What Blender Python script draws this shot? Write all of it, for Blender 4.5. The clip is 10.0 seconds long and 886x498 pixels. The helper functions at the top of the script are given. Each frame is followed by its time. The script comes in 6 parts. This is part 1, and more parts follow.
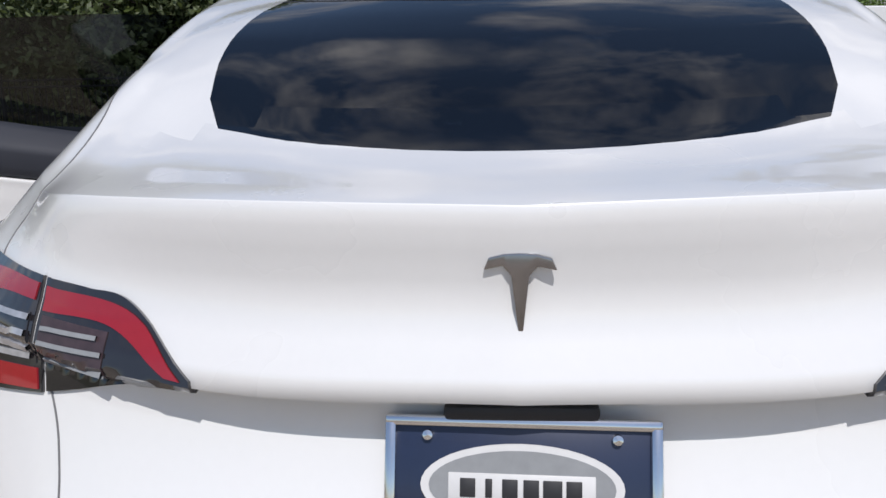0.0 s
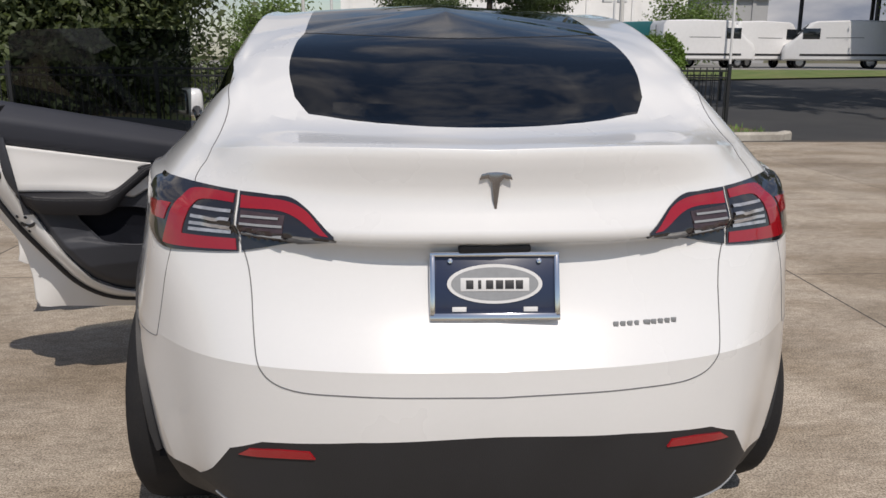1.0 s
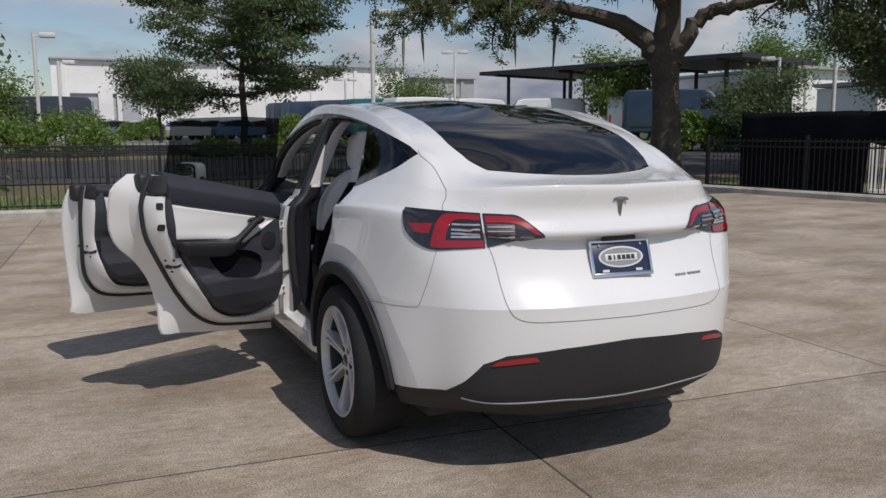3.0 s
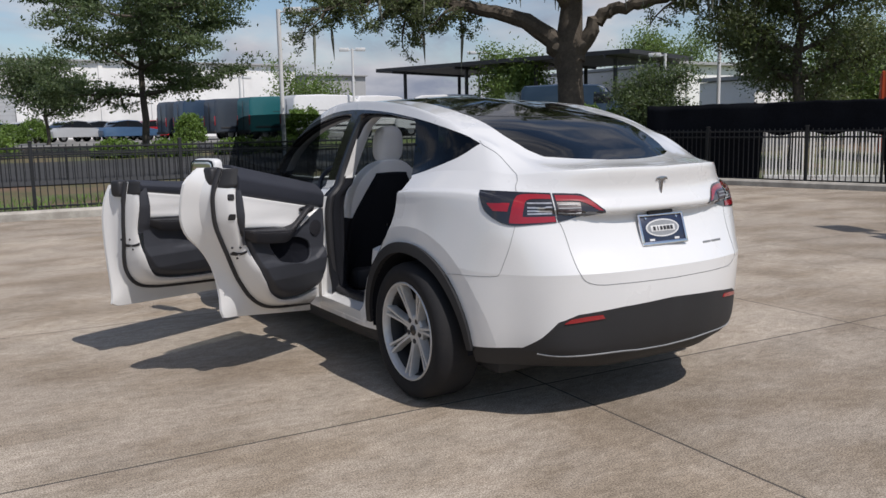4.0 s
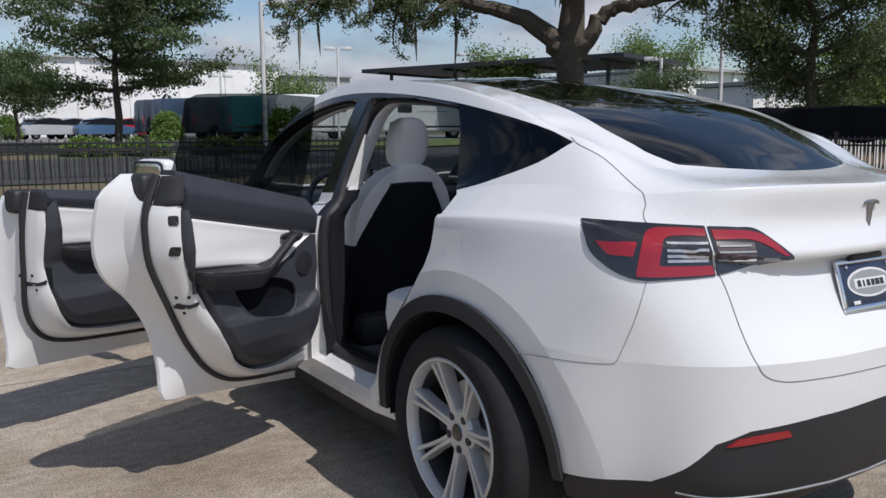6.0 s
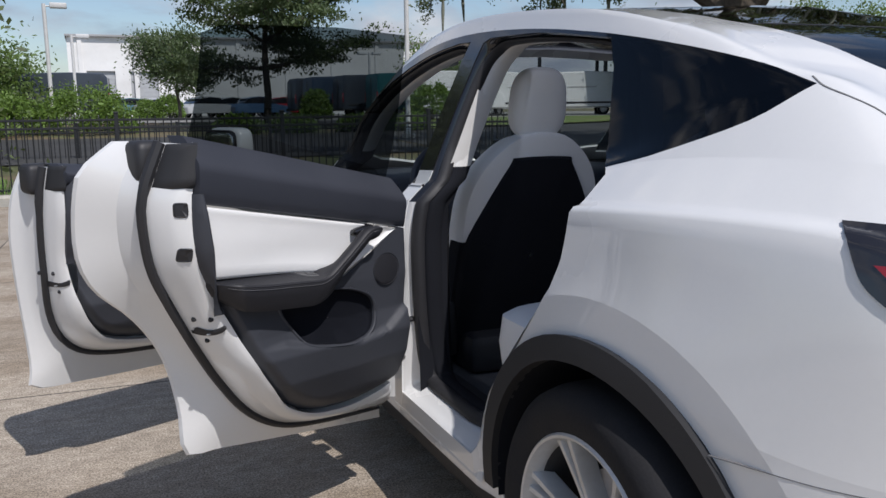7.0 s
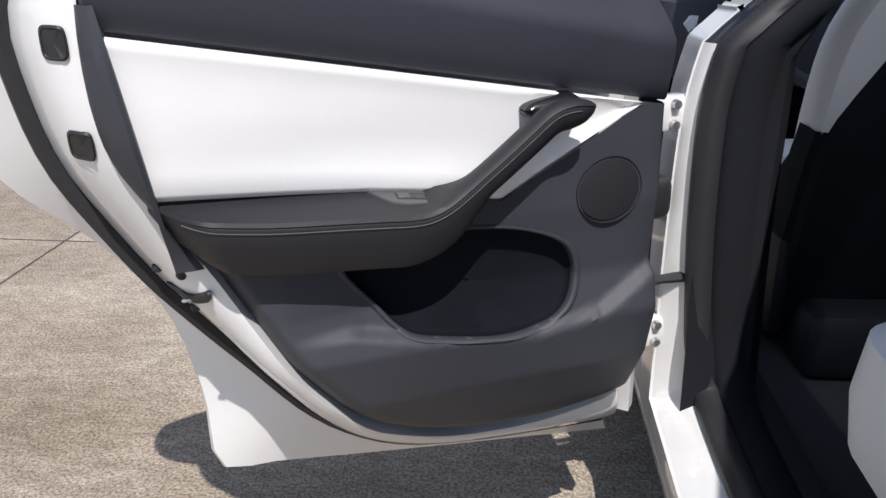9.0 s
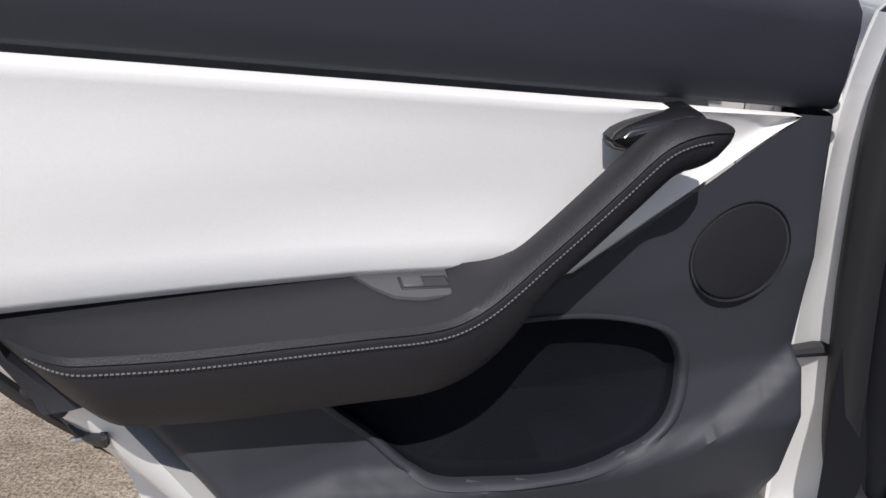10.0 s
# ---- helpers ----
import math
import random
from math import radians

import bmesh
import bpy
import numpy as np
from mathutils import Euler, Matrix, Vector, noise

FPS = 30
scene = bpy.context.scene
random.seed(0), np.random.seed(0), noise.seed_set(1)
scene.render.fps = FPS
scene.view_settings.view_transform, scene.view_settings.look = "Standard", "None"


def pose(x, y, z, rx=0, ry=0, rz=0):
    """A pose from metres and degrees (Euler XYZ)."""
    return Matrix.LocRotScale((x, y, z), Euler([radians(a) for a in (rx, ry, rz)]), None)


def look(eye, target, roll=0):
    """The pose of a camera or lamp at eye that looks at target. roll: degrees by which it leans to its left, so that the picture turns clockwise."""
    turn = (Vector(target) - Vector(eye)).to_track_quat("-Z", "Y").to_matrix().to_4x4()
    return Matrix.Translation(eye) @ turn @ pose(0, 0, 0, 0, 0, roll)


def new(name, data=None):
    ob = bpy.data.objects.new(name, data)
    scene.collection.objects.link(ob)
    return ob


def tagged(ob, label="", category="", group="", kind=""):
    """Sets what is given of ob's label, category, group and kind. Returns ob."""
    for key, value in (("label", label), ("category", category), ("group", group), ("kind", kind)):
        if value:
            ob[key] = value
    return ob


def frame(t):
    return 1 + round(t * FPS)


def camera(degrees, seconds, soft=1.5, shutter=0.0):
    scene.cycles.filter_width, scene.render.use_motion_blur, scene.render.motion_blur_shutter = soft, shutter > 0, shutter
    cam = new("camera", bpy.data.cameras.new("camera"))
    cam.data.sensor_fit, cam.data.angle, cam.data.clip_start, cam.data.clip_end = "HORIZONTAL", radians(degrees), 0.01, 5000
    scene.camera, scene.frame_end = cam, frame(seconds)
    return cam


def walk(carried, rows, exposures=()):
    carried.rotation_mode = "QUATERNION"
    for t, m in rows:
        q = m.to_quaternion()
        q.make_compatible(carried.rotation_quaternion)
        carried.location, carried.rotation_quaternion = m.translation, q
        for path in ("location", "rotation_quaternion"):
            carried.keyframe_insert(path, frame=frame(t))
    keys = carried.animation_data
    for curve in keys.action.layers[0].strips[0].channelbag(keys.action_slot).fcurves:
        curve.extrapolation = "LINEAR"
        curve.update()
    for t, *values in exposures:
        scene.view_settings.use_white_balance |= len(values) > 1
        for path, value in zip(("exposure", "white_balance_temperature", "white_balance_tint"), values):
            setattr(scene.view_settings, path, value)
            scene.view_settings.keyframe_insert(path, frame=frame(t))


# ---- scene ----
from mathutils.bvhtree import BVHTree

cam = camera(56.3, 10.0)
PATH = [
    (0, (-0.013, -1.609, 1.324), (-0.168, 0.335, 0.879), -1.5),
    (0.5, (-0.054, -2.076, 1.341), (-0.137, -0.129, 0.893), -0.3),
    (1, (-0.269, -2.565, 1.378), (-0.097, -0.625, 0.926), 0.3),
    (1.5, (-0.592, -3.015, 1.398), (-0.093, -1.127, 0.966), 1.5),
    (2, (-1.055, -3.345, 1.391), (-0.466, -1.46, 1.077), 0.4),
    (3.5, (-2.53, -3.603, 1.406), (-1.593, -1.86, 1.119), -0.5),
    (4, (-2.97, -3.628, 1.391), (-1.93, -1.945, 1.099), -1.1),
    (4.5, (-3.058, -3.452, 1.395), (-1.943, -1.819, 1.097), -0.8),
    (5, (-2.901, -3.034, 1.391), (-1.744, -1.431, 1.093), -0.4),
    (6.5, (-2.102, -1.75, 1.305), (-1.15, -0.015, 1.014), -0.2),
    (7, (-1.823, -1.339, 1.268), (-1.057, 0.478, 0.935), -0.6),
    (7.5, (-1.572, -0.984, 1.239), (-0.993, 0.859, 0.72), -0.7),
    (8, (-1.357, -0.667, 1.203), (-1.148, 1.237, 0.627), -0.3),
    (8.5, (-1.247, -0.401, 1.164), (-1.254, 1.47, 0.458), -0.4),
    (9, (-1.212, -0.196, 1.154), (-1.351, 1.659, 0.419), -0.8),
    (9.5, (-1.206, -0.033, 1.132), (-1.491, 1.796, 0.374), -1.7),
    (10, (-1.229, 0.207, 1.122), (-1.486, 2.01, 0.294), -2.3),
]

EXPOSURES = [(0.0, -0.25, 6450, 12), (0.5, -0.25, 6650, 12), (1.0, -0.36, 7000, 12), (1.5, -0.52, 7050, 12), (2.0, -0.70, 6900, 12), (3.5, -0.34, 6650, 12), (4.5, -0.20, 6550, 12), (6.5, -0.22, 6400, 12), (7.5, -0.05, 6450, 12), (8.0, 0.13, 6500, 12), (8.5, 0.25, 6500, 12), (9.5, 0.24, 6550, 12), (10.0, 0.01, 6550, 12)]
walk(cam, [(t, look(eye, target, roll)) for t, eye, target, roll in PATH], EXPOSURES)

# ---- world and sun ----
SUN = Vector((0.16, -0.70, 1.0)).normalized()
world = bpy.data.worlds.new("sky")
scene.world = world
world.use_nodes = True
wn, wl = world.node_tree.nodes, world.node_tree.links
wn.clear()
w_out = wn.new("ShaderNodeOutputWorld")
w_bg = wn.new("ShaderNodeBackground")
w_sky = wn.new("ShaderNodeTexSky")
w_sky.sky_type = "NISHITA"
w_sky.sun_disc = False
w_sky.sun_elevation = math.asin(SUN.z)
w_sky.sun_rotation = math.atan2(SUN.x, SUN.y)
w_sky.air_density, w_sky.dust_density, w_sky.ozone_density = 1.0, 0.7, 2.5
w_co = wn.new("ShaderNodeTexCoord")
w_map = wn.new("ShaderNodeMapping")
w_map.inputs["Scale"].default_value = (1.0, 1.0, 2.6)
w_noise = wn.new("ShaderNodeTexNoise")
w_noise.inputs["Scale"].default_value = 3.4
w_noise.inputs["Detail"].default_value = 9.0
w_noise.inputs["Roughness"].default_value = 0.58
w_noise.inputs["Distortion"].default_value = 0.25
w_ramp = wn.new("ShaderNodeValToRGB")
w_ramp.color_ramp.elements[0].position = 0.46
w_ramp.color_ramp.elements[1].position = 0.62
w_fine = wn.new("ShaderNodeTexNoise")
w_fine.inputs["Scale"].default_value = 6.0
w_fine.inputs["Detail"].default_value = 6.0
w_cloud = wn.new("ShaderNodeValToRGB")
w_cloud.color_ramp.elements[0].position, w_cloud.color_ramp.elements[0].color = 0.36, (2.4, 2.75, 3.6, 1)
w_cloud.color_ramp.elements[1].position, w_cloud.color_ramp.elements[1].color = 0.68, (6.9, 6.9, 7.1, 1)
w_mix = wn.new("ShaderNodeMix")
w_mix.data_type = "RGBA"
wl.new(w_co.outputs["Generated"], w_map.inputs["Vector"])
wl.new(w_map.outputs["Vector"], w_noise.inputs["Vector"])
wl.new(w_map.outputs["Vector"], w_fine.inputs["Vector"])
wl.new(w_noise.outputs["Fac"], w_ramp.inputs["Fac"])
wl.new(w_fine.outputs["Fac"], w_cloud.inputs["Fac"])
w_sep, w_side, w_mul = wn.new("ShaderNodeSeparateXYZ"), wn.new("ShaderNodeMapRange"), wn.new("ShaderNodeMath")
w_side.inputs["From Min"].default_value, w_side.inputs["From Max"].default_value = -0.45, 0.25
w_side.inputs["To Min"].default_value, w_side.inputs["To Max"].default_value = 0.30, 1.0
w_mul.operation = "MULTIPLY"
wl.new(w_co.outputs["Generated"], w_sep.inputs["Vector"])
wl.new(w_sep.outputs["Y"], w_side.inputs["Value"])
wl.new(w_ramp.outputs["Color"], w_mul.inputs[0])
wl.new(w_side.outputs["Result"], w_mul.inputs[1])
wl.new(w_mul.outputs["Value"], w_mix.inputs["Factor"])
wl.new(w_sky.outputs["Color"], w_mix.inputs["A"])
wl.new(w_cloud.outputs["Color"], w_mix.inputs["B"])
wl.new(w_mix.outputs["Result"], w_bg.inputs["Color"])
wl.new(w_bg.outputs["Background"], w_out.inputs["Surface"])
w_bg.inputs["Strength"].default_value = 0.122

sun_data = bpy.data.lights.new("sun", "SUN")
sun_data.energy = 4.2
sun_data.angle = radians(0.53)
sun_data.color = (1.0, 0.965, 0.925)
sun = new("sun", sun_data)
sun.matrix_world = look(SUN * 60, (0, 0, 0))


# ---- materials ----
def mat(name, col, rough=0.5, metal=0.0, scale=6.0, vary=0.08, bump=0.0, bscale=90.0, coat=0.0, spec=0.5, island=0.0, dirt=None, sheen=0.0):
    """Base colour varied at two scales, uneven roughness, fine relief. dirt: (colour, amount, scale)."""
    m = bpy.data.materials.new(name)
    m.use_nodes = True
    n, l = m.node_tree.nodes, m.node_tree.links
    b = n["Principled BSDF"]
    co = n.new("ShaderNodeNewGeometry")
    big, small = n.new("ShaderNodeTexNoise"), n.new("ShaderNodeTexNoise")
    big.inputs["Scale"].default_value, small.inputs["Scale"].default_value = scale, bscale
    big.inputs["Detail"].default_value, small.inputs["Detail"].default_value = 5.0, 3.0
    for t in (big, small):
        l.new(co.outputs["Position"], t.inputs["Vector"])
    total = n.new("ShaderNodeMath")
    total.operation = "MULTIPLY_ADD"
    total.inputs[1].default_value = 0.45
    l.new(small.outputs["Fac"], total.inputs[0])
    half = n.new("ShaderNodeMath")
    half.operation = "MULTIPLY"
    half.inputs[1].default_value = 0.55
    l.new(big.outputs["Fac"], half.inputs[0])
    l.new(half.outputs[0], total.inputs[2])
    ramp = n.new("ShaderNodeValToRGB")
    e = ramp.color_ramp.elements
    e[0].position, e[1].position = 0.32, 0.68
    e[0].color = (*[c * (1 - vary) for c in col], 1)
    e[1].color = (*[min(1, c * (1 + vary)) for c in col], 1)
    l.new(total.outputs[0], ramp.inputs["Fac"])
    out = ramp.outputs["Color"]
    if dirt:
        stain = n.new("ShaderNodeTexNoise")
        stain.inputs["Scale"].default_value, stain.inputs["Detail"].default_value = dirt[2], 8.0
        stain.inputs["Roughness"].default_value = 0.62
        l.new(co.outputs["Position"], stain.inputs["Vector"])
        sr = n.new("ShaderNodeValToRGB")
        sr.color_ramp.elements[0].position, sr.color_ramp.elements[1].position = 0.42, 0.66
        sr.color_ramp.elements[1].color = (dirt[1], dirt[1], dirt[1], 1)
        l.new(stain.outputs["Fac"], sr.inputs["Fac"])
        mx = n.new("ShaderNodeMix")
        mx.data_type = "RGBA"
        l.new(sr.outputs["Color"], mx.inputs["Factor"])
        l.new(out, mx.inputs["A"])
        mx.inputs["B"].default_value = (*dirt[0], 1)
        out = mx.outputs["Result"]
    if island:
        geo = n.new("ShaderNodeNewGeometry")
        hsv = n.new("ShaderNodeHueSaturation")
        rng = n.new("ShaderNodeMapRange")
        rng.inputs["To Min"].default_value, rng.inputs["To Max"].default_value = 1 - island, 1 + island
        l.new(geo.outputs["Random Per Island"], rng.inputs["Value"])
        l.new(rng.outputs["Result"], hsv.inputs["Value"])
        l.new(out, hsv.inputs["Color"])
        out = hsv.outputs["Color"]
    l.new(out, b.inputs["Base Color"])
    rr = n.new("ShaderNodeMapRange")
    rr.inputs["To Min"].default_value, rr.inputs["To Max"].default_value = max(0.02, rough * 0.85), min(1, rough * 1.15)
    l.new(big.outputs["Fac"], rr.inputs["Value"])
    l.new(rr.outputs["Result"], b.inputs["Roughness"])
    b.inputs["Metallic"].default_value = metal
    b.inputs["Coat Weight"].default_value = coat
    b.inputs["Coat Roughness"].default_value = 0.04
    b.inputs["Specular IOR Level"].default_value = spec
    b.inputs["Sheen Weight"].default_value = sheen
    if bump:
        bp = n.new("ShaderNodeBump")
        bp.inputs["Strength"].default_value = bump
        bp.inputs["Distance"].default_value = 0.004
        l.new(small.outputs["Fac"], bp.inputs["Height"])
        l.new(bp.outputs["Normal"], b.inputs["Normal"])
    return m


def glass_mat(name, tint, gloss=0.02, ior=1.5):
    m = bpy.data.materials.new(name)
    m.use_nodes = True
    n, l = m.node_tree.nodes, m.node_tree.links
    n.remove(n["Principled BSDF"])
    tr, gl = n.new("ShaderNodeBsdfTransparent"), n.new("ShaderNodeBsdfGlossy")
    fr, mx = n.new("ShaderNodeLayerWeight"), n.new("ShaderNodeMixShader")
    fr.inputs["Blend"].default_value = 0.5
    pw, am = n.new("ShaderNodeMath"), n.new("ShaderNodeMath")
    pw.operation, am.operation = "POWER", "MULTIPLY_ADD"
    base = ((ior - 1) / (ior + 1)) ** 2
    pw.inputs[1].default_value, am.inputs[1].default_value, am.inputs[2].default_value = 5.0, 1 - base, base
    tr.inputs["Color"].default_value = (*tint, 1)
    gl.inputs["Roughness"].default_value = gloss
    l.new(fr.outputs["Facing"], pw.inputs[0])
    l.new(pw.outputs[0], am.inputs[0])
    l.new(am.outputs[0], mx.inputs["Fac"])
    l.new(tr.outputs["BSDF"], mx.inputs[1])
    l.new(gl.outputs["BSDF"], mx.inputs[2])
    l.new(mx.outputs["Shader"], n["Material Output"].inputs["Surface"])
    return m


M_PAINT = mat("white_paint", (0.735, 0.735, 0.73), 0.28, vary=0.012, scale=2.0, coat=1.0)
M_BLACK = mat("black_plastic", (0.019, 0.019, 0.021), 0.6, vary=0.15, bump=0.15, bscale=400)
M_GLOSSBLACK = mat("gloss_black", (0.012, 0.012, 0.014), 0.12, vary=0.1, coat=0.6)
M_RUBBER = mat("tyre_rubber", (0.017, 0.017, 0.019), 0.8, vary=0.2, bump=0.2, bscale=150, dirt=((0.04, 0.035, 0.03), 0.2, 9), spec=0.25)
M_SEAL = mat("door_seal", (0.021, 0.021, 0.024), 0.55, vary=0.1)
M_TRIM = mat("dark_soft_trim", (0.038, 0.041, 0.051), 0.58, vary=0.1, bump=0.12, bscale=900)
M_ARM = mat("dark_armrest_leather", (0.021, 0.021, 0.025), 0.52, vary=0.1, bump=0.15, bscale=700, spec=0.35)
M_TRIM_UP = mat("dark_upper_trim", (0.026, 0.029, 0.040), 0.66, vary=0.1, bump=0.12, bscale=900)
M_SWITCH = mat("satin_grey_plastic", (0.075, 0.075, 0.078), 0.45, vary=0.06, bump=0.05, bscale=900)
M_STITCH = mat("pale_thread", (0.17, 0.17, 0.18), 0.8, vary=0.1)
M_INNER = mat("dark_inner_trim", (0.013, 0.014, 0.018), 0.9, vary=0.15, bump=0.2, bscale=500, spec=0.12)
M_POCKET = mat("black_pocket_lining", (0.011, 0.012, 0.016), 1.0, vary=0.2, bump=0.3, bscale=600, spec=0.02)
M_LEATHER = mat("white_leather", (0.84, 0.835, 0.825), 0.5, vary=0.03, bump=0.05, bscale=500)
M_CARPET = mat("black_carpet", (0.020, 0.020, 0.023), 0.95, vary=0.35, bump=0.8, bscale=500, sheen=0.2)
M_HEAD = mat("headliner", (0.68, 0.67, 0.65), 0.9, vary=0.05, bump=0.3, bscale=500)
M_SILVER = mat("wheel_silver", (0.60, 0.60, 0.595), 0.38, 0.35, vary=0.06, dirt=((0.30, 0.27, 0.23), 0.25, 12))
M_GAP = mat("shaded_gap", (0.16, 0.16, 0.165), 0.7, vary=0.1)
M_STEEL = mat("steel", (0.55, 0.55, 0.56), 0.35, 0.9, vary=0.1)
M_CHROME = mat("chrome", (0.75, 0.75, 0.76), 0.12, 1.0, vary=0.03)
M_EMBLEM = mat("emblem_chrome", (0.34, 0.34, 0.36), 0.22, 1.0, vary=0.05)
M_RED = mat("red_lens", (0.30, 0.008, 0.014), 0.12, vary=0.06, coat=1.0)
M_LAMP = mat("dark_lens", (0.018, 0.016, 0.018), 0.08, vary=0.1, coat=1.0)
M_SMOKE = mat("smoked_lens", (0.05, 0.032, 0.036), 0.35, vary=0.3, scale=60, coat=0.2)
M_CLEAR = mat("clear_lens", (0.45, 0.45, 0.47), 0.12, 0.4, vary=0.25, scale=40, coat=1.0)
M_NAVY = mat("plate_navy", (0.010, 0.018, 0.05), 0.35, vary=0.1, coat=0.5)
M_WHITEPL = mat("white_print", (0.62, 0.62, 0.62), 0.45, vary=0.05)
M_GREYPL = mat("grey_print", (0.25, 0.26, 0.27), 0.4, vary=0.1)
M_SCREEN = mat("screen_glass", (0.45, 0.44, 0.45), 0.1, vary=0.05, coat=0.5)
M_MIRROR = mat("mirror_glass", (0.85, 0.87, 0.88), 0.02, 1.0, vary=0.01)
G_DARK = glass_mat("privacy_glass", (0.24, 0.255, 0.28))
G_ROOF = glass_mat("roof_glass", (0.30, 0.315, 0.35), ior=1.75)
G_REAR = glass_mat("rear_window_glass", (0.085, 0.10, 0.135), ior=1.85)
G_FRONT = glass_mat("windscreen_glass", (0.72, 0.75, 0.74))
G_REARDOOR = glass_mat("rear_door_glass", (0.15, 0.17, 0.175))
G_DOOR = glass_mat("door_glass", (0.38, 0.41, 0.42))
M_CONCRETE = mat("concrete", (0.515, 0.451, 0.373), 0.88, vary=0.30, scale=2.2, bump=1.0, bscale=190, dirt=((0.35, 0.295, 0.24), 0.55, 0.55))
n_, l_ = M_CONCRETE.node_tree.nodes, M_CONCRETE.node_tree.links
# coarse speckle of exposed grit and long brown stains on the slabs
grit, spots = n_.new("ShaderNodeTexNoise"), n_.new("ShaderNodeValToRGB")
geo_ = n_.new("ShaderNodeNewGeometry")
grit.inputs["Scale"].default_value, grit.inputs["Detail"].default_value, grit.inputs["Roughness"].default_value = 130.0, 3.0, 0.7
spots.color_ramp.elements[0].position, spots.color_ramp.elements[0].color = 0.38, (0.40, 0.375, 0.35, 1)
spots.color_ramp.elements[1].position, spots.color_ramp.elements[1].color = 0.60, (1.22, 1.21, 1.20, 1)
stretch_ = n_.new("ShaderNodeMapping")
stretch_.inputs["Scale"].default_value = (0.7, 1.3, 1.0)
streak, dark_ = n_.new("ShaderNodeTexNoise"), n_.new("ShaderNodeValToRGB")
streak.inputs["Scale"].default_value, streak.inputs["Detail"].default_value, streak.inputs["Roughness"].default_value = 1.1, 9.0, 0.62
dark_.color_ramp.elements[0].position, dark_.color_ramp.elements[0].color = 0.40, (0.60, 0.545, 0.47, 1)
dark_.color_ramp.elements[1].position, dark_.color_ramp.elements[1].color = 0.56, (1, 1, 1, 1)
own = n_.new("ShaderNodeObjectInfo")
tone = n_.new("ShaderNodeMapRange")
tone.inputs["To Min"].default_value, tone.inputs["To Max"].default_value = 0.88, 1.10
l_.new(geo_.outputs["Position"], grit.inputs["Vector"])
l_.new(geo_.outputs["Position"], stretch_.inputs["Vector"])
l_.new(stretch_.outputs["Vector"], streak.inputs["Vector"])
l_.new(grit.outputs["Fac"], spots.inputs["Fac"])
l_.new(streak.outputs["Fac"], dark_.inputs["Fac"])
l_.new(own.outputs["Random"], tone.inputs["Value"])
base_ = n_["Principled BSDF"].inputs["Base Color"]
patchy, pale = n_.new("ShaderNodeTexNoise"), n_.new("ShaderNodeValToRGB")
patchy.inputs["Scale"].default_value, patchy.inputs["Detail"].default_value, patchy.inputs["Roughness"].default_value = 17.0, 8.0, 0.78
pale.color_ramp.elements[0].position, pale.color_ramp.elements[0].color = 0.36, (0.56, 0.54, 0.51, 1)
pale.color_ramp.elements[1].position, pale.color_ramp.elements[1].color = 0.62, (1.10, 1.10, 1.10, 1)
l_.new(stretch_.outputs["Vector"], patchy.inputs["Vector"])
l_.new(patchy.outputs["Fac"], pale.inputs["Fac"])
for node, fac in ((spots.outputs["Color"], 0.92), (pale.outputs["Color"], 0.75), (dark_.outputs["Color"], 0.7), (tone.outputs["Result"], 1.0)):
    mul = n_.new("ShaderNodeMix")
    mul.data_type, mul.blend_type = "RGBA", "MULTIPLY"
    mul.inputs["Factor"].default_value = fac
    l_.new(base_.links[0].from_socket, mul.inputs["A"])
    l_.new(node, mul.inputs["B"])
    l_.new(mul.outputs["Result"], base_)
M_JOINT = mat("joint_filler", (0.065, 0.057, 0.05), 0.95, vary=0.2)
M_KERB = mat("kerb_concrete", (0.46, 0.43, 0.38), 0.9, vary=0.2, scale=4, bump=0.5, dirt=((0.2, 0.18, 0.15), 0.6, 3))
M_EARTH = mat("grass_and_mulch", (0.085, 0.10, 0.04), 0.95, vary=0.35, scale=0.6, bump=1.0, bscale=12, dirt=((0.17, 0.105, 0.07), 0.95, 0.35))
M_LOT = mat("worn_lot_surface", (0.25, 0.24, 0.22), 0.9, vary=0.15, scale=0.5, bump=0.3, bscale=30, dirt=((0.14, 0.14, 0.135), 0.6, 0.3))
M_ASPHALT = mat("asphalt", (0.036, 0.036, 0.038), 0.9, vary=0.2, scale=0.6, bump=0.4, bscale=30, dirt=((0.06, 0.06, 0.058), 0.6, 0.5))
M_LAWN = mat("mown_grass", (0.11, 0.16, 0.035), 0.9, vary=0.3, scale=1.2, bump=1.0, bscale=40, dirt=((0.20, 0.16, 0.08), 0.5, 0.6))
M_GRASS = mat("lawn_blades", (0.13, 0.23, 0.045), 0.8, vary=0.3, scale=1.5, island=0.35)
M_IRON = mat("black_iron", (0.010, 0.011, 0.013), 0.5, vary=0.15)
M_MESH = mat("privacy_screen", (0.007, 0.008, 0.011), 0.95, vary=0.35, scale=2.5, bump=0.6, bscale=25, spec=0.1)
M_SLAT = mat("white_slat", (0.80, 0.79, 0.77), 0.7, vary=0.12, scale=5)
M_BARK = mat("oak_bark", (0.085, 0.07, 0.055), 0.95, vary=0.4, scale=3, bump=1.0, bscale=14)


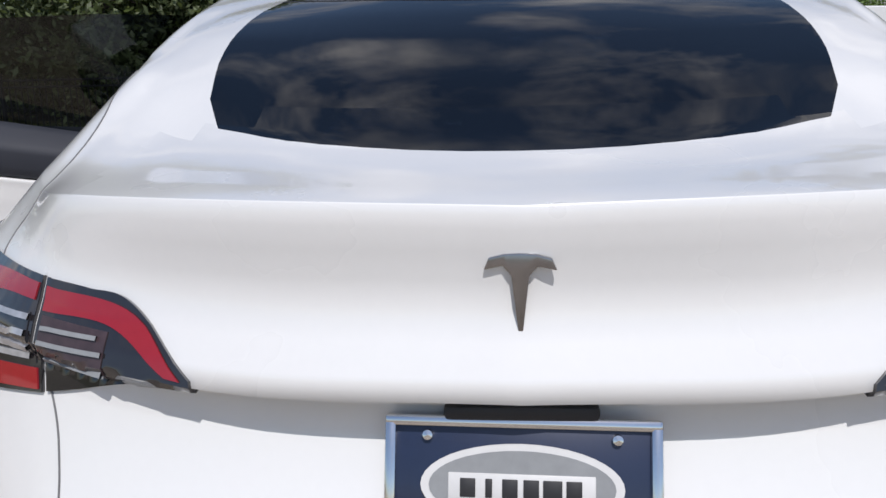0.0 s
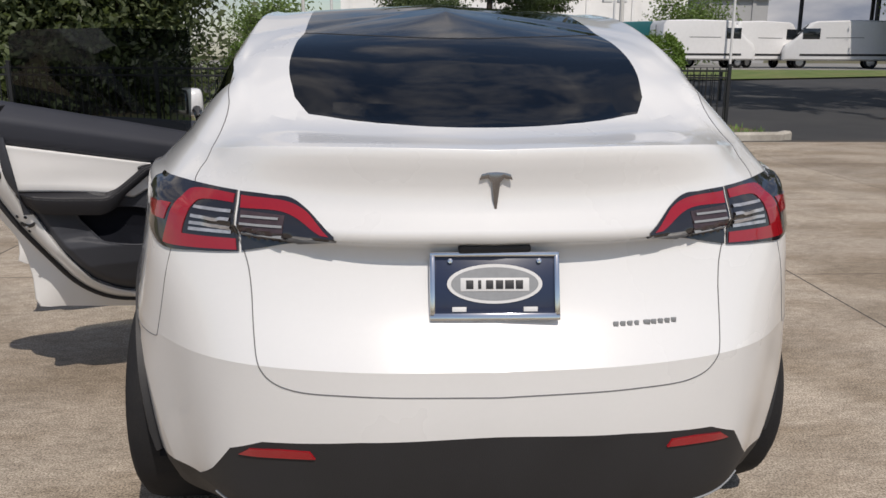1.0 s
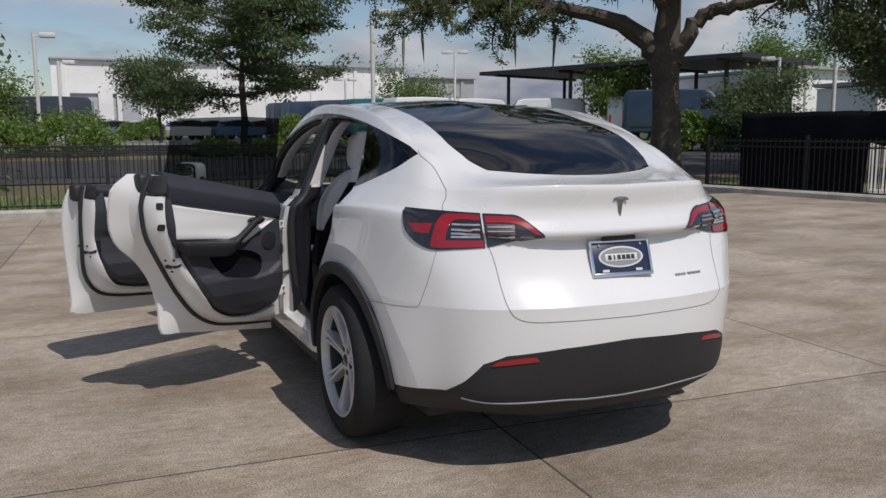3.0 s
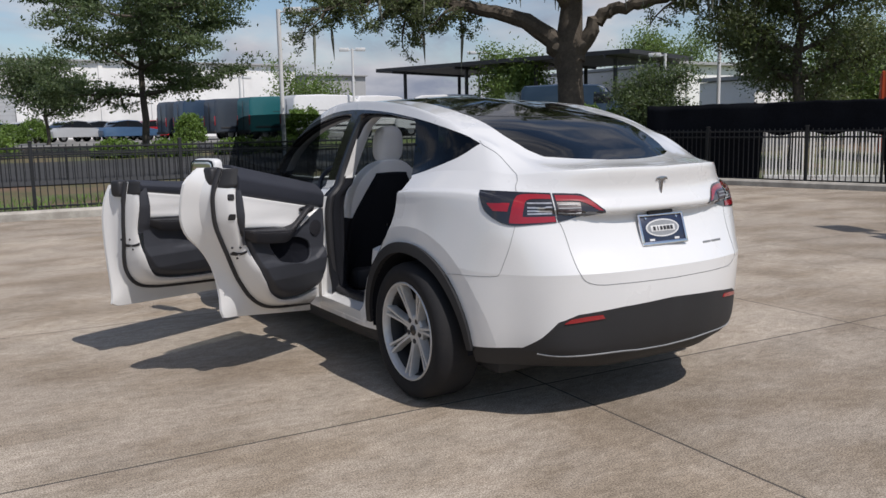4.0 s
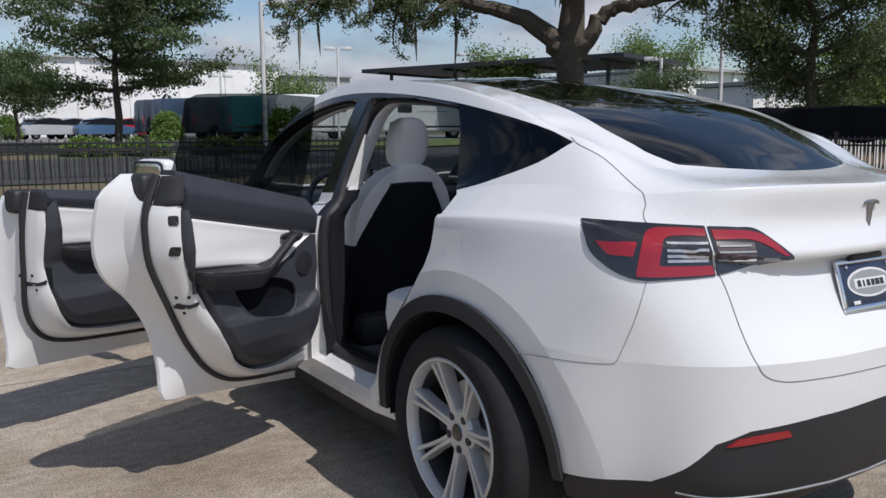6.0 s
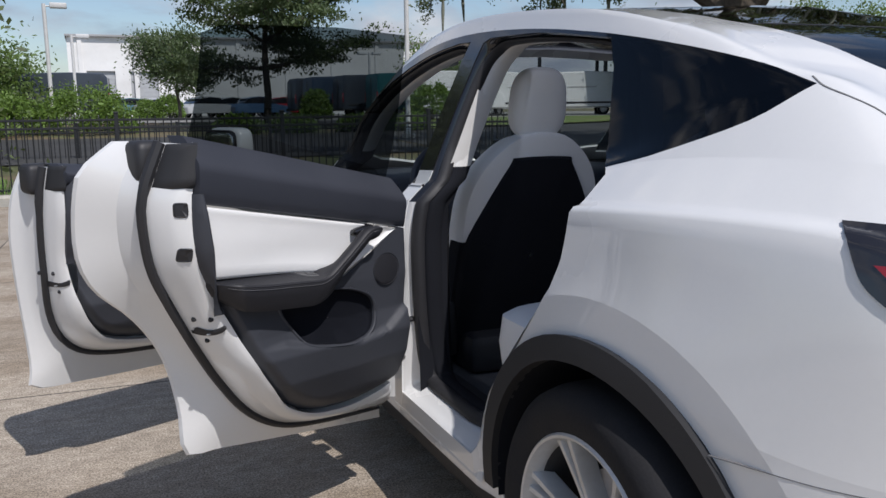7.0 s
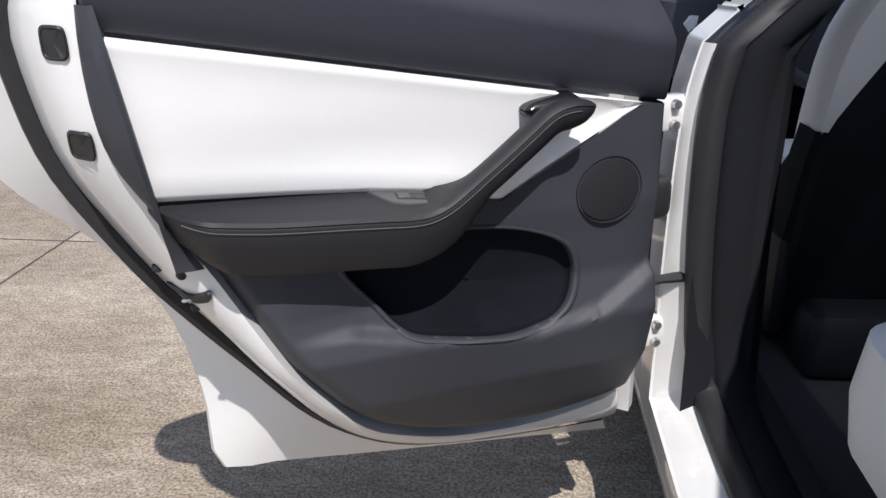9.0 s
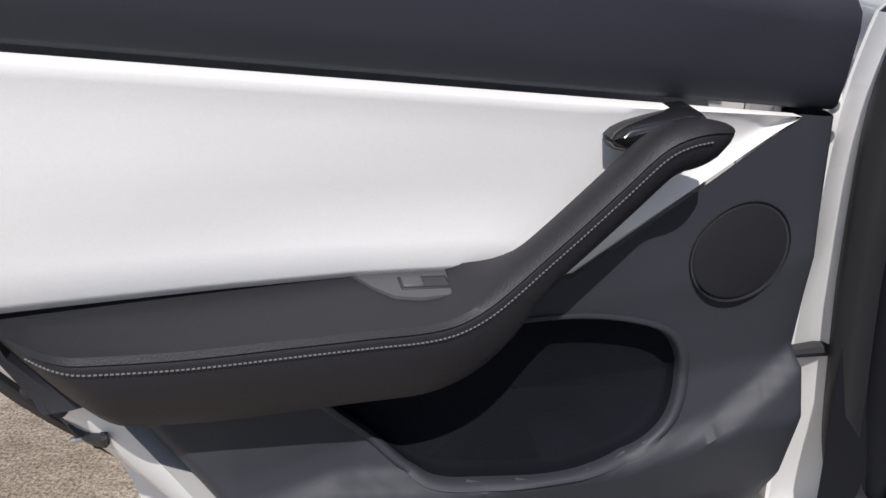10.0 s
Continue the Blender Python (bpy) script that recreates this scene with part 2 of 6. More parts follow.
def leaf_mat(name, col, through_col, island=0.45):
    """Leaves that let some light through."""
    m = mat(name, col, 0.55, vary=0.3, scale=0.8, island=island)
    n, l = m.node_tree.nodes, m.node_tree.links
    tl, mx = n.new("ShaderNodeBsdfTranslucent"), n.new("ShaderNodeMixShader")
    tl.inputs["Color"].default_value = (*through_col, 1)
    mx.inputs["Fac"].default_value = 0.35
    l.new(n["Principled BSDF"].outputs["BSDF"], mx.inputs[1])
    l.new(tl.outputs["BSDF"], mx.inputs[2])
    l.new(mx.outputs["Shader"], n["Material Output"].inputs["Surface"])
    return m


M_LEAF_OAK = leaf_mat("oak_leaves", (0.108, 0.135, 0.064), (0.19, 0.25, 0.075))
M_LEAF_ELM = leaf_mat("elm_leaves", (0.094, 0.130, 0.060), (0.165, 0.235, 0.07))
M_LEAF_LIGHT = leaf_mat("light_leaves", (0.12, 0.18, 0.05), (0.22, 0.32, 0.06))
M_BUSH = leaf_mat("bush_leaves", (0.13, 0.21, 0.045), (0.24, 0.36, 0.06))
M_MOSS = mat("hanging_moss", (0.20, 0.21, 0.17), 0.95, vary=0.3, scale=4)
M_WALL = mat("white_plaster_wall", (0.84, 0.83, 0.81), 0.85, vary=0.06, scale=0.4, dirt=((0.45, 0.43, 0.4), 0.4, 0.15))
M_WALLGREY = mat("grey_wall", (0.36, 0.36, 0.36), 0.85, vary=0.1, scale=0.4)
M_ROLLER = mat("roller_door", (0.42, 0.43, 0.44), 0.6, vary=0.08, scale=3)
M_POLE = mat("white_pole", (0.66, 0.66, 0.65), 0.5, vary=0.08)
M_CANOPY = mat("canopy_steel", (0.03, 0.03, 0.034), 0.6, vary=0.2)
M_ORANGE = mat("orange_container", (0.55, 0.075, 0.02), 0.6, vary=0.15, scale=2)
M_BLUETARP = mat("blue_tarp", (0.02, 0.05, 0.22), 0.6, vary=0.2)
M_VANS = [mat("van_" + k, c, 0.45, vary=0.04, coat=0.3) for k, c in (("slate", (0.036, 0.047, 0.064)), ("teal", (0.008, 0.105, 0.115)), ("white", (0.72, 0.72, 0.72)), ("navy", (0.02, 0.045, 0.085)))]
M_CARS = [mat("far_car_" + k, c, 0.3, vary=0.04, coat=0.8) for k, c in (("silver", (0.42, 0.43, 0.44)), ("teal", (0.10, 0.20, 0.22)), ("red", (0.40, 0.015, 0.02)), ("blue", (0.06, 0.12, 0.22)), ("dark", (0.03, 0.03, 0.035)))]
M_DARKGLASS = mat("dark_window", (0.015, 0.018, 0.022), 0.08, vary=0.2, coat=0.6)


# ---- geometry helpers ----
class Geo:
    """Vertices and faces gathered for one mesh."""

    def __init__(self):
        self.v, self.f = [], []

    def add(self, verts, faces):
        o = len(self.v)
        self.v += [tuple(p) for p in verts]
        self.f += [tuple(i + o for i in f) for f in faces]
        return self

    def map(self, fn):
        self.v = [tuple(fn(Vector(p))) for p in self.v]
        return self

    def mesh(self, name, material, smooth=True, sharp=35):
        me = bpy.data.meshes.new(name)
        me.from_pydata(self.v, [], self.f)
        me.materials.append(material)
        if smooth:
            me.polygons.foreach_set("use_smooth", [True] * len(me.polygons))
            if sharp:
                me.set_sharp_from_angle(angle=radians(sharp))
        me.update()
        return me


def part(name, geo, material, parent=None, label="", smooth=True, sharp=35, thick=0.0):
    me = geo if isinstance(geo, bpy.types.Mesh) else geo.mesh(name, material, smooth, sharp)
    ob = new(name, me)
    ob.parent = parent
    if label:
        ob["label"] = label
    if thick:
        s = ob.modifiers.new("shell", "SOLIDIFY")
        s.thickness, s.offset = thick, -1
    return ob


def thing(name, label, category, group="", at=(0, 0, 0)):
    ob = new(name)
    ob.location = at
    ob.empty_display_size = 0.2
    return tagged(ob, label, category, group)


def from_bm(bm):
    bm.verts.index_update()
    g = Geo()
    g.add([v.co for v in bm.verts], [[v.index for v in f.verts] for f in bm.faces])
    bm.free()
    return g


def box(c, s, bevel=0.0, seg=2):
    bm = bmesh.new()
    bmesh.ops.create_cube(bm, size=1.0)
    for v in bm.verts:
        v.co = Vector((v.co.x * s[0] + c[0], v.co.y * s[1] + c[1], v.co.z * s[2] + c[2]))
    if bevel:
        bmesh.ops.bevel(bm, geom=list(bm.edges), offset=min(bevel, min(s) * 0.45), segments=seg, affect="EDGES", profile=0.5)
    return from_bm(bm)


def tube(pts, r, n=8, caps=True, squash=1.0):
    """A tube along points; r is one radius or one for each point."""
    pts = [Vector(p) for p in pts]
    rs = r if isinstance(r, (list, tuple)) else [r] * len(pts)
    g, side = Geo(), None
    vs = []
    for i, p in enumerate(pts):
        d = (pts[min(i + 1, len(pts) - 1)] - pts[max(i - 1, 0)]).normalized()
        if side is None:
            side = d.orthogonal().normalized()
        side = (side - d * side.dot(d)).normalized()
        up = d.cross(side)
        vs += [p + (side * math.cos(2 * math.pi * k / n) + up * squash * math.sin(2 * math.pi * k / n)) * rs[i] for k in range(n)]
    fs = [(i * n + k, i * n + (k + 1) % n, (i + 1) * n + (k + 1) % n, (i + 1) * n + k) for i in range(len(pts) - 1) for k in range(n)]
    if caps:
        fs += [tuple(range(n))[::-1], tuple((len(pts) - 1) * n + k for k in range(n))]
    return g.add(vs, fs)


def sheet(P, closed_u=False, closed_v=False):
    """A grid of points P[i][j] as quads."""
    nu, nv = len(P), len(P[0])
    fs = []
    for i in range(nu if closed_u else nu - 1):
        for j in range(nv if closed_v else nv - 1):
            a, b = (i + 1) % nu, (j + 1) % nv
            fs.append((i * nv + j, a * nv + j, a * nv + b, i * nv + b))
    return Geo().add([p for row in P for p in row], fs)


def lathe(profile, n=48, axis="x"):
    """Turns (radius, height) pairs about an axis."""
    P = []
    for r, h in profile:
        row = []
        for k in range(n):
            a = 2 * math.pi * k / n
            c, s = r * math.cos(a), r * math.sin(a)
            row.append((h, c, s) if axis == "x" else (c, s, h))
        P.append(row)
    return sheet(P, closed_v=True)


def prism(poly, h0, h1, axis="x", bevel=0.0):
    """A flat outline given thickness between h0 and h1 along an axis."""
    bm = bmesh.new()
    put = {"x": lambda a, b, h: (h, a, b), "y": lambda a, b, h: (a, h, b), "z": lambda a, b, h: (a, b, h)}[axis]
    f = bm.faces.new([bm.verts.new(put(a, b, h0)) for a, b in poly])
    top = bmesh.ops.extrude_face_region(bm, geom=[f])
    for e in top["geom"]:
        if isinstance(e, bmesh.types.BMVert):
            e.co = Vector(put(*[e.co[i] for i in {"x": (1, 2), "y": (0, 2), "z": (0, 1)}[axis]], h1))
    bmesh.ops.recalc_face_normals(bm, faces=list(bm.faces))
    if bevel:
        bmesh.ops.bevel(bm, geom=list(bm.edges), offset=bevel, segments=2, affect="EDGES", profile=0.5)
    return from_bm(bm)


def spline(pts, n):
    """n points per span on a smooth line through pts (numbers or tuples)."""
    A = np.array(pts, float)
    if A.ndim == 1:
        A = A[:, None]
    E = np.vstack([2 * A[0] - A[1], A, 2 * A[-1] - A[-2]])
    out = []
    for i in range(len(A) - 1):
        p0, p1, p2, p3 = E[i:i + 4]
        for k in range(n):
            t = k / n
            out.append(0.5 * ((2 * p1) + (p2 - p0) * t + (2 * p0 - 5 * p1 + 4 * p2 - p3) * t * t + (3 * p1 - p0 - 3 * p2 + p3) * t ** 3))
    out.append(A[-1])
    return np.array(out)


def lerp(x, xs, ys):
    return float(np.interp(x, xs, ys))


def inside(p, poly):
    r, j = False, len(poly) - 1
    for i in range(len(poly)):
        a, b = poly[i], poly[j]
        if (a[1] > p[1]) != (b[1] > p[1]) and p[0] < (b[0] - a[0]) * (p[1] - a[1]) / (b[1] - a[1]) + a[0]:
            r = not r
        j = i
    return r


# ---- the car's outer form ----
# Lines along the half body, each from the middle of the rear, round the corner and along the side to the middle of the nose: (half width, y, z).
# The rear axle is at y 0, the front axle at y 2.89.
LINES = [
    [(0, -.78, .25), (.30, -.77, .25), (.50, -.70, .26), (.675, -.58, .27), (.83, -.42, .27), (.90, 0, .24), (.90, .5, .20), (.90, 1.15, .19), (.90, 1.75, .19), (.90, 2.3, .20), (.90, 2.89, .24), (.84, 3.32, .24), (.50, 3.60, .20), (0, 3.68, .19)],
    [(0, -.875, .34), (.30, -.86, .34), (.56, -.78, .345), (.715, -.62, .36), (.87, -.42, .365), (.95, 0, .36), (.94, .5, .29), (.94, 1.15, .28), (.94, 1.75, .28), (.94, 2.3, .29), (.95, 2.89, .36), (.87, 3.36, .36), (.52, 3.70, .36), (0, 3.78, .36)],
    [(0, -.914, .55), (.30, -.894, .545), (.57, -.800, .53), (.734, -.640, .53), (.888, -.42, .55), (.966, 0, .58), (.955, .5, .50), (.945, 1.15, .48), (.945, 1.75, .48), (.95, 2.3, .50), (.966, 2.89, .58), (.89, 3.36, .56), (.53, 3.70, .55), (0, 3.78, .55)],
    [(0, -.92, .722), (.30, -.90, .722), (.57, -.812, .720), (.748, -.648, .718), (.880, -.42, .730), (.962, 0, .78), (.95, .5, .72), (.945, 1.15, .68), (.945, 1.75, .68), (.95, 2.3, .70), (.96, 2.89, .76), (.88, 3.33, .70), (.52, 3.66, .68), (0, 3.76, .68)],
    [(0, -.835, .84), (.30, -.82, .84), (.56, -.755, .86), (.755, -.625, .90), (.848, -.42, .94), (.928, 0, .95), (.932, .5, .90), (.938, 1.15, .87), (.938, 1.75, .86), (.93, 2.3, .85), (.92, 2.89, .85), (.82, 3.25, .78), (.48, 3.56, .74), (0, 3.66, .73)],
    [(0, -.795, .965), (.30, -.775, .968), (.53, -.725, .985), (.73, -.61, 1.025), (.823, -.42, 1.072), (.915, 0, 1.066), (.926, .5, 1.012), (.92, 1.15, .965), (.92, 1.75, .945), (.90, 2.3, .93), (.85, 2.85, .905), (.72, 3.2, .84), (.42, 3.47, .785), (0, 3.57, .765)],
    [(0, -.845, .990), (.30, -.82, .990), (.545, -.735, 1.005), (.705, -.60, 1.050), (.796, -.415, 1.088), (.891, 0, 1.081), (.908, .5, 1.025), (.912, 1.15, .985), (.912, 1.75, .965), (.885, 2.3, .95), (.80, 2.78, .92), (.65, 3.1, .865), (.38, 3.38, .81), (0, 3.48, .79)],
    [(0, -.822, 1.186), (.27, -.797, 1.190), (.51, -.692, 1.182), (.645, -.53, 1.165), (.725, -.36, 1.18), (.80, 0, 1.165), (.845, .5, 1.08), (.865, 1.15, 1.03), (.87, 1.75, 1.01), (.85, 2.3, .99), (.74, 2.65, .97), (.58, 2.85, .94), (.34, 3.05, .90), (0, 3.12, .89)],
    [(0, -.60, 1.216), (.26, -.575, 1.219), (.47, -.465, 1.225), (.575, -.37, 1.26), (.645, -.235, 1.305), (.735, 0, 1.25), (.805, .5, 1.125), (.84, 1.15, 1.06), (.845, 1.75, 1.035), (.82, 2.3, 1.02), (.70, 2.50, 1.01), (.56, 2.60, 1.005), (.34, 2.70, .995), (0, 2.78, .99)],
    [(0, -.34, 1.315), (.26, -.33, 1.317), (.46, -.26, 1.325), (.555, -.20, 1.335), (.62, -.13, 1.35), (.655, .05, 1.40), (.655, .5, 1.475), (.655, 1.15, 1.51), (.665, 1.6, 1.475), (.70, 2.05, 1.31), (.61, 2.13, 1.27), (.50, 2.23, 1.27), (.30, 2.31, 1.27), (0, 2.36, 1.27)],
    [(0, -.05, 1.418), (.26, -.04, 1.418), (.44, .0, 1.42), (.50, .05, 1.428), (.53, .12, 1.44), (.55, .28, 1.475), (.56, .6, 1.525), (.56, 1.1, 1.555), (.56, 1.5, 1.53), (.56, 1.72, 1.485), (.48, 1.80, 1.478), (.38, 1.85, 1.478), (.20, 1.88, 1.485), (0, 1.90, 1.49)],
    [(0, .40, 1.53), (0, .42, 1.533), (0, .46, 1.538), (0, .50, 1.543), (0, .55, 1.55), (0, .65, 1.562), (0, .85, 1.58), (0, 1.1, 1.59), (0, 1.4, 1.583), (0, 1.5, 1.575), (0, 1.54, 1.572), (0, 1.57, 1.57), (0, 1.60, 1.567), (0, 1.62, 1.565)],
]
rows = [spline(line, 9) for line in LINES]                     # along the car
# where each span between two lines is divided, in twelfths
STEPS = ((0, 4, 8), (0, 3, 6, 9), (0, 4, 8, 11), (0, 1, 3, 6, 9), (0, 4, 8), (0, 6), (0, 4, 8), (0, 4, 8), (0, 6, 11), (0, 1, 6), (0, 3, 6, 9), (0, 3, 6, 9), (0, 2, 5, 7, 10), (0, 2, 4, 6, 8, 10))
HALF = []
for u in range(len(rows[0])):
    line = [r[u] for r in rows]
    # the tail's face is hollow below the lip; the bumper's fold and the lip are sharp towards the rear
    hollow = .024 * max(0, min(1, (27 - u) / 14))
    mid = line[6] * .56 + line[7] * .44 + np.array((0, hollow, 0))
    form = line[:7] + [mid, line[6] * .12 + line[7] * .88, line[7], line[7] * .87 + line[8] * .13] + line[8:]
    even = spline(form, 12)
    fold = max(0, min(1, (47 - u) / 8))
    lip = max(0, min(1, (30 - u) / 9))
    folded = np.vstack([spline(form[:4], 12)[:-1], spline(form[3:10], 12)[:-1], spline(form[9:], 12)])
    col = even.copy()
    col[:72] = even[:72] * (1 - fold) + folded[:72] * fold
    col[72:] = even[72:] * (1 - lip) + folded[72:] * lip
    keep = [col[12 * k + i] for k, at in enumerate(STEPS) for i in at] + [col[-1]]
    HALF.append([(max(0.0, p[0]), p[1], p[2]) for p in keep])

full = bmesh.new()
for side in (-1, 1):
    vs = [[full.verts.new((side * p[0], p[1], p[2])) for p in col] for col in HALF]
    for i in range(len(vs) - 1):
        for j in range(len(vs[0]) - 1):
            q = [vs[i][j], vs[i + 1][j], vs[i + 1][j + 1], vs[i][j + 1]]
            full.faces.new(q if side < 0 else q[::-1])
bmesh.ops.remove_doubles(full, verts=list(full.verts), dist=0.0004)
bmesh.ops.recalc_face_normals(full, faces=list(full.faces))
if sum((f.calc_center_median() - Vector((0, 1, .8))).dot(f.normal) for f in full.faces) < 0:
    bmesh.ops.reverse_faces(full, faces=list(full.faces))
full.normal_update()
BODY_TREE = BVHTree.FromBMesh(full)
MID = Vector((0, 0.35, 0.95))


def on_body(p, off=0.0, way=None):
    """The point of the body hit from inside through p (or from outside along way), lifted by off."""
    p = Vector(p)
    if way is None:
        d = (p - MID).normalized()
        hit, nor, _, _ = BODY_TREE.ray_cast(MID, d)
    else:
        d = Vector(way)
        hit, nor, _, _ = BODY_TREE.ray_cast(p - d * 1.5, d)
    if hit is None:
        return p, Vector((0, 0, 1))
    if way is None and nor.dot(d) < 0 or way is not None and nor.dot(d) > 0:
        nor = -nor
    return hit + nor * off, nor


def side_width(y, z):
    """How far out the left side stands at (y, z)."""
    hit, _, _, _ = BODY_TREE.ray_cast(Vector((-3, y, z)), Vector((1, 0, 0)))
    return hit.x if hit else -0.9


def ribbon(pts, half, off=0.003, n=4, way=None, thick=0.003):
    """A narrow raised strip that follows the body along points."""
    line = spline(pts, n) if len(pts) > 2 else np.array([np.array(pts[0]) * (1 - k / 8) + np.array(pts[1]) * k / 8 for k in range(9)])
    hits = [on_body(p, 0, way) for p in line]
    P = []
    for i, (p, nor) in enumerate(hits):
        d = hits[min(i + 1, len(hits) - 1)][0] - hits[max(i - 1, 0)][0]
        w = nor.cross(d).normalized() * half
        P.append([p + w - nor * thick, p + w * 0.9 + nor * off, p - w * 0.9 + nor * off, p - w - nor * thick])
    return sheet(P)


def patch(low, high, off=0.003, n=6, m=6, way=None, sink=0.004):
    """A raised piece of the body between two lines, with a rim that goes down to it."""
    lo = spline(low, n) if len(low) > 2 else np.linspace(low[0], low[1], 2 * n + 1)
    hi = spline(high, n) if len(high) > 2 else np.linspace(high[0], high[1], 2 * n + 1)
    if len(lo) != len(hi):
        t = np.linspace(0, 1, 25)
        lo = np.stack([np.interp(t, np.linspace(0, 1, len(lo)), lo[:, k]) for k in range(3)], 1)
        hi = np.stack([np.interp(t, np.linspace(0, 1, len(hi)), hi[:, k]) for k in range(3)], 1)
    P = []
    for a, b in zip(lo, hi):
        row = [on_body(a, -sink, way)[0]]
        row += [on_body(a + (b - a) * k / m, off, way)[0] for k in range(m + 1)]
        row.append(on_body(b, -sink, way)[0])
        P.append(row)
    first, last = [on_body(p, -0.008, way)[0] for p in P[0]], [on_body(p, -0.008, way)[0] for p in P[-1]]
    return sheet([first] + P + [last])


AX = {"yz": ((0, 1, 0), (0, 0, 1), 1, 2), "xz": ((1, 0, 0), (0, 0, 1), 0, 2), "xy": ((1, 0, 0), (0, 1, 0), 0, 1)}


def cut(bm, poly, axes, pred, closed=True):
    """Cuts the faces that each edge of a flat outline crosses, seen along one axis."""
    e1, e2, i, j = AX[axes]
    e1, e2 = Vector(e1), Vector(e2)
    bm.normal_update()
    lo = [min(p[k] for p in poly) - 0.03 for k in (0, 1)]
    hi = [max(p[k] for p in poly) + 0.03 for k in (0, 1)]
    for f in bm.faces:
        c = f.calc_center_median()
        f.material_index = int(lo[0] - .1 < c[i] < hi[0] + .1 and lo[1] - .1 < c[j] < hi[1] + .1 and pred(c, f.normal))
    for k in range(len(poly) if closed else len(poly) - 1):
        a, b = poly[k], poly[(k + 1) % len(poly)]
        if math.hypot(b[0] - a[0], b[1] - a[1]) < 1e-6:
            continue
        x0, x1, z0, z1 = min(a[0], b[0]) - .002, max(a[0], b[0]) + .002, min(a[1], b[1]) - .002, max(a[1], b[1]) + .002
        side = lambda v: ((v.co[i] - a[0]) * (a[1] - b[1]) + (v.co[j] - a[1]) * (b[0] - a[0])) / math.hypot(b[0] - a[0], b[1] - a[1])
        hit, lines = [], set()
        for f in bm.faces:
            if f.material_index == 0:
                continue
            ps = [(v.co[i], v.co[j]) for v in f.verts]
            if max(p[0] for p in ps) < x0 or min(p[0] for p in ps) > x1 or max(p[1] for p in ps) < z0 or min(p[1] for p in ps) > z1:
                continue
            ds = [side(v) for v in f.verts]
            if min(ds) < -4e-4 and max(ds) > 4e-4:
                hit.append(f)
                lines.update(f.edges)
        for e in lines:
            d0, d1 = side(e.verts[0]), side(e.verts[1])
            if min(d0, d1) < -4e-4 and max(d0, d1) > 4e-4:
                bmesh.utils.edge_split(e, e.verts[0], d0 / (d0 - d1))
        for f in hit:
            on = [v for v in f.verts if abs(side(v)) <= 4e-4]
            for u in on:
                w = next((o for o in reversed(on) if o is not u and not any(u in e.verts and o in e.verts for e in f.edges)), None)
                if w is not None:
                    bmesh.utils.face_split(f, u, w)
                    break


def curve2(pts, n=5):
    return [tuple(p) for p in spline(pts, n)]


# outlines seen from the side (y, z)
RAIL = curve2([(-.235, 1.306), (-.079, 1.357), (.148, 1.405), (.443, 1.452), (.815, 1.492), (1.22, 1.507), (1.55, 1.478), (1.88, 1.393), (2.2, 1.23), (2.46, 1.045)], 4)
BELT = curve2([(2.46, 1.045), (2.2, 1.04), (1.75, 1.045), (1.14, 1.075), (.6, 1.10), (.25, 1.128), (.1, 1.155), (-.009, 1.185), (-.159, 1.242), (-.235, 1.306)], 4)
WINDOW = RAIL[:-1] + BELT[:-1]
REAR_GAP = curve2([(1.10, .36), (1.088, .7), (1.09, 1.05), (1.078, 1.25), (1.05, 1.47)], 3) + curve2([(1.01, 1.482), (.7, 1.472), (.36, 1.432)], 3) + curve2([(.30, 1.36), (.20, 1.17), (.13, 1.13), (.125, 1.02), (.166, .89), (.285, .745), (.44, .57), (.505, .42), (.56, .36)], 2)
FRONT_GAP = curve2([(1.20, .36), (1.195, .8), (1.195, 1.05), (1.175, 1.30), (1.15, 1.48)], 3) + curve2([(1.24, 1.482), (1.5, 1.455), (1.83, 1.378), (2.14, 1.24), (2.36, 1.07)], 2) + curve2([(2.36, 1.0), (2.33, .8), (2.30, .55), (2.25, .36)], 2)
ARCH = [(.0 + .425 * math.cos(a), .345 + .425 * math.sin(a)) for a in np.linspace(-.55, math.pi + .55, 26)]
ARCH_F = [(y + 2.89, z) for y, z in ARCH]
FLARE = [(.0 + .552 * math.cos(a), .345 + .552 * math.sin(a)) for a in np.linspace(-.3, math.pi + .12, 40)]
FLARE_F = [(y + 2.89, z) for y, z in FLARE]
QUARTER_FRONT = [(.215, 1.13), (.40, 1.47)]
GLASS_REAR = curve2([(-.42, -.455), (-.25, -.565), (0, -.605), (.25, -.565), (.42, -.455)], 4) + curve2([(.462, -.36), (.488, -.2), (.482, 0), (.468, .13)], 4) + curve2([(.25, .04), (0, .0), (-.25, .04)], 3) + curve2([(-.468, .13), (-.482, .0), (-.488, -.2), (-.462, -.36)], 4)
GLASS_ROOF = curve2([(-.467, .136), (-.25, .046), (0, .006), (.25, .046), (.467, .136)], 3) + [(.468, .5), (.475, .9), (.48, 1.3), (.475, 1.70), (.28, 1.78), (0, 1.80), (-.28, 1.78), (-.475, 1.70), (-.48, 1.3), (-.475, .9), (-.468, .5)]
SCREEN_F = [(-.52, 1.80), (-.29, 1.86), (0, 1.88), (.29, 1.86), (.52, 1.80), (.62, 2.15), (.66, 2.42), (.5, 2.58), (.3, 2.69), (0, 2.76), (-.3, 2.69), (-.5, 2.58), (-.66, 2.42), (-.62, 2.15)]
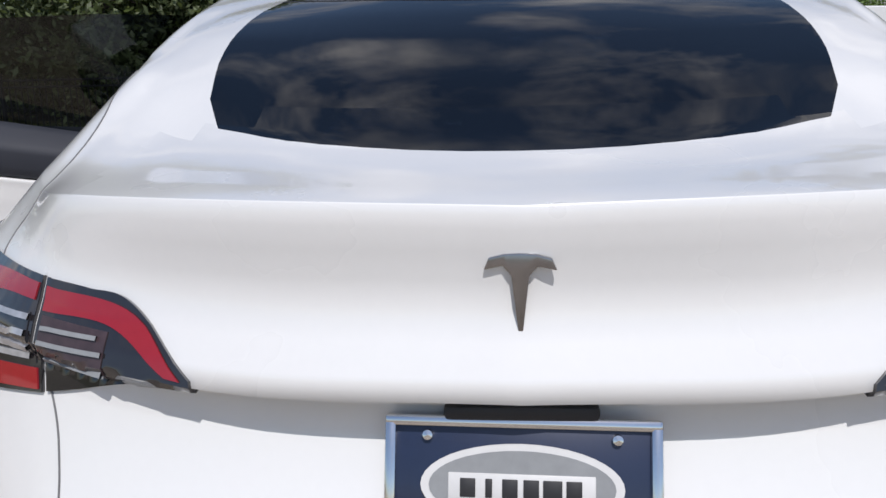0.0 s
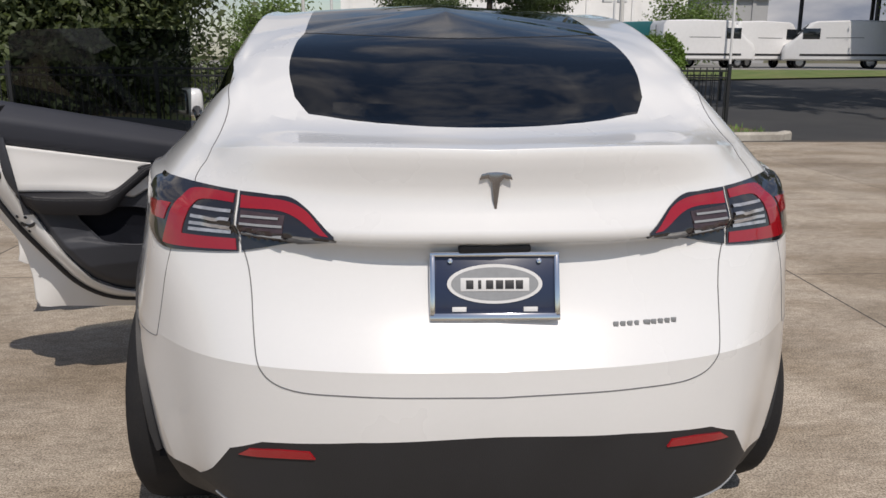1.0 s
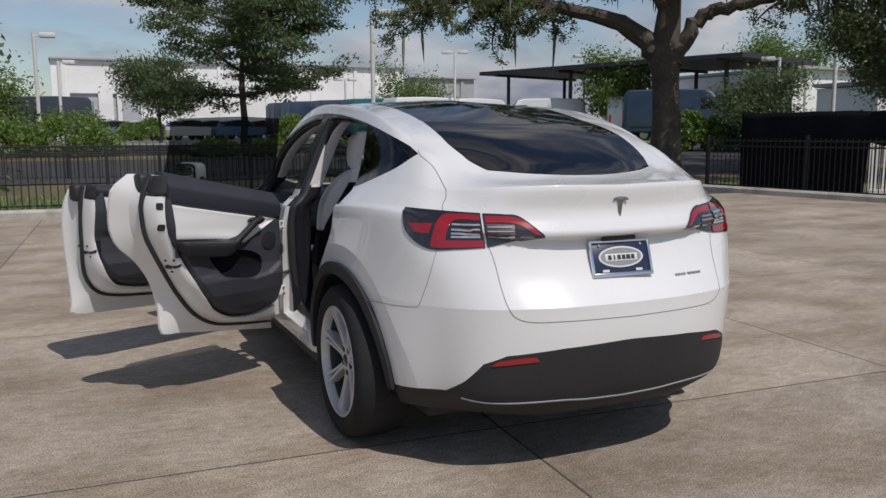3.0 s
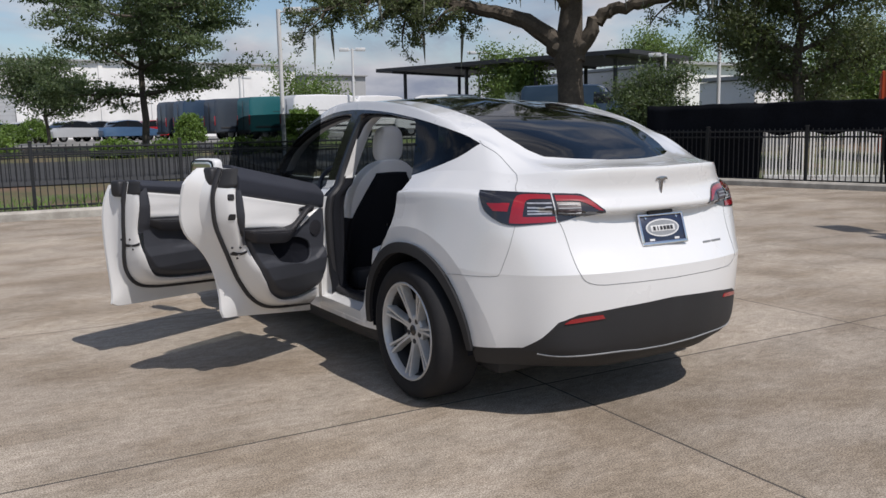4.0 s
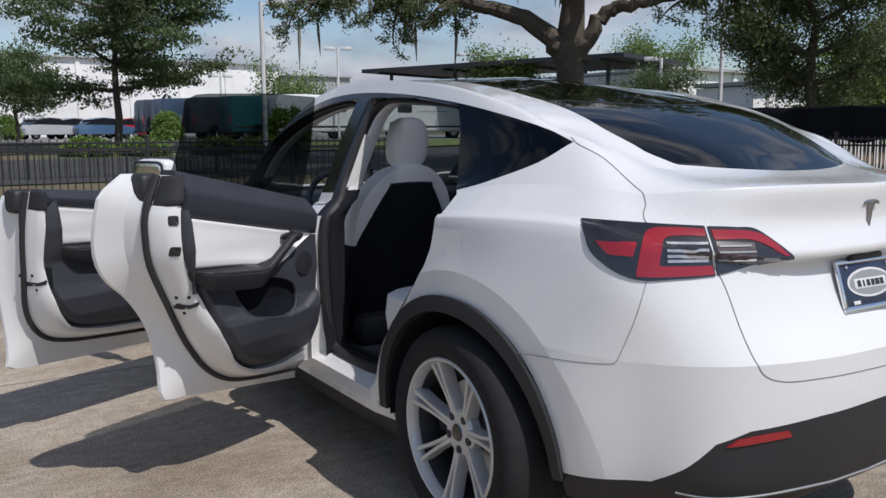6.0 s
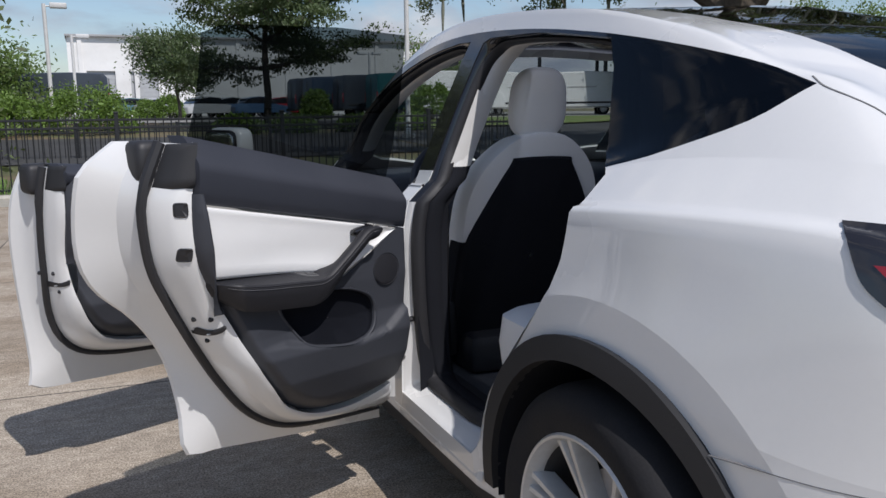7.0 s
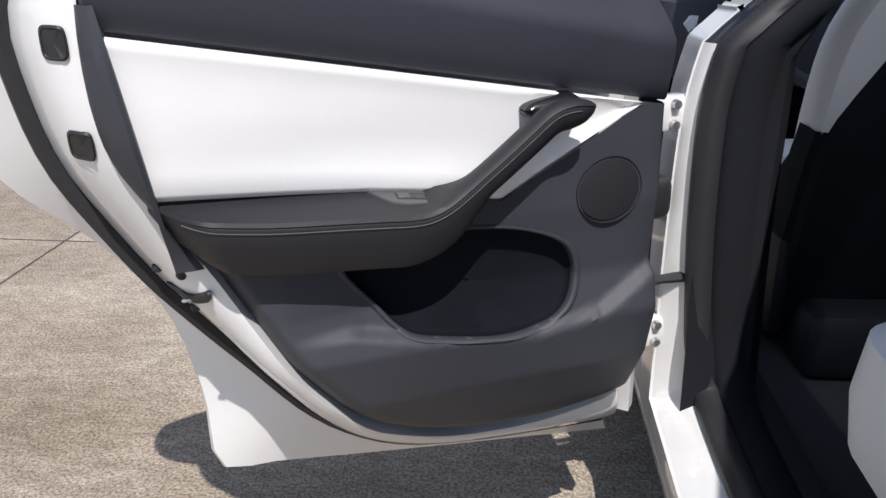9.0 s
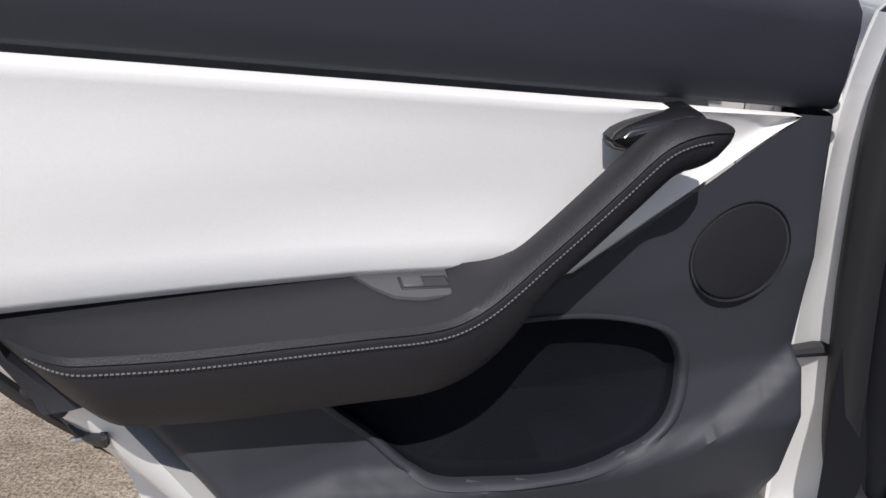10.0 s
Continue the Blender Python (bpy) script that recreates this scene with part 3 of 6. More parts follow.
GATE = curve2([(0, .664), (.30, .667), (.40, .667), (.455, .673), (.498, .692), (.523, .735), (.533, .82), (.546, .93), (.600, 1.035), (.680, 1.086), (.658, 1.135), (.640, 1.180), (.630, 1.225), (.631, 1.262), (.643, 1.300), (.622, 1.34), (.585, 1.39), (.53, 1.46)], 2)
GATE = [(-x, z) for x, z in GATE[::-1]][:-1] + GATE
CLAD_REAR = [(-.90, .20), (-.90, .352), (-.70, .37), (-.655, .42), (-.60, .50), (-.52, .535), (-.30, .558), (0, .57), (.30, .558), (.52, .535), (.60, .50), (.655, .42), (.70, .37), (.90, .352), (.90, .20)]

left = lambda c, n: c.x < -.5 and (n.x < -.25 or c.z < 1.35)
right = lambda c, n: c.x > .3 and n.x > .25
sides = lambda c, n: abs(c.x) > .45 and (abs(n.x) > .12 or c.z < 1.25)
up = lambda c, n: n.z > .2 and abs(c.x) < .8
back = lambda c, n: c.y < .1
shell = full.copy()
cut(shell, WINDOW, "yz", sides)
cut(shell, REAR_GAP, "yz", left)
cut(shell, FRONT_GAP, "yz", left)
cut(shell, ARCH, "yz", sides)
cut(shell, ARCH_F, "yz", sides)
cut(shell, QUARTER_FRONT, "yz", sides, False)
cut(shell, FLARE, "yz", sides, False)
cut(shell, FLARE_F, "yz", sides, False)
cut(shell, GLASS_REAR, "xy", up)
cut(shell, GLASS_ROOF, "xy", up)
cut(shell, SCREEN_F, "xy", lambda c, n: n.z > .2 and abs(c.x) < .8 and c.y > 1.5)
cut(shell, GATE, "xz", back)
cut(shell, CLAD_REAR, "xz", lambda c, n: c.y < -.35)
cut(shell, [(.3, .272), (2.6, .272)], "yz", sides, False)
cut(shell, [(-.35, .352), (-.7, .352)], "yz", sides, False)
# the lips of the wheel arches turn in towards the wheels
for v in shell.verts:
    for y0 in (0, 2.89):
        d = .552 - math.hypot(v.co.y - y0, v.co.z - .345)
        if abs(v.co.x) > .7 and d > 0 and v.co.z > .25:
            v.co.x -= math.copysign(.16 * d, v.co.x)
shell.normal_update()
QLINE = lambda z: .215 + (z - 1.13) * (.40 - .215) / (1.47 - 1.13)
regions = {}
for f in shell.faces:
    c, n = f.calc_center_median(), f.normal
    yz, xz, xy = (c.y, c.z), (c.x, c.z), (c.x, c.y)
    key = "body"
    if sides(c, n) and (inside(yz, ARCH) or inside(yz, ARCH_F)):
        continue
    if left(c, n) and (inside(yz, REAR_GAP) or inside(yz, FRONT_GAP)):
        continue
    if up(c, n) and inside(xy, GLASS_ROOF):
        key = "roof_glass"
    elif up(c, n) and inside(xy, GLASS_REAR):
        key = "rear_glass"
    elif up(c, n) and inside(xy, SCREEN_F):
        key = "windscreen"
    elif sides(c, n) and inside(yz, WINDOW):
        if c.x < 0:
            key = "quarter_glass_left" if c.y < QLINE(c.z) else "frame_left"
        else:
            key = "quarter_glass_right" if c.y < QLINE(c.z) else "side_glass_right"
    elif back(c, n) and inside(xz, GATE) and c.z > .6:
        key = "gate"
    elif c.y < -.35 and inside(xz, CLAD_REAR):
        key = "clad_rear"
    elif c.z < (.272 if .42 < c.y < 2.47 else .315) or (c.z < .352 and c.y < -.35):
        key = "clad_low"
    regions.setdefault(key, []).append(f)


def zone(f):
    """Which side of the arch lips' edge, the bumper's fold and the tail's lip a face lies on."""
    c = f.calc_center_median()
    k = 0
    if abs(c.x) > .7 and c.z > .25 and any(math.hypot(c.y - y0, c.z - .345) < .552 for y0 in (0, 2.89)):
        k += 1
    elif c.y < -.33 and c.z < lerp(abs(c.x), (0, .57, .748, .89), (.722, .720, .718, .730)):
        k += 2
    if c.y < -.45 and abs(c.x) < .52 and c.z > lerp(abs(c.x), (0, .27, .51), (1.186, 1.190, 1.182)) - .001:
        k += 4
    return k


zones = {f: zone(f) for f in shell.faces}
smooth_n = {}
for f in shell.faces:
    for v in f.verts:
        smooth_n[v, zones[f]] = smooth_n.get((v, zones[f]), Vector((0, 0, 0))) + f.normal * (f.calc_area() + 1e-8)
for key_, n_sum in smooth_n.items():
    smooth_n[key_] = n_sum.normalized() if n_sum.length > 1e-9 else key_[0].normal.copy()


def region_mesh(name, key, material, thick):
    """One region of the body as a panel with thickness, shaded as part of the whole form."""
    g, ids, nors = Geo(), {}, []

    def face(vs, ns):
        g.f.append(tuple(vs))
        nors.extend(tuple(n) for n in ns)

    for f in regions[key]:
        z_ = zones[f]
        for v in f.verts:
            if v not in ids:
                ids[v] = (len(g.v), len(g.v) + 1)
                g.v += [tuple(v.co), tuple(v.co - v.normal * thick)]
        face([ids[v][0] for v in f.verts], [smooth_n[v, z_] for v in f.verts])
        back_ = list(reversed(f.verts))
        face([ids[v][1] for v in back_], [-smooth_n[v, z_] for v in back_])
    mine = set(regions[key])
    for f in regions[key]:
        for lp in f.loops:
            if sum(o in mine for o in lp.edge.link_faces) == 1:
                a, b = lp.vert, lp.link_loop_next.vert
                side = (b.co - a.co).cross(a.normal)
                if side.length > 1e-9:
                    face([ids[a][1], ids[b][1], ids[b][0], ids[a][0]], [side.normalized()] * 4)
    me = g.mesh(name, material, True, 0)
    me.normals_split_custom_set(nors)
    return me


car = thing("car", "white electric crossover with its two near side doors open", "car")
body = part("body", region_mesh("body", "body", M_PAINT, 0.012), M_PAINT, car, "gloss white painted body shell")
gate = part("tailgate", region_mesh("tailgate", "gate", M_PAINT, 0.012), M_PAINT, car, "closed white tailgate with a raised lip")
part("rear_window", region_mesh("rear_window", "rear_glass", G_REAR, 0.004), G_REAR, gate, "dark tinted rear window")
part("glass_roof", region_mesh("glass_roof", "roof_glass", G_ROOF, 0.004), G_ROOF, car, "black tinted glass roof")
part("windscreen", region_mesh("windscreen", "windscreen", G_FRONT, 0.004), G_FRONT, car)
part("quarter_window", region_mesh("quarter_window", "quarter_glass_left", G_DARK, 0.004), G_DARK, car, "dark tinted quarter window")
part("quarter_window", region_mesh("quarter_window", "quarter_glass_right", G_DARK, 0.004), G_DARK, car, "dark tinted quarter window")
part("side_window", region_mesh("side_window", "side_glass_right", G_DOOR, 0.004), G_DOOR, car, "closed tinted door windows")
part("pillar_trim", region_mesh("pillar_trim", "frame_left", M_GLOSSBLACK, 0.01), M_GLOSSBLACK, car, "gloss black pillar and window frame trim")
part("bumper_panel", region_mesh("bumper_panel", "clad_rear", M_BLACK, 0.01), M_BLACK, car, "black plastic lower rear bumper panel")
part("cladding", region_mesh("cladding", "clad_low", M_BLACK, 0.01), M_BLACK, car, "black plastic lower cladding")


# ---- details on the body ----
def sided(sg, pts):
    return [(sg * p[0], p[1], p[2]) for p in pts]


# tail lamps
LAMP_LO = [(.783, -.434, 1.074), (.80, -.50, 1.00), (.765, -.612, .945), (.66, -.69, .945), (.573, -.738, .950)]
LAMP_HI = [(.785, -.432, 1.094), (.75, -.50, 1.092), (.69, -.585, 1.089), (.63, -.645, 1.086), (.576, -.695, 1.084)]
GLAMP_LO = [(.566, -.74, .952), (.52, -.755, .961), (.46, -.77, .973), (.345, -.80, .988)]
GLAMP_HI = [(.568, -.70, 1.083), (.50, -.74, 1.080), (.437, -.767, 1.070), (.348, -.80, .998)]
for sg in (-1, 1):
    lamp = part("tail_lamp", patch(sided(sg, LAMP_LO), sided(sg, LAMP_HI), 0.0048, 14, 22), M_LAMP, car, "dark smoked tail lamp with red light bands")
    part("side_marker", patch(sided(sg, [(.790, -.545, 1.006), (.756, -.605, 1.003)]), sided(sg, [(.800, -.505, 1.040), (.742, -.605, 1.040)]), 0.0068, 10, 8), M_RED, lamp, "red side marker")
    outer = [(.578, -.695, 1.075), (.64, -.655, 1.079), (.690, -.615, 1.076), (.716, -.61, 1.060), (.733, -.61, 1.025), (.747, -.615, .985), (.757, -.62, .957), (.748, -.625, .951), (.70, -.66, .950), (.577, -.735, .953)]
    inner_c = [(.580, -.70, 1.055), (.63, -.67, 1.057), (.662, -.64, 1.053), (.678, -.635, 1.040), (.689, -.64, 1.018), (.699, -.645, .996), (.703, -.65, .982), (.698, -.652, .979), (.66, -.68, .978), (.58, -.73, .978)]
    part("light_band", patch(sided(sg, inner_c), sided(sg, outer), 0.0068, 7, 10), M_RED, lamp, "red hooked light band")
    part("clear_lens", patch(sided(sg, [(.69, -.655, .983), (.582, -.728, .983)]), sided(sg, [(.672, -.648, 1.044), (.585, -.71, 1.042)]), 0.0060, 10, 14), M_LAMP, lamp, "dark reversing lamp housing")
    for z in (.991, 1.004, 1.019, 1.037):
        part("reflector_bar", ribbon(sided(sg, [(.682, -.655, z), (.63, -.69, z), (.588, -.72, z)]), 0.0042, 0.0090), M_CLEAR, lamp, "silver reflector bar")
    glamp = part("gate_lamp", patch(sided(sg, GLAMP_LO), sided(sg, GLAMP_HI), 0.0048, 14, 22), M_LAMP, gate, "dark smoked lamp on the tailgate")
    part("light_band", patch(sided(sg, [(.562, -.715, 1.046), (.46, -.765, 1.042), (.375, -.79, .998)]), sided(sg, [(.565, -.71, 1.074), (.440, -.768, 1.062), (.358, -.80, .996)]), 0.0068, 10, 8), M_RED, glamp, "red light band")
    part("clear_lens", patch(sided(sg, [(.563, -.735, .985), (.46, -.77, .988)]), sided(sg, [(.562, -.72, 1.042), (.46, -.765, 1.036)]), 0.0060, 10, 14), M_SMOKE, glamp, "smoked clear lens")
    for z in (.996, 1.012, 1.028):
        part("reflector_bar", ribbon(sided(sg, [(.555, -.72, z), (.51, -.75, z), (.462 if z < 1.02 else .475, -.77, z)]), 0.003, 0.0090), M_GREYPL, glamp, "silver reflector bar")
    part("reflector", patch(sided(sg, [(.40, -.87, .509), (.48, -.84, .503), (.575, -.79, .494)]), sided(sg, [(.41, -.86, .529), (.48, -.84, .524), (.545, -.80, .517)]), 0.005, 4, 3), M_RED, car, "red bumper reflector")
    for y0 in (0, 2.89):
        turn_ = np.linspace(-.05, math.pi + .02, 17)
        out_r = [.472 - .028 * max(0, (a - 1.9) / 1.24) for a in turn_]
        part("arch_trim", patch([(0, y0 + .419 * math.cos(a), .345 + .419 * math.sin(a)) for a in turn_], [(0, y0 + r * math.cos(a), .345 + r * math.sin(a)) for a, r in zip(turn_, out_r)], 0.006, 2, 3, (-sg, 0, 0), .024), M_BLACK, car, "black plastic wheel arch trim")
    for y0 in (0, 2.89):
        turn_l = np.linspace(-.1, math.pi + .1, 33)
        edge_x = [abs(on_body((0, y0 + .43 * math.cos(a), .345 + .43 * math.sin(max(.05, min(math.pi - .05, a)))), -.012, (-sg, 0, 0))[0][0]) for a in turn_l]
        liner = [[(sg * min(x, ex), y0 + r * math.cos(a), .345 + r * math.sin(a)) for a, ex in zip(turn_l, edge_x)] for x, r in ((.945, .418), (.90, .416), (.80, .416), (.60, .416), (.585, .38), (.58, .02))]
        part("arch_liner", sheet(liner), M_INNER, car, "black wheel arch liner")
    seam = [(.955, -.34, .684), (.91, -.42, .694), (.862, -.485, .701), (.815, -.565, .706), (.797, -.587, .712), (.789, -.598, .735)]
    part("panel_gap", ribbon(sided(sg, seam), 0.0009, 0.0010), M_GAP, car, "thin panel gap")
    part("panel_gap", ribbon(sided(sg, [(.789, -.598, .735), (.763, -.623, .832), (.736, -.639, .945)]), 0.0009, 0.0010), M_GAP, car, "thin panel gap")
half_gate = [p for p in GATE if p[1] < 1.33]
part("panel_gap", ribbon([(x, 0, z) for x, z in half_gate], 0.0013, 0.0012, 4, (0, 1, 0)), M_GAP, car, "dark gap round the tailgate")
part("glass_edge", ribbon([(x, y, 1.3) for x, y in [(-.467, .133), (-.25, .043), (0, .003), (.25, .043), (.467, .133)]], 0.004, 0.001, 4, (0, 0, -1)), M_SEAL, car)
part("diffuser_line", ribbon([(-.66, -.70, .338), (-.50, -.80, .336), (-.30, -.86, .336), (-.17, -.88, .318), (0, -.88, .312), (.17, -.88, .318), (.30, -.86, .336), (.50, -.80, .336), (.66, -.70, .338)], 0.0035, 0.005), M_GREYPL, car, "thin grey edge line of the lower bumper")

# number plate with a dealer's plate in it, emblem and small lettering
pl_at, pl_n = on_body((0, 0, .885), 0.012, (0, 1, 0))
pl_turn = Matrix.Translation(pl_at) @ pl_n.to_track_quat("Z", "Y").to_matrix().to_4x4() @ Matrix.Diagonal((.89, .87, 1, 1))


def on_plate(g):
    return g.map(lambda p: pl_turn @ p)


plate = part("number_plate", on_plate(box((0, 0, 0), (.300, .150, .006), .004)), M_NAVY, gate, "navy dealer plate in a chrome frame")
fr = Geo()
for c, s in (((0, .079, .004), (.322, .014, .012)), ((0, -.079, .004), (.322, .020, .012)), ((-.154, 0, .004), (.014, .16, .012)), ((.154, 0, .004), (.014, .16, .012))):
    b = box(c, s, .004)
    fr.add(b.v, b.f)
part("plate_frame", on_plate(fr), M_CHROME, plate, "chrome plate frame")
oval = lambda rx, ry, h: prism([(rx * math.cos(a), .004 + ry * math.sin(a)) for a in np.linspace(0, 2 * math.pi, 40, endpoint=False)], .003, h, "z")
part("oval", on_plate(oval(.118, .050, .0055)), M_WHITEPL, plate, "white oval badge")
part("oval_inner", on_plate(oval(.108, .042, .0065)), M_GREYPL, plate, "silver grey oval")
band = box((0, .002, .0065), (.170, .034, .003), .001)
part("name_band", on_plate(band), M_WHITEPL, plate)
for k, w in enumerate((.018, .008, .018, .018, .022, .018)):
    part("print_bar", on_plate(box((-.062 + .0245 * k, .002, .0085), (w, .022, .002), .0008)), M_SEAL, plate, "dark print bar")
for x in (-.11, .11):
    part("screw", on_plate(lathe([(0, .010), (.006, .009), (.007, .003)], 12, "z").map(lambda p, x=x: (p.x + x, p.y + .062, p.z))), M_CHROME, plate)
    part("print_mark", on_plate(box((x * .8, -.060, .0045), (.035, .012, .002), .0008)), M_WHITEPL, plate)
handle_at, handle_n = on_body((0, 0, .972), 0.004, (0, 1, 0))
part("gate_handle", box(tuple(handle_at), (.16, .02, .016), .005), M_SEAL, gate, "dark tailgate handle recess")
em_at, em_n = on_body((.0, 0, 1.10), 0.003, (0, 1, 0))
em_turn = Matrix.Translation(em_at) @ em_n.to_track_quat("Z", "Y").to_matrix().to_4x4()
wedge = prism([(-.036, .022), (-.031, .034), (-.016, .038), (0, .039), (.016, .038), (.031, .034), (.036, .022), (.017, .026), (.009, .016), (.0025, -.042), (-.0025, -.042), (-.009, .016), (-.017, .026)], 0, .005, "z", .001)
emb = part("emblem", wedge.map(lambda p: em_turn @ p), M_EMBLEM, gate, "small dark chrome tee-shaped emblem")
for k, w in enumerate((.012, .012, .012, .010, .016, .012, .012, .012, .012)):
    at_, n_ = on_body((.27 + .0165 * k + (.008 if k > 3 else 0), 0, .80), 0.002, (0, 1, 0))
    part("letter_bar", box(tuple(at_), (w, .004, .012), .0015), M_GREYPL, gate, "small dark letter bar")

# floor and sills
part("underbody", box((0, 1.40, .235), (1.40, 3.7, .09), .02), M_BLACK, car, "black underbody")
part("floor_carpet", box((0, 1.30, .31), (1.70, 2.5, .05), .01), M_CARPET, car, "black carpeted floor")


# door openings: painted jambs, seals
def loop_points(outline, n=170):
    """Evenly spaced points round a closed outline."""
    c = np.array([tuple(p) for p in outline] + [tuple(outline[0])], float)
    d = np.concatenate([[0], np.cumsum(np.linalg.norm(np.diff(c, axis=0), axis=1))])
    t = np.linspace(0, d[-1], n, endpoint=False)
    return np.stack([np.interp(t, d, c[:, k]) for k in range(2)], 1)


def shrink(pts, by, rounds):
    """The outline drawn in by a distance and rounded at its corners."""
    q = pts.copy()
    for _ in range(rounds):
        q = q * .5 + (np.roll(q, 1, 0) + np.roll(q, -1, 0)) * .25
    d = np.roll(q, -1, 0) - np.roll(q, 1, 0)
    n = np.stack([-d[:, 1], d[:, 0]], 1)
    n /= np.linalg.norm(n, axis=1)[:, None]
    if np.mean(np.sum(n * (q.mean(0) - q), 1)) < 0:
        n = -n
    return q + n * by


def split(geo, test):
    """Two pieces of a form, by a test on the faces' middles."""
    out = []
    for want in (True, False):
        ids, g = {}, Geo()
        for f in geo.f:
            if test(np.mean([geo.v[i] for i in f], 0)) == want:
                for i in f:
                    if i not in ids:
                        ids[i] = len(g.v)
                        g.v.append(geo.v[i])
                g.f.append(tuple(ids[i] for i in f))
        out.append(g)
    return out


def opening(outline):
    L0 = loop_points(outline)
    xs = np.array([side_width(y, z) for y, z in L0])
    deep = np.array([lerp(z, (.38, .50, .70, .90, 1.05), (.066, .046, .030, .020, .018)) for y, z in L0])
    deep = deep + np.array([.034 * min(1, max(0, (.72 - y) / .22)) for y, z in L0])
    thin = np.array([lerp(z, (1.0, 1.15), (1.0, .42)) for y, z in L0])

    def ring(by, rounds, part_of, depth=0.0):
        q = shrink(L0, 0, rounds)
        n = shrink(L0, 1, rounds) - q
        return [(x + d * part_of + depth, y, z) for x, d, (y, z) in zip(xs, deep, q + n * (by * thin)[:, None])]

    white = sheet([ring(-.001, 0, 0, .003), ring(.004, 1, .2), ring(.014, 6, .6), ring(.022, 14, .95), ring(.024, 16, 1.0, .006), ring(.018, 16, 1.0, .02)], False, True)
    low, high = split(white, lambda c: c[2] < .985)
    part("door_jamb", low, M_PAINT, car, "white painted door jamb", sharp=60)
    part("upper_jamb", high, M_GLOSSBLACK, car, "black upper door frame", sharp=60)
    seal = sheet([ring(.012, 16, 1, .012), ring(.028, 16, 1, -.004), ring(.042, 16, 1, -.002), ring(.052, 16, 1, .014), ring(.054, 16, 1, .031), ring(.044, 16, 1, .038)], False, True)
    part("jamb_seal", seal, M_SEAL, car, "thick black rubber door seal", sharp=70)
    inner = sheet([ring(.038, 16, 1, .032), ring(.052, 18, 1, .036), ring(.056, 20, 1, .05), ring(.054, 20, 1, .075), ring(.030, 20, 1, .10)], False, True)
    low, high = split(inner, lambda c: c[2] < 1.09)
    part("opening_trim", low, M_INNER, car, "dark trim inside the door opening", sharp=70)
    part("upper_opening_trim", high, M_HEAD, car, "light grey trim round the upper opening", sharp=70)


opening(REAR_GAP)
opening(FRONT_GAP)
sill_P = [[(x, y, z) for x, z in ((-.943, .300), (-.940, .326), (-.915, .346), (-.88, .352), (-.80, .354))] for y in (.50, .60, .9, 1.2, 1.6, 2.0, 2.3)]
part("sill", sheet(sill_P), M_PAINT, car, "white painted sill step")
part("sill_tread", box((-.785, 1.35, .372), (.10, 1.65, .03), .012), M_BLACK, car, "black tread strip on the sill")
# pillar between the doors
P = []
for z in np.linspace(.36, 1.46, 12):
    x = side_width(1.12, z) + .070
    yc = lerp(z, (.36, 1.05, 1.47), (1.15, 1.142, 1.10))
    w = lerp(z, (.36, .8, 1.04, 1.47), (.115, .095, .085, .06))
    deep_ = lerp(z, (.36, .9, 1.05, 1.47), (.115, .10, .06, .045))
    P.append([(x - .03, yc - w, z), (x + .01, yc - w, z), (x + deep_ * .75, yc - w * .8, z), (x + deep_, yc - w * .35, z), (x + deep_, yc + w * .35, z), (x + deep_ * .75, yc + w * .8, z), (x + .01, yc + w, z), (x - .03, yc + w, z)])
part("pillar_lower", sheet(P[:8]), M_INNER, car, "dark pillar trim")
part("pillar_upper", sheet(P[7:]), M_HEAD, car, "grey-white pillar trim")


# linings: headliner rims, side linings, boot
NP = 9
for sg in (-1, 1):
    P = []
    for u in range(4 * NP - 4, 9 * NP + 4, 2):
        a, b = rows[9][u], rows[10][u]
        P.append([(sg * (a[0] - .035), a[1], a[2] - .03), (sg * (a[0] * .5 + b[0] * .5 - .02), (a[1] + b[1]) / 2, (a[2] + b[2]) / 2 - .05), (sg * (b[0] - .02), b[1], b[2] - .06), (sg * (b[0] - .10), b[1], b[2] - .035)])
    part("headliner", sheet(P), M_HEAD, car, "light grey roof lining", thick=.008)
P = [[(rows[k][u][0] - .07, rows[k][u][1], rows[k][u][2]) for k in (1, 2, 3, 4, 6, 7, 8)] for u in range(5 * NP, 9 * NP + 1, 3)]
part("side_lining", sheet(P), M_INNER, car, "dark inner side lining")
P = [[(sg_ * (rows[k][u][0] - .10), rows[k][u][1] + .03, rows[k][u][2]) for k in (3, 4, 6, 7, 8)] for sg_ in (1,) for u in range(3 * NP, 5 * NP + 2, 3)]
part("boot_lining", sheet(P), M_INNER, car, "dark boot side lining")
part("boot_lining", sheet(P).map(lambda p: (-p.x, p.y, p.z)), M_TRIM, car, "dark boot side lining")
for sg_ in (-1, 1):
    P = [[(sg_ * (rows[k][u][0] * (1 - w) + rows[k + 1][u][0] * w - .045), rows[k][u][1] * (1 - w) + rows[k + 1][u][1] * w + .02, rows[k][u][2] * (1 - w) + rows[k + 1][u][2] * w) for k, w in ((8, .05), (8, .5), (8, .95))] for u in range(4 * NP + 1, 5 * NP + 1, 2)]
    part("quarter_trim", sheet(P), M_HEAD, car, "light grey inner pillar trim", thick=.008)
part("boot_floor", box((0, -.32, .535), (1.10, .86, .03), .01), M_CARPET, car, "black carpeted boot floor")
part("boot_sill", box((0, -.76, .655), (.95, .10, .05), .02), M_BLACK, car, "black plastic boot sill")
part("striker", box((.02, -.76, .69), (.06, .04, .03), .008), M_STEEL, car, "steel gate striker")


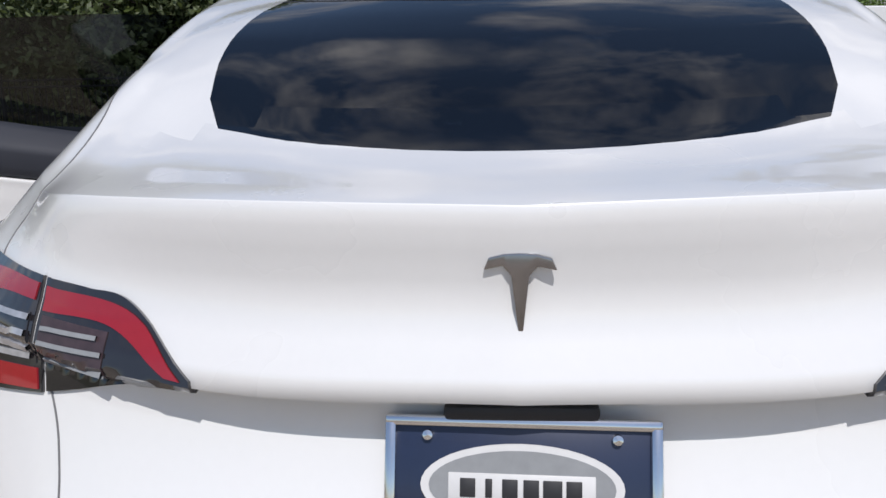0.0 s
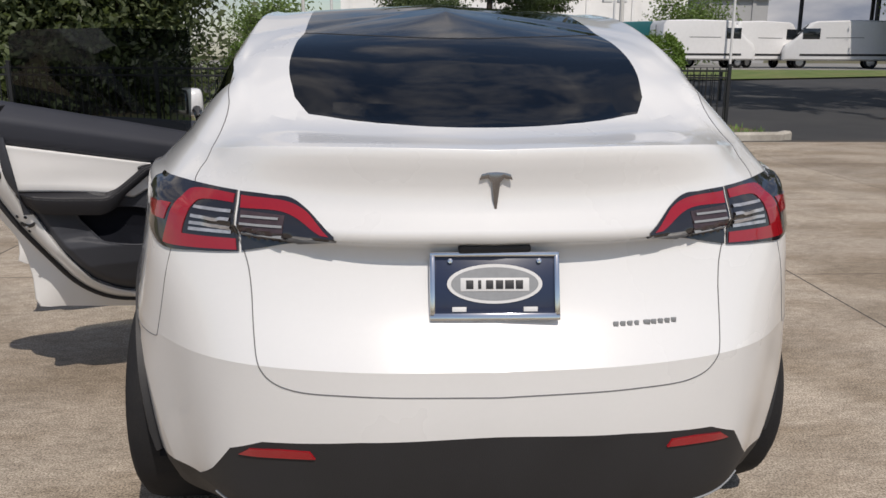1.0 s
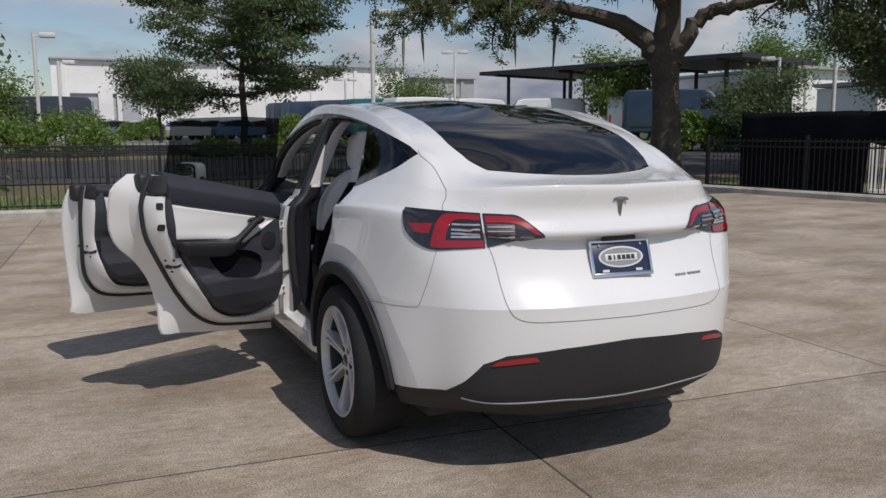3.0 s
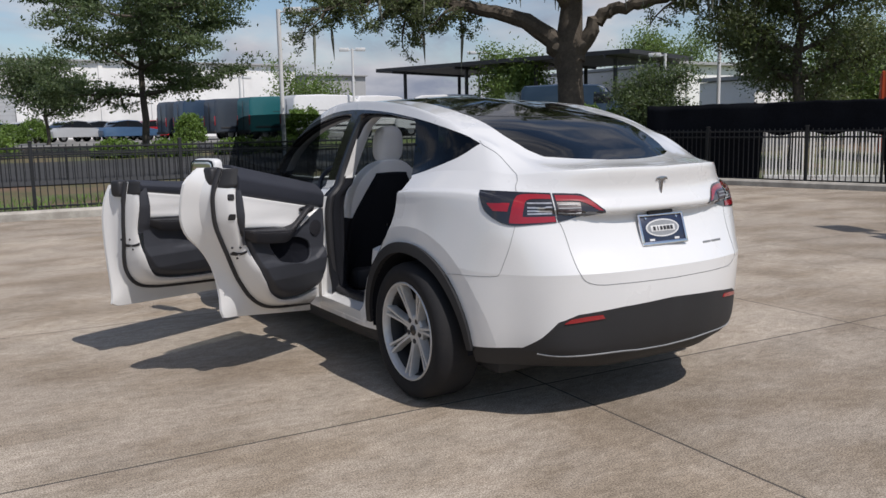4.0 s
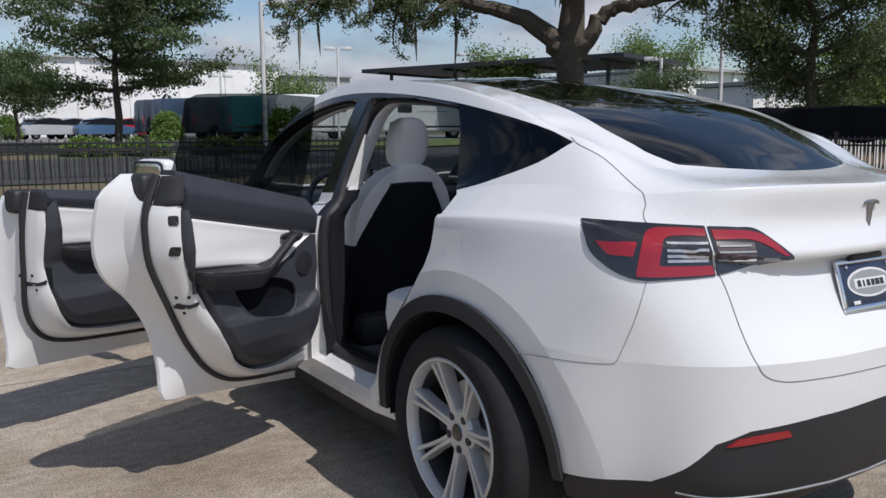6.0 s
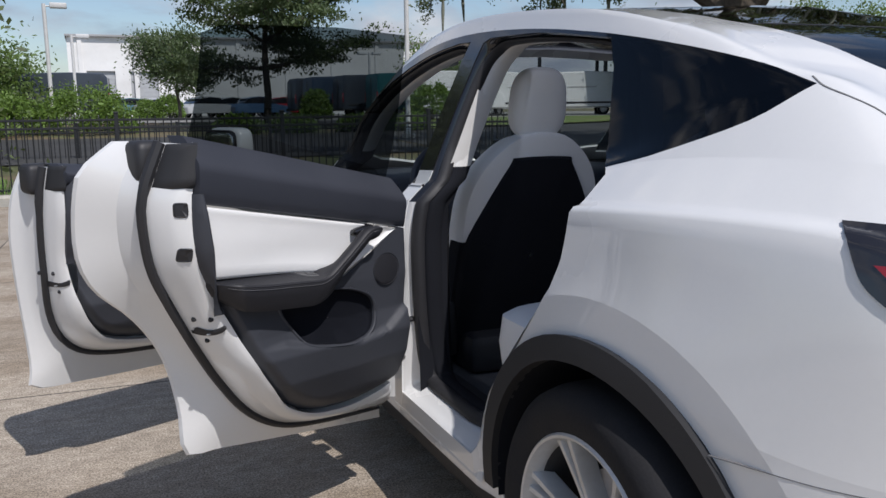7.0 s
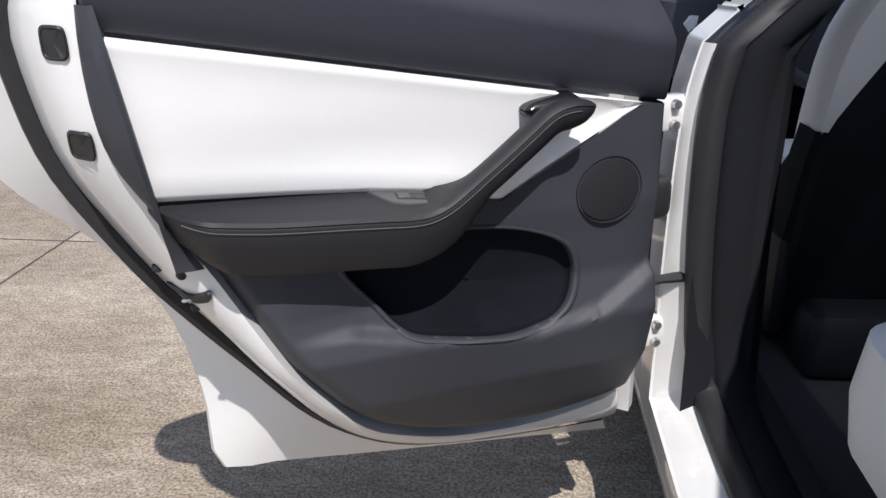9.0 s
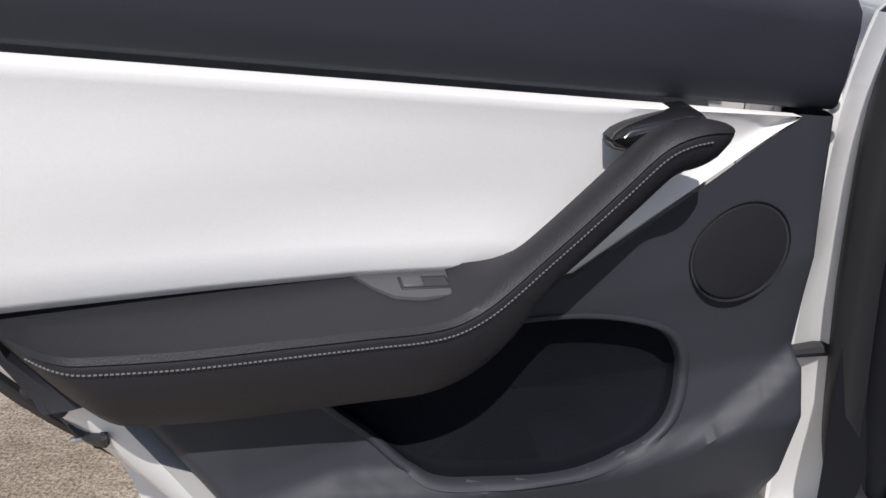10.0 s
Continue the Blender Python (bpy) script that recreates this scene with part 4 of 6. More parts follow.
# seats
def soft(c, s, r=.35, n=14, m=10, lean=0.0, taper=0.0):
    """A cushion: a box with strongly rounded sides, leaning back by lean and narrowing upwards by taper."""
    P = []
    for i in range(m + 1):
        b = math.pi * (i / m - .5)
        row = []
        for k in range(2 * n):
            a = math.pi * k / n
            ca, sa = math.cos(a), math.sin(a)
            px = math.copysign(abs(ca) ** r, ca) * abs(math.cos(b)) ** r
            py = math.copysign(abs(sa) ** r, sa) * abs(math.cos(b)) ** r
            pz = math.copysign(abs(math.sin(b)) ** r, math.sin(b))
            f = 1 - taper * (pz + 1) / 2
            row.append((c[0] + px * s[0] / 2 * f, c[1] + py * s[1] / 2 - lean * pz * s[2] / 2, c[2] + pz * s[2] / 2))
        P.append(row)
    return sheet(P, closed_v=True)


def front_seat(x):
    seat = part("front_seat", soft((x, 1.68, .57), (.46, .46, .16), .4), M_LEATHER, car, "white leather front seat with a black back shell")
    P = []
    outline = [(-.235, .50), (-.25, .70), (-.258, .88), (-.248, .99), (-.205, 1.08), (-.135, 1.150), (-.06, 1.185), (.06, 1.185), (.135, 1.150), (.205, 1.08), (.248, .99), (.258, .88), (.25, .70), (.235, .50)]
    lean = lambda z: 1.34 - (z - .5) * .33
    for off, sc in ((.12, .02), (.12, .5), (.115, .86), (.10, .95), (.04, 1.0), (-.015, 1.0), (-.035, .975), (-.042, .90), (-.045, .5), (-.045, .02)):
        P.append([(x + px * sc, lean(zz) + off, zz) for px, zz in [(q[0], .80 + (q[1] - .80) * (.5 + sc / 2 if sc > .8 else sc)) for q in spline(outline, 3)]])
    part("backrest", sheet(P, closed_v=True), M_LEATHER, seat, "white leather backrest")
    P = []
    shell_o = [(-.245, .36), (-.25, .60), (-.247, .80), (-.198, .93), (-.118, 1.085), (-.092, 1.108), (.092, 1.108), (.118, 1.085), (.198, .96), (.247, .84), (.25, .60), (.245, .36)]
    for off, sc in ((-.02, 1.0), (-.048, .995), (-.058, .97), (-.066, .88), (-.074, .5), (-.076, .02)):
        P.append([(x + px * sc, lean(zz) + off, zz) for px, zz in [(q[0], .76 + (q[1] - .76) * sc) for q in spline(shell_o, 3)]])
    part("back_shell", sheet(P, closed_v=True), M_INNER, seat, "black seat back shell")
    for sg in (-1, 1):
        side = []
        for z in np.linspace(.38, .82, 9):
            w = .262 - .012 * max(0, (z - .78) / .12)
            side.append([(x + sg * (w - .05), lean(z) - .06, z), (x + sg * w, lean(z) - .03, z), (x + sg * (w + .004), lean(z) + .04, z), (x + sg * w, lean(z) + lerp(z, (.6, .82), (.17, .0)), z), (x + sg * (w - .06), lean(z) + lerp(z, (.6, .82), (.18, .01)), z)])
        part("side_shell", sheet(side), M_INNER, seat, "black side of the seat back")
        part("side_shield", box((x + sg * .255, 1.58, .50), (.03, .62, .20), .012), M_BLACK, seat, "black seat side shield")
    part("headrest", soft((x, 1.135, 1.285), (.207, .12, .235), .68, 18, 14, lean=.12, taper=.10), M_LEATHER, seat, "white leather headrest")
    part("seat_base", box((x, 1.5, .41), (.44, .60, .14), .03), M_BLACK, seat, "black seat base")


front_seat(-.43)
front_seat(.40)
rs = part("rear_seat", soft((0, .57, .600), (1.56, .48, .210), .26, 24), M_LEATHER, car, "white leather rear bench")
for x, w in ((-.40, .39), (-.067, .26), (.265, .39)):
    part("backrest", soft((x * 1.28, .10, .87), (w * 1.28, .17, .56), .22, lean=.18), M_LEATHER, rs, "white leather backrest")
    part("back_panel", soft((x * 1.28, .055, .82), (w * 1.26, .13, .50), .15, lean=.18), M_CARPET, rs, "black carpeted back")
for x in (-.43, .33):
    part("headrest", soft((x * 1.15, .03, 1.24), (.24, .12, .19), .5, lean=.1, taper=.15), M_LEATHER, rs, "white leather headrest")

# dashboard, screen, wheel, mirror
part("dashboard", soft((0, 2.32, .86), (1.62, .62, .26), .3, 20), M_TRIM, car, "dark dashboard")
part("dash_strip", soft((0, 2.06, .90), (1.50, .05, .06), .3), M_LEATHER, car, "white dashboard strip")
scr = part("centre_screen", box((-.02, 1.93, 1.02), (.36, .02, .23), .006), M_GLOSSBLACK, car, "wide centre touch screen")
part("screen_face", box((-.02, 1.919, 1.02), (.335, .003, .21), .001), M_SCREEN, scr, "pale grey screen picture")
wheel_pts = [(-.43 + .18 * math.cos(a), 1.84 + .06 * math.sin(a), .95 + .17 * math.sin(a)) for a in np.linspace(0, 2 * math.pi, 29)]
part("steering_wheel", tube(wheel_pts, .016, 8, False), M_TRIM, car, "dark steering wheel")
part("interior_mirror", soft((0, 1.86, 1.36), (.22, .04, .07), .4), M_GLOSSBLACK, car, "small interior mirror")


part("firewall", box((0, 2.46, .62), (1.66, .05, .74), .01), M_INNER, car, "dark carpeted bulkhead")
part("centre_console", soft((0, 1.62, .52), (.24, .95, .36), .25), M_INNER, car, "dark centre console")
for x_ in (-.43, .40):
    part("foot_carpet", box((x_, 2.05, .40), (.62, .70, .12), .03), M_CARPET, car, "black footwell carpet")


# wheels
def wheel(x, y, sg, steer=0.0):
    """sg: the side the face looks to, -1 or 1; steer: radians to the right."""
    cs_, sn_ = math.cos(steer), math.sin(steer)

    def put(g):
        def place(p):
            u, v = sg * (p.x + .12), p.y
            return (x - sg * .12 + u * cs_ + v * sn_, y - u * sn_ + v * cs_, .356 + p.z)
        return g.map(place)

    tyre = part("wheel", put(lathe([(.244, -.235), (.28, -.245), (.325, -.245), (.348, -.230), (.355, -.20), (.356, -.13), (.355, -.05), (.347, -.018), (.325, .002), (.30, .006), (.272, .002), (.255, -.006), (.244, -.014)], 64)), M_RUBBER, car, "black tyre on a silver alloy wheel")
    part("rim_barrel", put(lathe([(.244, -.235), (.240, -.04), (.234, -.040), (.234, -.030), (.240, -.014), (.245, -.002), (.251, .0), (.256, -.005), (.244, -.018)], 64)), M_SILVER, tyre, "silver alloy rim")
    # inner half of the silver rim, coloured black for the shade between the spokes
    part("barrel", put(lathe([(.243, -.235), (.230, -.22), (.222, -.12), (.226, -.06), (.236, -.036)], 48)), M_BLACK, tyre, "inner barrel of the rim, blackened for the shade inside it")
    part("brake_disc", put(lathe([(.0, -.14), (.165, -.14), (.165, -.115), (.06, -.11), (0, -.11)], 40)), M_STEEL, tyre, "steel brake disc")
    part("caliper", put(box((-.125, .125, .05), (.06, .06, .16), .015)), M_BLACK, tyre, "dark brake caliper")
    # added dark disc that stands in for the shade behind the brake
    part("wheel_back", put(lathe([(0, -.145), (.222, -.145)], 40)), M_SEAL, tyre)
    # seven arms that run out from the sunken hub and fork into two blades at the rim
    for k in range(7):
        a0 = 2 * math.pi * k / 7 + .297
        cr, sr = math.cos(a0), math.sin(a0)
        for side in (-1, 1):
            P = []
            for t in np.linspace(0, 1, 10):
                r = .050 + t * .188
                mid = side * lerp(t, (0, .3, .6, 1), (.0080, .0078, .0115, .0205))
                w = lerp(t, (0, .3, .6, 1), (.0105, .0088, .0080, .0095))
                depth = lerp(t, (0, .3, .7, 1), (-.052, -.043, -.028, -.016))
                P.append([(depth + h, r * cr - (mid + q * w) * sr, r * sr + (mid + q * w) * cr) for q, h in ((-1, -.045), (-.94, -.005), (-.70, .0018), (.70, .0018), (.94, -.005), (1, -.045))])
            part("spoke", put(sheet(P)), M_SILVER, tyre, sharp=28)
    part("hub", put(lathe([(0, -.046), (.030, -.046), (.034, -.050), (.070, -.052), (.078, -.060), (.080, -.09)], 32)), M_SILVER, tyre, "silver wheel centre")
    part("centre_cap", put(lathe([(0, -.040), (.024, -.041), (.029, -.045), (.030, -.052)], 24)), M_GLOSSBLACK, tyre, "black centre cap")
    for k in range(5):
        a = 2 * math.pi * k / 5 + .87
        part("wheel_bolt_recess", put(lathe([(0, -.047), (.010, -.0465), (.0135, -.0475), (.0145, -.056)], 14).map(lambda p, a=a: (p.x, p.y + .058 * math.cos(a), p.z + .058 * math.sin(a)))), M_SEAL, tyre)


wheel(-.965, 0, -1)
wheel(-.965, 2.89, -1, .42)
wheel(.965, 0, 1)
wheel(.965, 2.89, 1, .42)


# ---- the open doors ----
def bezel(curve, n=6):
    return spline(curve, n)


def resample(c, n):
    c = np.array(c, float)
    d = np.concatenate([[0], np.cumsum(np.linalg.norm(np.diff(c, axis=0), axis=1))])
    t = np.linspace(0, d[-1], n)
    return np.stack([np.interp(t, d, c[:, k]) for k in range(c.shape[1])], 1)


def door_map(p, turn):
    """From a door's own measures (along it, inwards, up) to the open door."""
    s_, c_ = math.sin(turn), math.cos(turn)
    return lambda q: (p[0] - s_ * q[0] + c_ * q[1], p[1] - c_ * q[0] - s_ * q[1], q[2])


def trim_depth(s, z, L):
    """How far in the trim's face lies."""
    n = lerp(z, (.38, .42, .48, .56, .64, .70, .76, .84, .95, 1.05, 1.12), (.125, .150, .190, .232, .250, .238, .234, .232, .232, .236, .236))
    n += .045 * (s / L * .86 - .12) / .64 * lerp(z, (.80, .95), (0, 1))
    return n - .05 * max(0, 1 - s / .11) ** 2


def skin_n(s, z):
    """How far in the outer skin lies."""
    return lerp(z, (.26, .40, .55, .70, .85, .95, 1.02, 1.10, 1.22), (.0, -.006, -.010, -.008, .0, .012, .028, .052, .085))


def door(kind, label, place, front_y, L, A, C, D, stretch, latch_z, holes, mirror, zl, zt, cap_z):
    """A, C, D: rim of the skin, line of the seal, rim of the trim, as (along, up)."""
    fn = door_map(*place)
    mk = lambda g: g.map(fn)
    A, C, D = (resample(bezel(c), 44) for c in (A, C, D))
    # outer skin, seen from the rim inwards
    top_z = lambda s: lerp(s, (0, .05 * L, A[0][0] - .10, A[0][0]), (zt(0) - .01, zt(0) - .008, zt(A[0][0] - .10) - .014, A[0][1]))
    P = []
    for i in range(44):
        s, z = A[i]
        s_in = max(0, s)
        P.append((s_in, z))
    cen = (.42 * L, .72)
    rings = []
    top = [(s, top_z(s)) for s in np.linspace(A[0][0], 0, 24)[1:]]
    front = [(0.0, z) for z in np.linspace(1.05, .28, 12)[1:]]
    loop = [tuple(p) for p in P] + front[::-1] + top[::-1]
    for k in (1.0, .97, .9, .75, .55, .3, .02):
        rings.append([(cen[0] + (s - cen[0]) * k, skin_n(cen[0] + (s - cen[0]) * k, cen[1] + (z - cen[1]) * k), cen[1] + (z - cen[1]) * k) for s, z in loop])
    inner = [(cen[0] + (s - cen[0]) * .992, skin_n(s, z) + .012, cen[1] + (z - cen[1]) * .992) for s, z in loop]
    skin = part(kind, mk(sheet([inner] + rings, closed_v=True)), M_PAINT, car, label, sharp=22)
    # painted inner shell: flange, step, shell face
    def nC(i):
        return lerp(C[i][1], (.30, .36, .58, .74, .90, 1.08, 1.2), (.05, .06, .085, .135, .158, .184, .194))
    def nD(i):
        return trim_depth(D[i][0], D[i][1], L) - .012
    flange, step = [], []
    for i in range(44):
        a, c, d = A[i], C[i], D[i]
        na = skin_n(*a)
        nc, nd = nC(i), nD(i)
        flange.append([(a[0], na + .004, a[1]), (a[0] * .97 + c[0] * .03, na + .014, a[1] * .97 + c[1] * .03), (a[0] * .6 + c[0] * .4, na + .018 + (nc - na) * .12, a[1] * .6 + c[1] * .4), (a[0] * .25 + c[0] * .75, na + .02 + (nc - na) * .3, a[1] * .25 + c[1] * .75), (c[0], nc - .015, c[1])])
        step.append([(c[0], nc - .016, c[1]), (c[0] * .9 + d[0] * .1, nc + .004, c[1] * .9 + d[1] * .1), (c[0] * .6 + d[0] * .4, nc + (nd - nc) * .60, c[1] * .6 + d[1] * .4), (c[0] * .25 + d[0] * .75, nc + (nd - nc) * .92, c[1] * .25 + d[1] * .75), (d[0] * 1.0, nd - .004, d[1]), (d[0] - .01 * np.sign(d[0] - cen[0]), nd - .05, d[1] + .01)])
    part("door_flange", mk(sheet(flange)), M_PAINT, skin, "white painted door edge", sharp=28)
    part("inner_shell", mk(sheet(step)), M_PAINT, skin, "white painted inner door shell", sharp=60)
    part("door_seal", mk(tube([(C[i][0] + .004, nC(i) - .006, C[i][1]) for i in range(44)], [.015 if i < 4 else .012 if i < 36 else .012 - .0011 * (i - 36) for i in range(44)], 8)), M_SEAL, skin, "black rubber door seal")
    # black cap over the shell's upper end, with the seal's flap
    P = []
    zc = min(C[0][1], D[0][1])
    for z in list(np.linspace(cap_z, zc, 8)) + [zc + .004]:
        cs, ds = float(np.interp(z, C[:30, 1][::-1], C[:30, 0][::-1])), float(np.interp(z, D[:30, 1][::-1], D[:30, 0][::-1]))
        nc = lerp(z, (.30, .36, .58, .74, .90, 1.08, 1.2), (.05, .06, .085, .135, .158, .184, .194))
        nd = trim_depth(ds, z, L) - .012
        lift = .009 if cap_z < z <= zc else -.01
        P.append([(cs - .004, nc - .012, z), (cs * .85 + ds * .15, nc + .010 + lift, z), (cs * .6 + ds * .4, nc + (nd - nc) * .64 + lift, z), (cs * .25 + ds * .75, nc + (nd - nc) * .94 + lift, z), (ds + .002, nd + lift, z), (ds - .02, nd - .03, z)])
    part("sill_cap", mk(sheet(P)), M_BLACK, skin, "black cap at the window sill's end", sharp=60)
    part("seal_flap", mk(soft((C[0][0] + .010, .128, zc - .040), (.080, .090, .100), .45)), M_SEAL, skin, "black rubber flap at the seal's end")
    s_end = D[2][0]
    # upper trim
    P = []
    for s in np.linspace(s_end, .075, 40):
        lo, hi = zl(s) + .002, zt(s)
        n0 = trim_depth(s, lo, L)
        row = []
        for q, dn in ((-.004, -.03), (0, -.007), (.03, -.002), (.20, .004), (.48, .010), (.58, .009), (.68, -.002), (.80, -.020), (.93, -.042), (1.0, -.056), (1.0, -.12)):
            row.append((s, n0 + dn, lo + (hi - lo) * q))
        P.append(row)
    P = [[(s + .012, n - .05, z) for s, n, z in P[0]]] + P
    part("upper_trim", mk(sheet(P)), M_TRIM_UP, skin, "dark soft upper door trim", sharp=50)
    # pale insert
    k = 1 / stretch
    zb = lambda s: lerp(s * stretch, (.121, .145, .319, .395, .490, .60, .728, .76), (.931, .920, .824, .844, .857, .866, .875, .877))
    P = []
    w_end = .757 * k if stretch == 1 else s_end - .035
    for s in np.linspace(w_end, .119 * k, 56):
        row = []
        hi = zl(s) - .003
        lo = min(zb(s), hi - .001)
        for q, dn in ((0, -.012), (.01, -.002), (.06, .002), (.2, -.002), (.35, -.004), (.5, -.004), (.65, -.002), (.8, -.0005), (.93, .0025), (.972, .0042), (.990, .0030), (1.0, -.008)):
            z = lo + (hi - lo) * q
            sl = s - .027 * (1 - q) * lerp(s, (w_end - .25, w_end), (0, 1))
            row.append((sl, trim_depth(s, z, L) + dn, z))
        P.append(row)
    part("pale_insert", mk(sheet(P)), M_LEATHER, skin, "white leather insert panel", sharp=50)
    # dark border behind the insert
    P = []
    for z in np.linspace(zl(s_end) + .025, .785, 20):
        sr = float(np.interp(z, D[:30, 1][::-1], D[:30, 0][::-1]))
        sl = w_end - .027 * (1 - (z - .87) / .18) - .004
        n0 = trim_depth(sl, z, L)
        up = (.5 + .5 * min(1, (zl(s_end) + .025 - z) / .05)) * min(1, max(0, (z - .79) / .06)) - .3 * max(0, (.85 - z) / .06)
        P.append([(sl - .001, n0 - .008, z), (sl, n0 + .0115 * up, z), (sl + .005, n0 + .0135 * up, z), (sl * .5 + sr * .5, n0 + .011 * up, z), (sr, n0 - .006, z), (sr + .008, n0 - .04, z)])
    part("trim_border", mk(sheet(P)), M_TRIM, skin)
    # lower panel with its pocket
    pocket = [tuple(p) for p in spline([(.530 * k, .775), (.516 * k, .745), (.482 * k, .702), (.456 * k, .670), (.43 * k, .655), (.37 * k, .643), (.305 * k, .635), (.25 * k, .639), (.215 * k, .660), (.202 * k, .700), (.211 * k, .735), (.235 * k, .758), (.292 * k, .780), (.36 * k, .79), (.45 * k, .79), (.530 * k, .775)], 10)[:-1]]
    parr = np.array(pocket)
    Ds, Dz = D[::-1, 0], D[::-1, 1]
    order = np.argsort(Ds)
    P = []
    for s in np.linspace(.73 * k if stretch == 1 else s_end - .03, .080, 150):
        lo = max(.30, float(np.interp(s, Ds[order], Dz[order])))
        hi = (zb(s) if s > .121 * k else zl(s)) - .002
        hi = max(hi, lo + .004)
        row = [(s, trim_depth(s, lo, L) - .05, lo + .004)]
        for q in np.linspace(0, 1, 64):
            z = lo + (hi - lo) * q
            n = trim_depth(s, z, L)
            n -= .055 * max(0, 1 - (z - lo) / .06) ** 2
            ridge = lerp(s * stretch, (.0, .09, .165, .26, .40, .52), (.72, .686, .640, .625, .642, .668))
            n -= .016 * min(1, max(0, (z - ridge) / .012)) * lerp(z, (.70, .80), (1, 0)) * lerp(s * stretch, (.5, .6), (1, 0))
            row.append((s, n, z))
        P.append(row)
    P.append([(.075, n - .012, z) for s, n, z in P[-1]])
    P.append([(.068, n - .08, z) for s, n, z in P[-2]])
    low = sheet(P)
    mid_p = parr.mean(0)
    wide = [tuple(mid_p + (q - mid_p) * 1.03) for q in parr]
    low.f = [f for f in low.f if not inside((np.mean([low.v[i][0] for i in f]), np.mean([low.v[i][2] for i in f])), wide)]

    def face_n(s, z):
        ridge = lerp(s * stretch, (.0, .09, .165, .26, .40, .52), (.72, .686, .640, .625, .642, .668))
        return trim_depth(s, z, L) - .016 * min(1, max(0, (z - ridge) / .012)) * lerp(z, (.70, .80), (1, 0)) * lerp(s * stretch, (.5, .6), (1, 0))

    pc = (float(np.mean(parr[:, 0])), float(np.mean(parr[:, 1])))
    ring_at = lambda sc, dn: [(pc[0] + (q[0] - pc[0]) * sc, face_n(pc[0] + (q[0] - pc[0]) * sc, pc[1] + (q[1] - pc[1]) * sc) + dn, pc[1] + (q[1] - pc[1]) * sc - .004 * min(1, max(0, -dn / .02))) for q in pocket]
    part("pocket_rim", mk(sheet([ring_at(*q) for q in ((1.080, -.008), (1.060, .0022), (1.030, .0030), (1.008, .0026), (1.0, -.002), (.996, -.008))], closed_v=True)), M_TRIM, skin, "dark rounded pocket rim", sharp=70)
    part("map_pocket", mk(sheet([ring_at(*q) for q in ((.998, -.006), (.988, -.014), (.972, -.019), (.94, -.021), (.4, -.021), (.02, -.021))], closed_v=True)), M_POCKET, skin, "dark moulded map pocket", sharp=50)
    part("lower_trim", mk(low), M_TRIM, skin, "dark soft lower door trim with a map pocket", sharp=60)
    sp_s, sp_z = .160 * k, .820
    disc = [[(sp_s + r * math.cos(a), trim_depth(sp_s + r * math.cos(a), sp_z + r * .93 * math.sin(a), L) + h + .0012, sp_z + r * .93 * math.sin(a)) for a in np.linspace(0, 2 * math.pi, 40, endpoint=False)] for r, h in ((.0505, -.004), (.0495, .0006), (.0488, .0004), (.0478, -.0028), (.0466, -.0028), (.0458, -.0004), (.044, .0002), (.0, .0004))]
    part("speaker_grille", mk(sheet(disc, closed_v=True)), M_ARM, skin, "round dark speaker grille")
    # armrest, a shelf whose padded front roll rises into the pull handle
    ARM_Z = ((.319, .395, .490, .60, .728, .80), (.824, .8455, .8585, .8665, .875, .879))
    shelf_z = lambda s, n: lerp(s * stretch, *ARM_Z) - .24 * (n - .236)
    seam = resample(spline([(.738 * k, .8685), (.705 * k, .8645), (.62 * k, .852), (.54 * k, .8455), (.49 * k, .8415), (.455 * k, .8385), (.428 * k, .8405), (.400 * k, .8525), (.354 * k, .885), (.310 * k, .919), (.282 * k, .941), (.264 * k, .9485), (.245 * k, .9505), (.230 * k, .9485), (.2180 * k, .9460)], 5), 76)
    SHELF = ((.020, .225), (.014, .262), (.010, .286), (.0035, .298), (-.001, .3005), (-.003, .299), (-.006, .3003), (-.030, .292), (-.053, .284), (-.068, .274), (-.064, .225))
    BAR = ((.002, .268), (.0062, .272), (.0078, .284), (.0058, .2935), (.001, .2982), (-.001, .2968), (-.004, .2980), (-.017, .2945), (-.027, .2870), (-.032, .277), (-.021, .264))
    P = []
    for i, (s, z) in enumerate(seam):
        d = seam[min(i + 1, 75)] - seam[max(i - 1, 0)]
        d = d / np.linalg.norm(d)
        t = min(1, max(0, (.455 * k - s) / (.095 * k)))
        t = t * t * (3 - 2 * t)
        rise_ = min(1, max(0, (.438 * k - s) / (.05 * k)))
        rise_ = rise_ * rise_ * (3 - 2 * rise_)
        end = 1.0 if i < 71 else math.sqrt(max(.04, 1 - ((i - 70.5) / 5) ** 2))
        lead = math.sin(math.pi / 2 * min(1, i / 9))
        sec = []
        for j, ((w1, n1), (w2, n2)) in enumerate(zip(SHELF, BAR)):
            n1 = .225 + (n1 - .225) * (.18 + .82 * lead)
            w1 = w1 * (.55 + .45 * lead)
            w, n = w1 * (1 - t) + w2 * t, n1 * (1 - t) + n2 * t
            w = w * end
            n = .278 + (n - .278) * end if i >= 71 else n
            q = (s + d[1] * w + .62 * min(0, w) * max(0, 1 - i / 22), n, z - d[0] * w)
            if j < 3:
                flat_ = (s, n1, max(z + .001, shelf_z(s, n1)))
                q = tuple(f * (1 - rise_) + b_ * rise_ for f, b_ in zip(flat_, q))
            sec.append(q)
        P.append(sec)
    P = [[tuple(np.mean(np.array(P[0]), 0) * .8 + np.array(q) * .2 + np.array((.004, -.004, 0))) for q in P[0]]] + P + [[tuple(np.mean(np.array(P[-1]), 0) + np.array((-.001, 0, 0))) for q in P[-1]]]
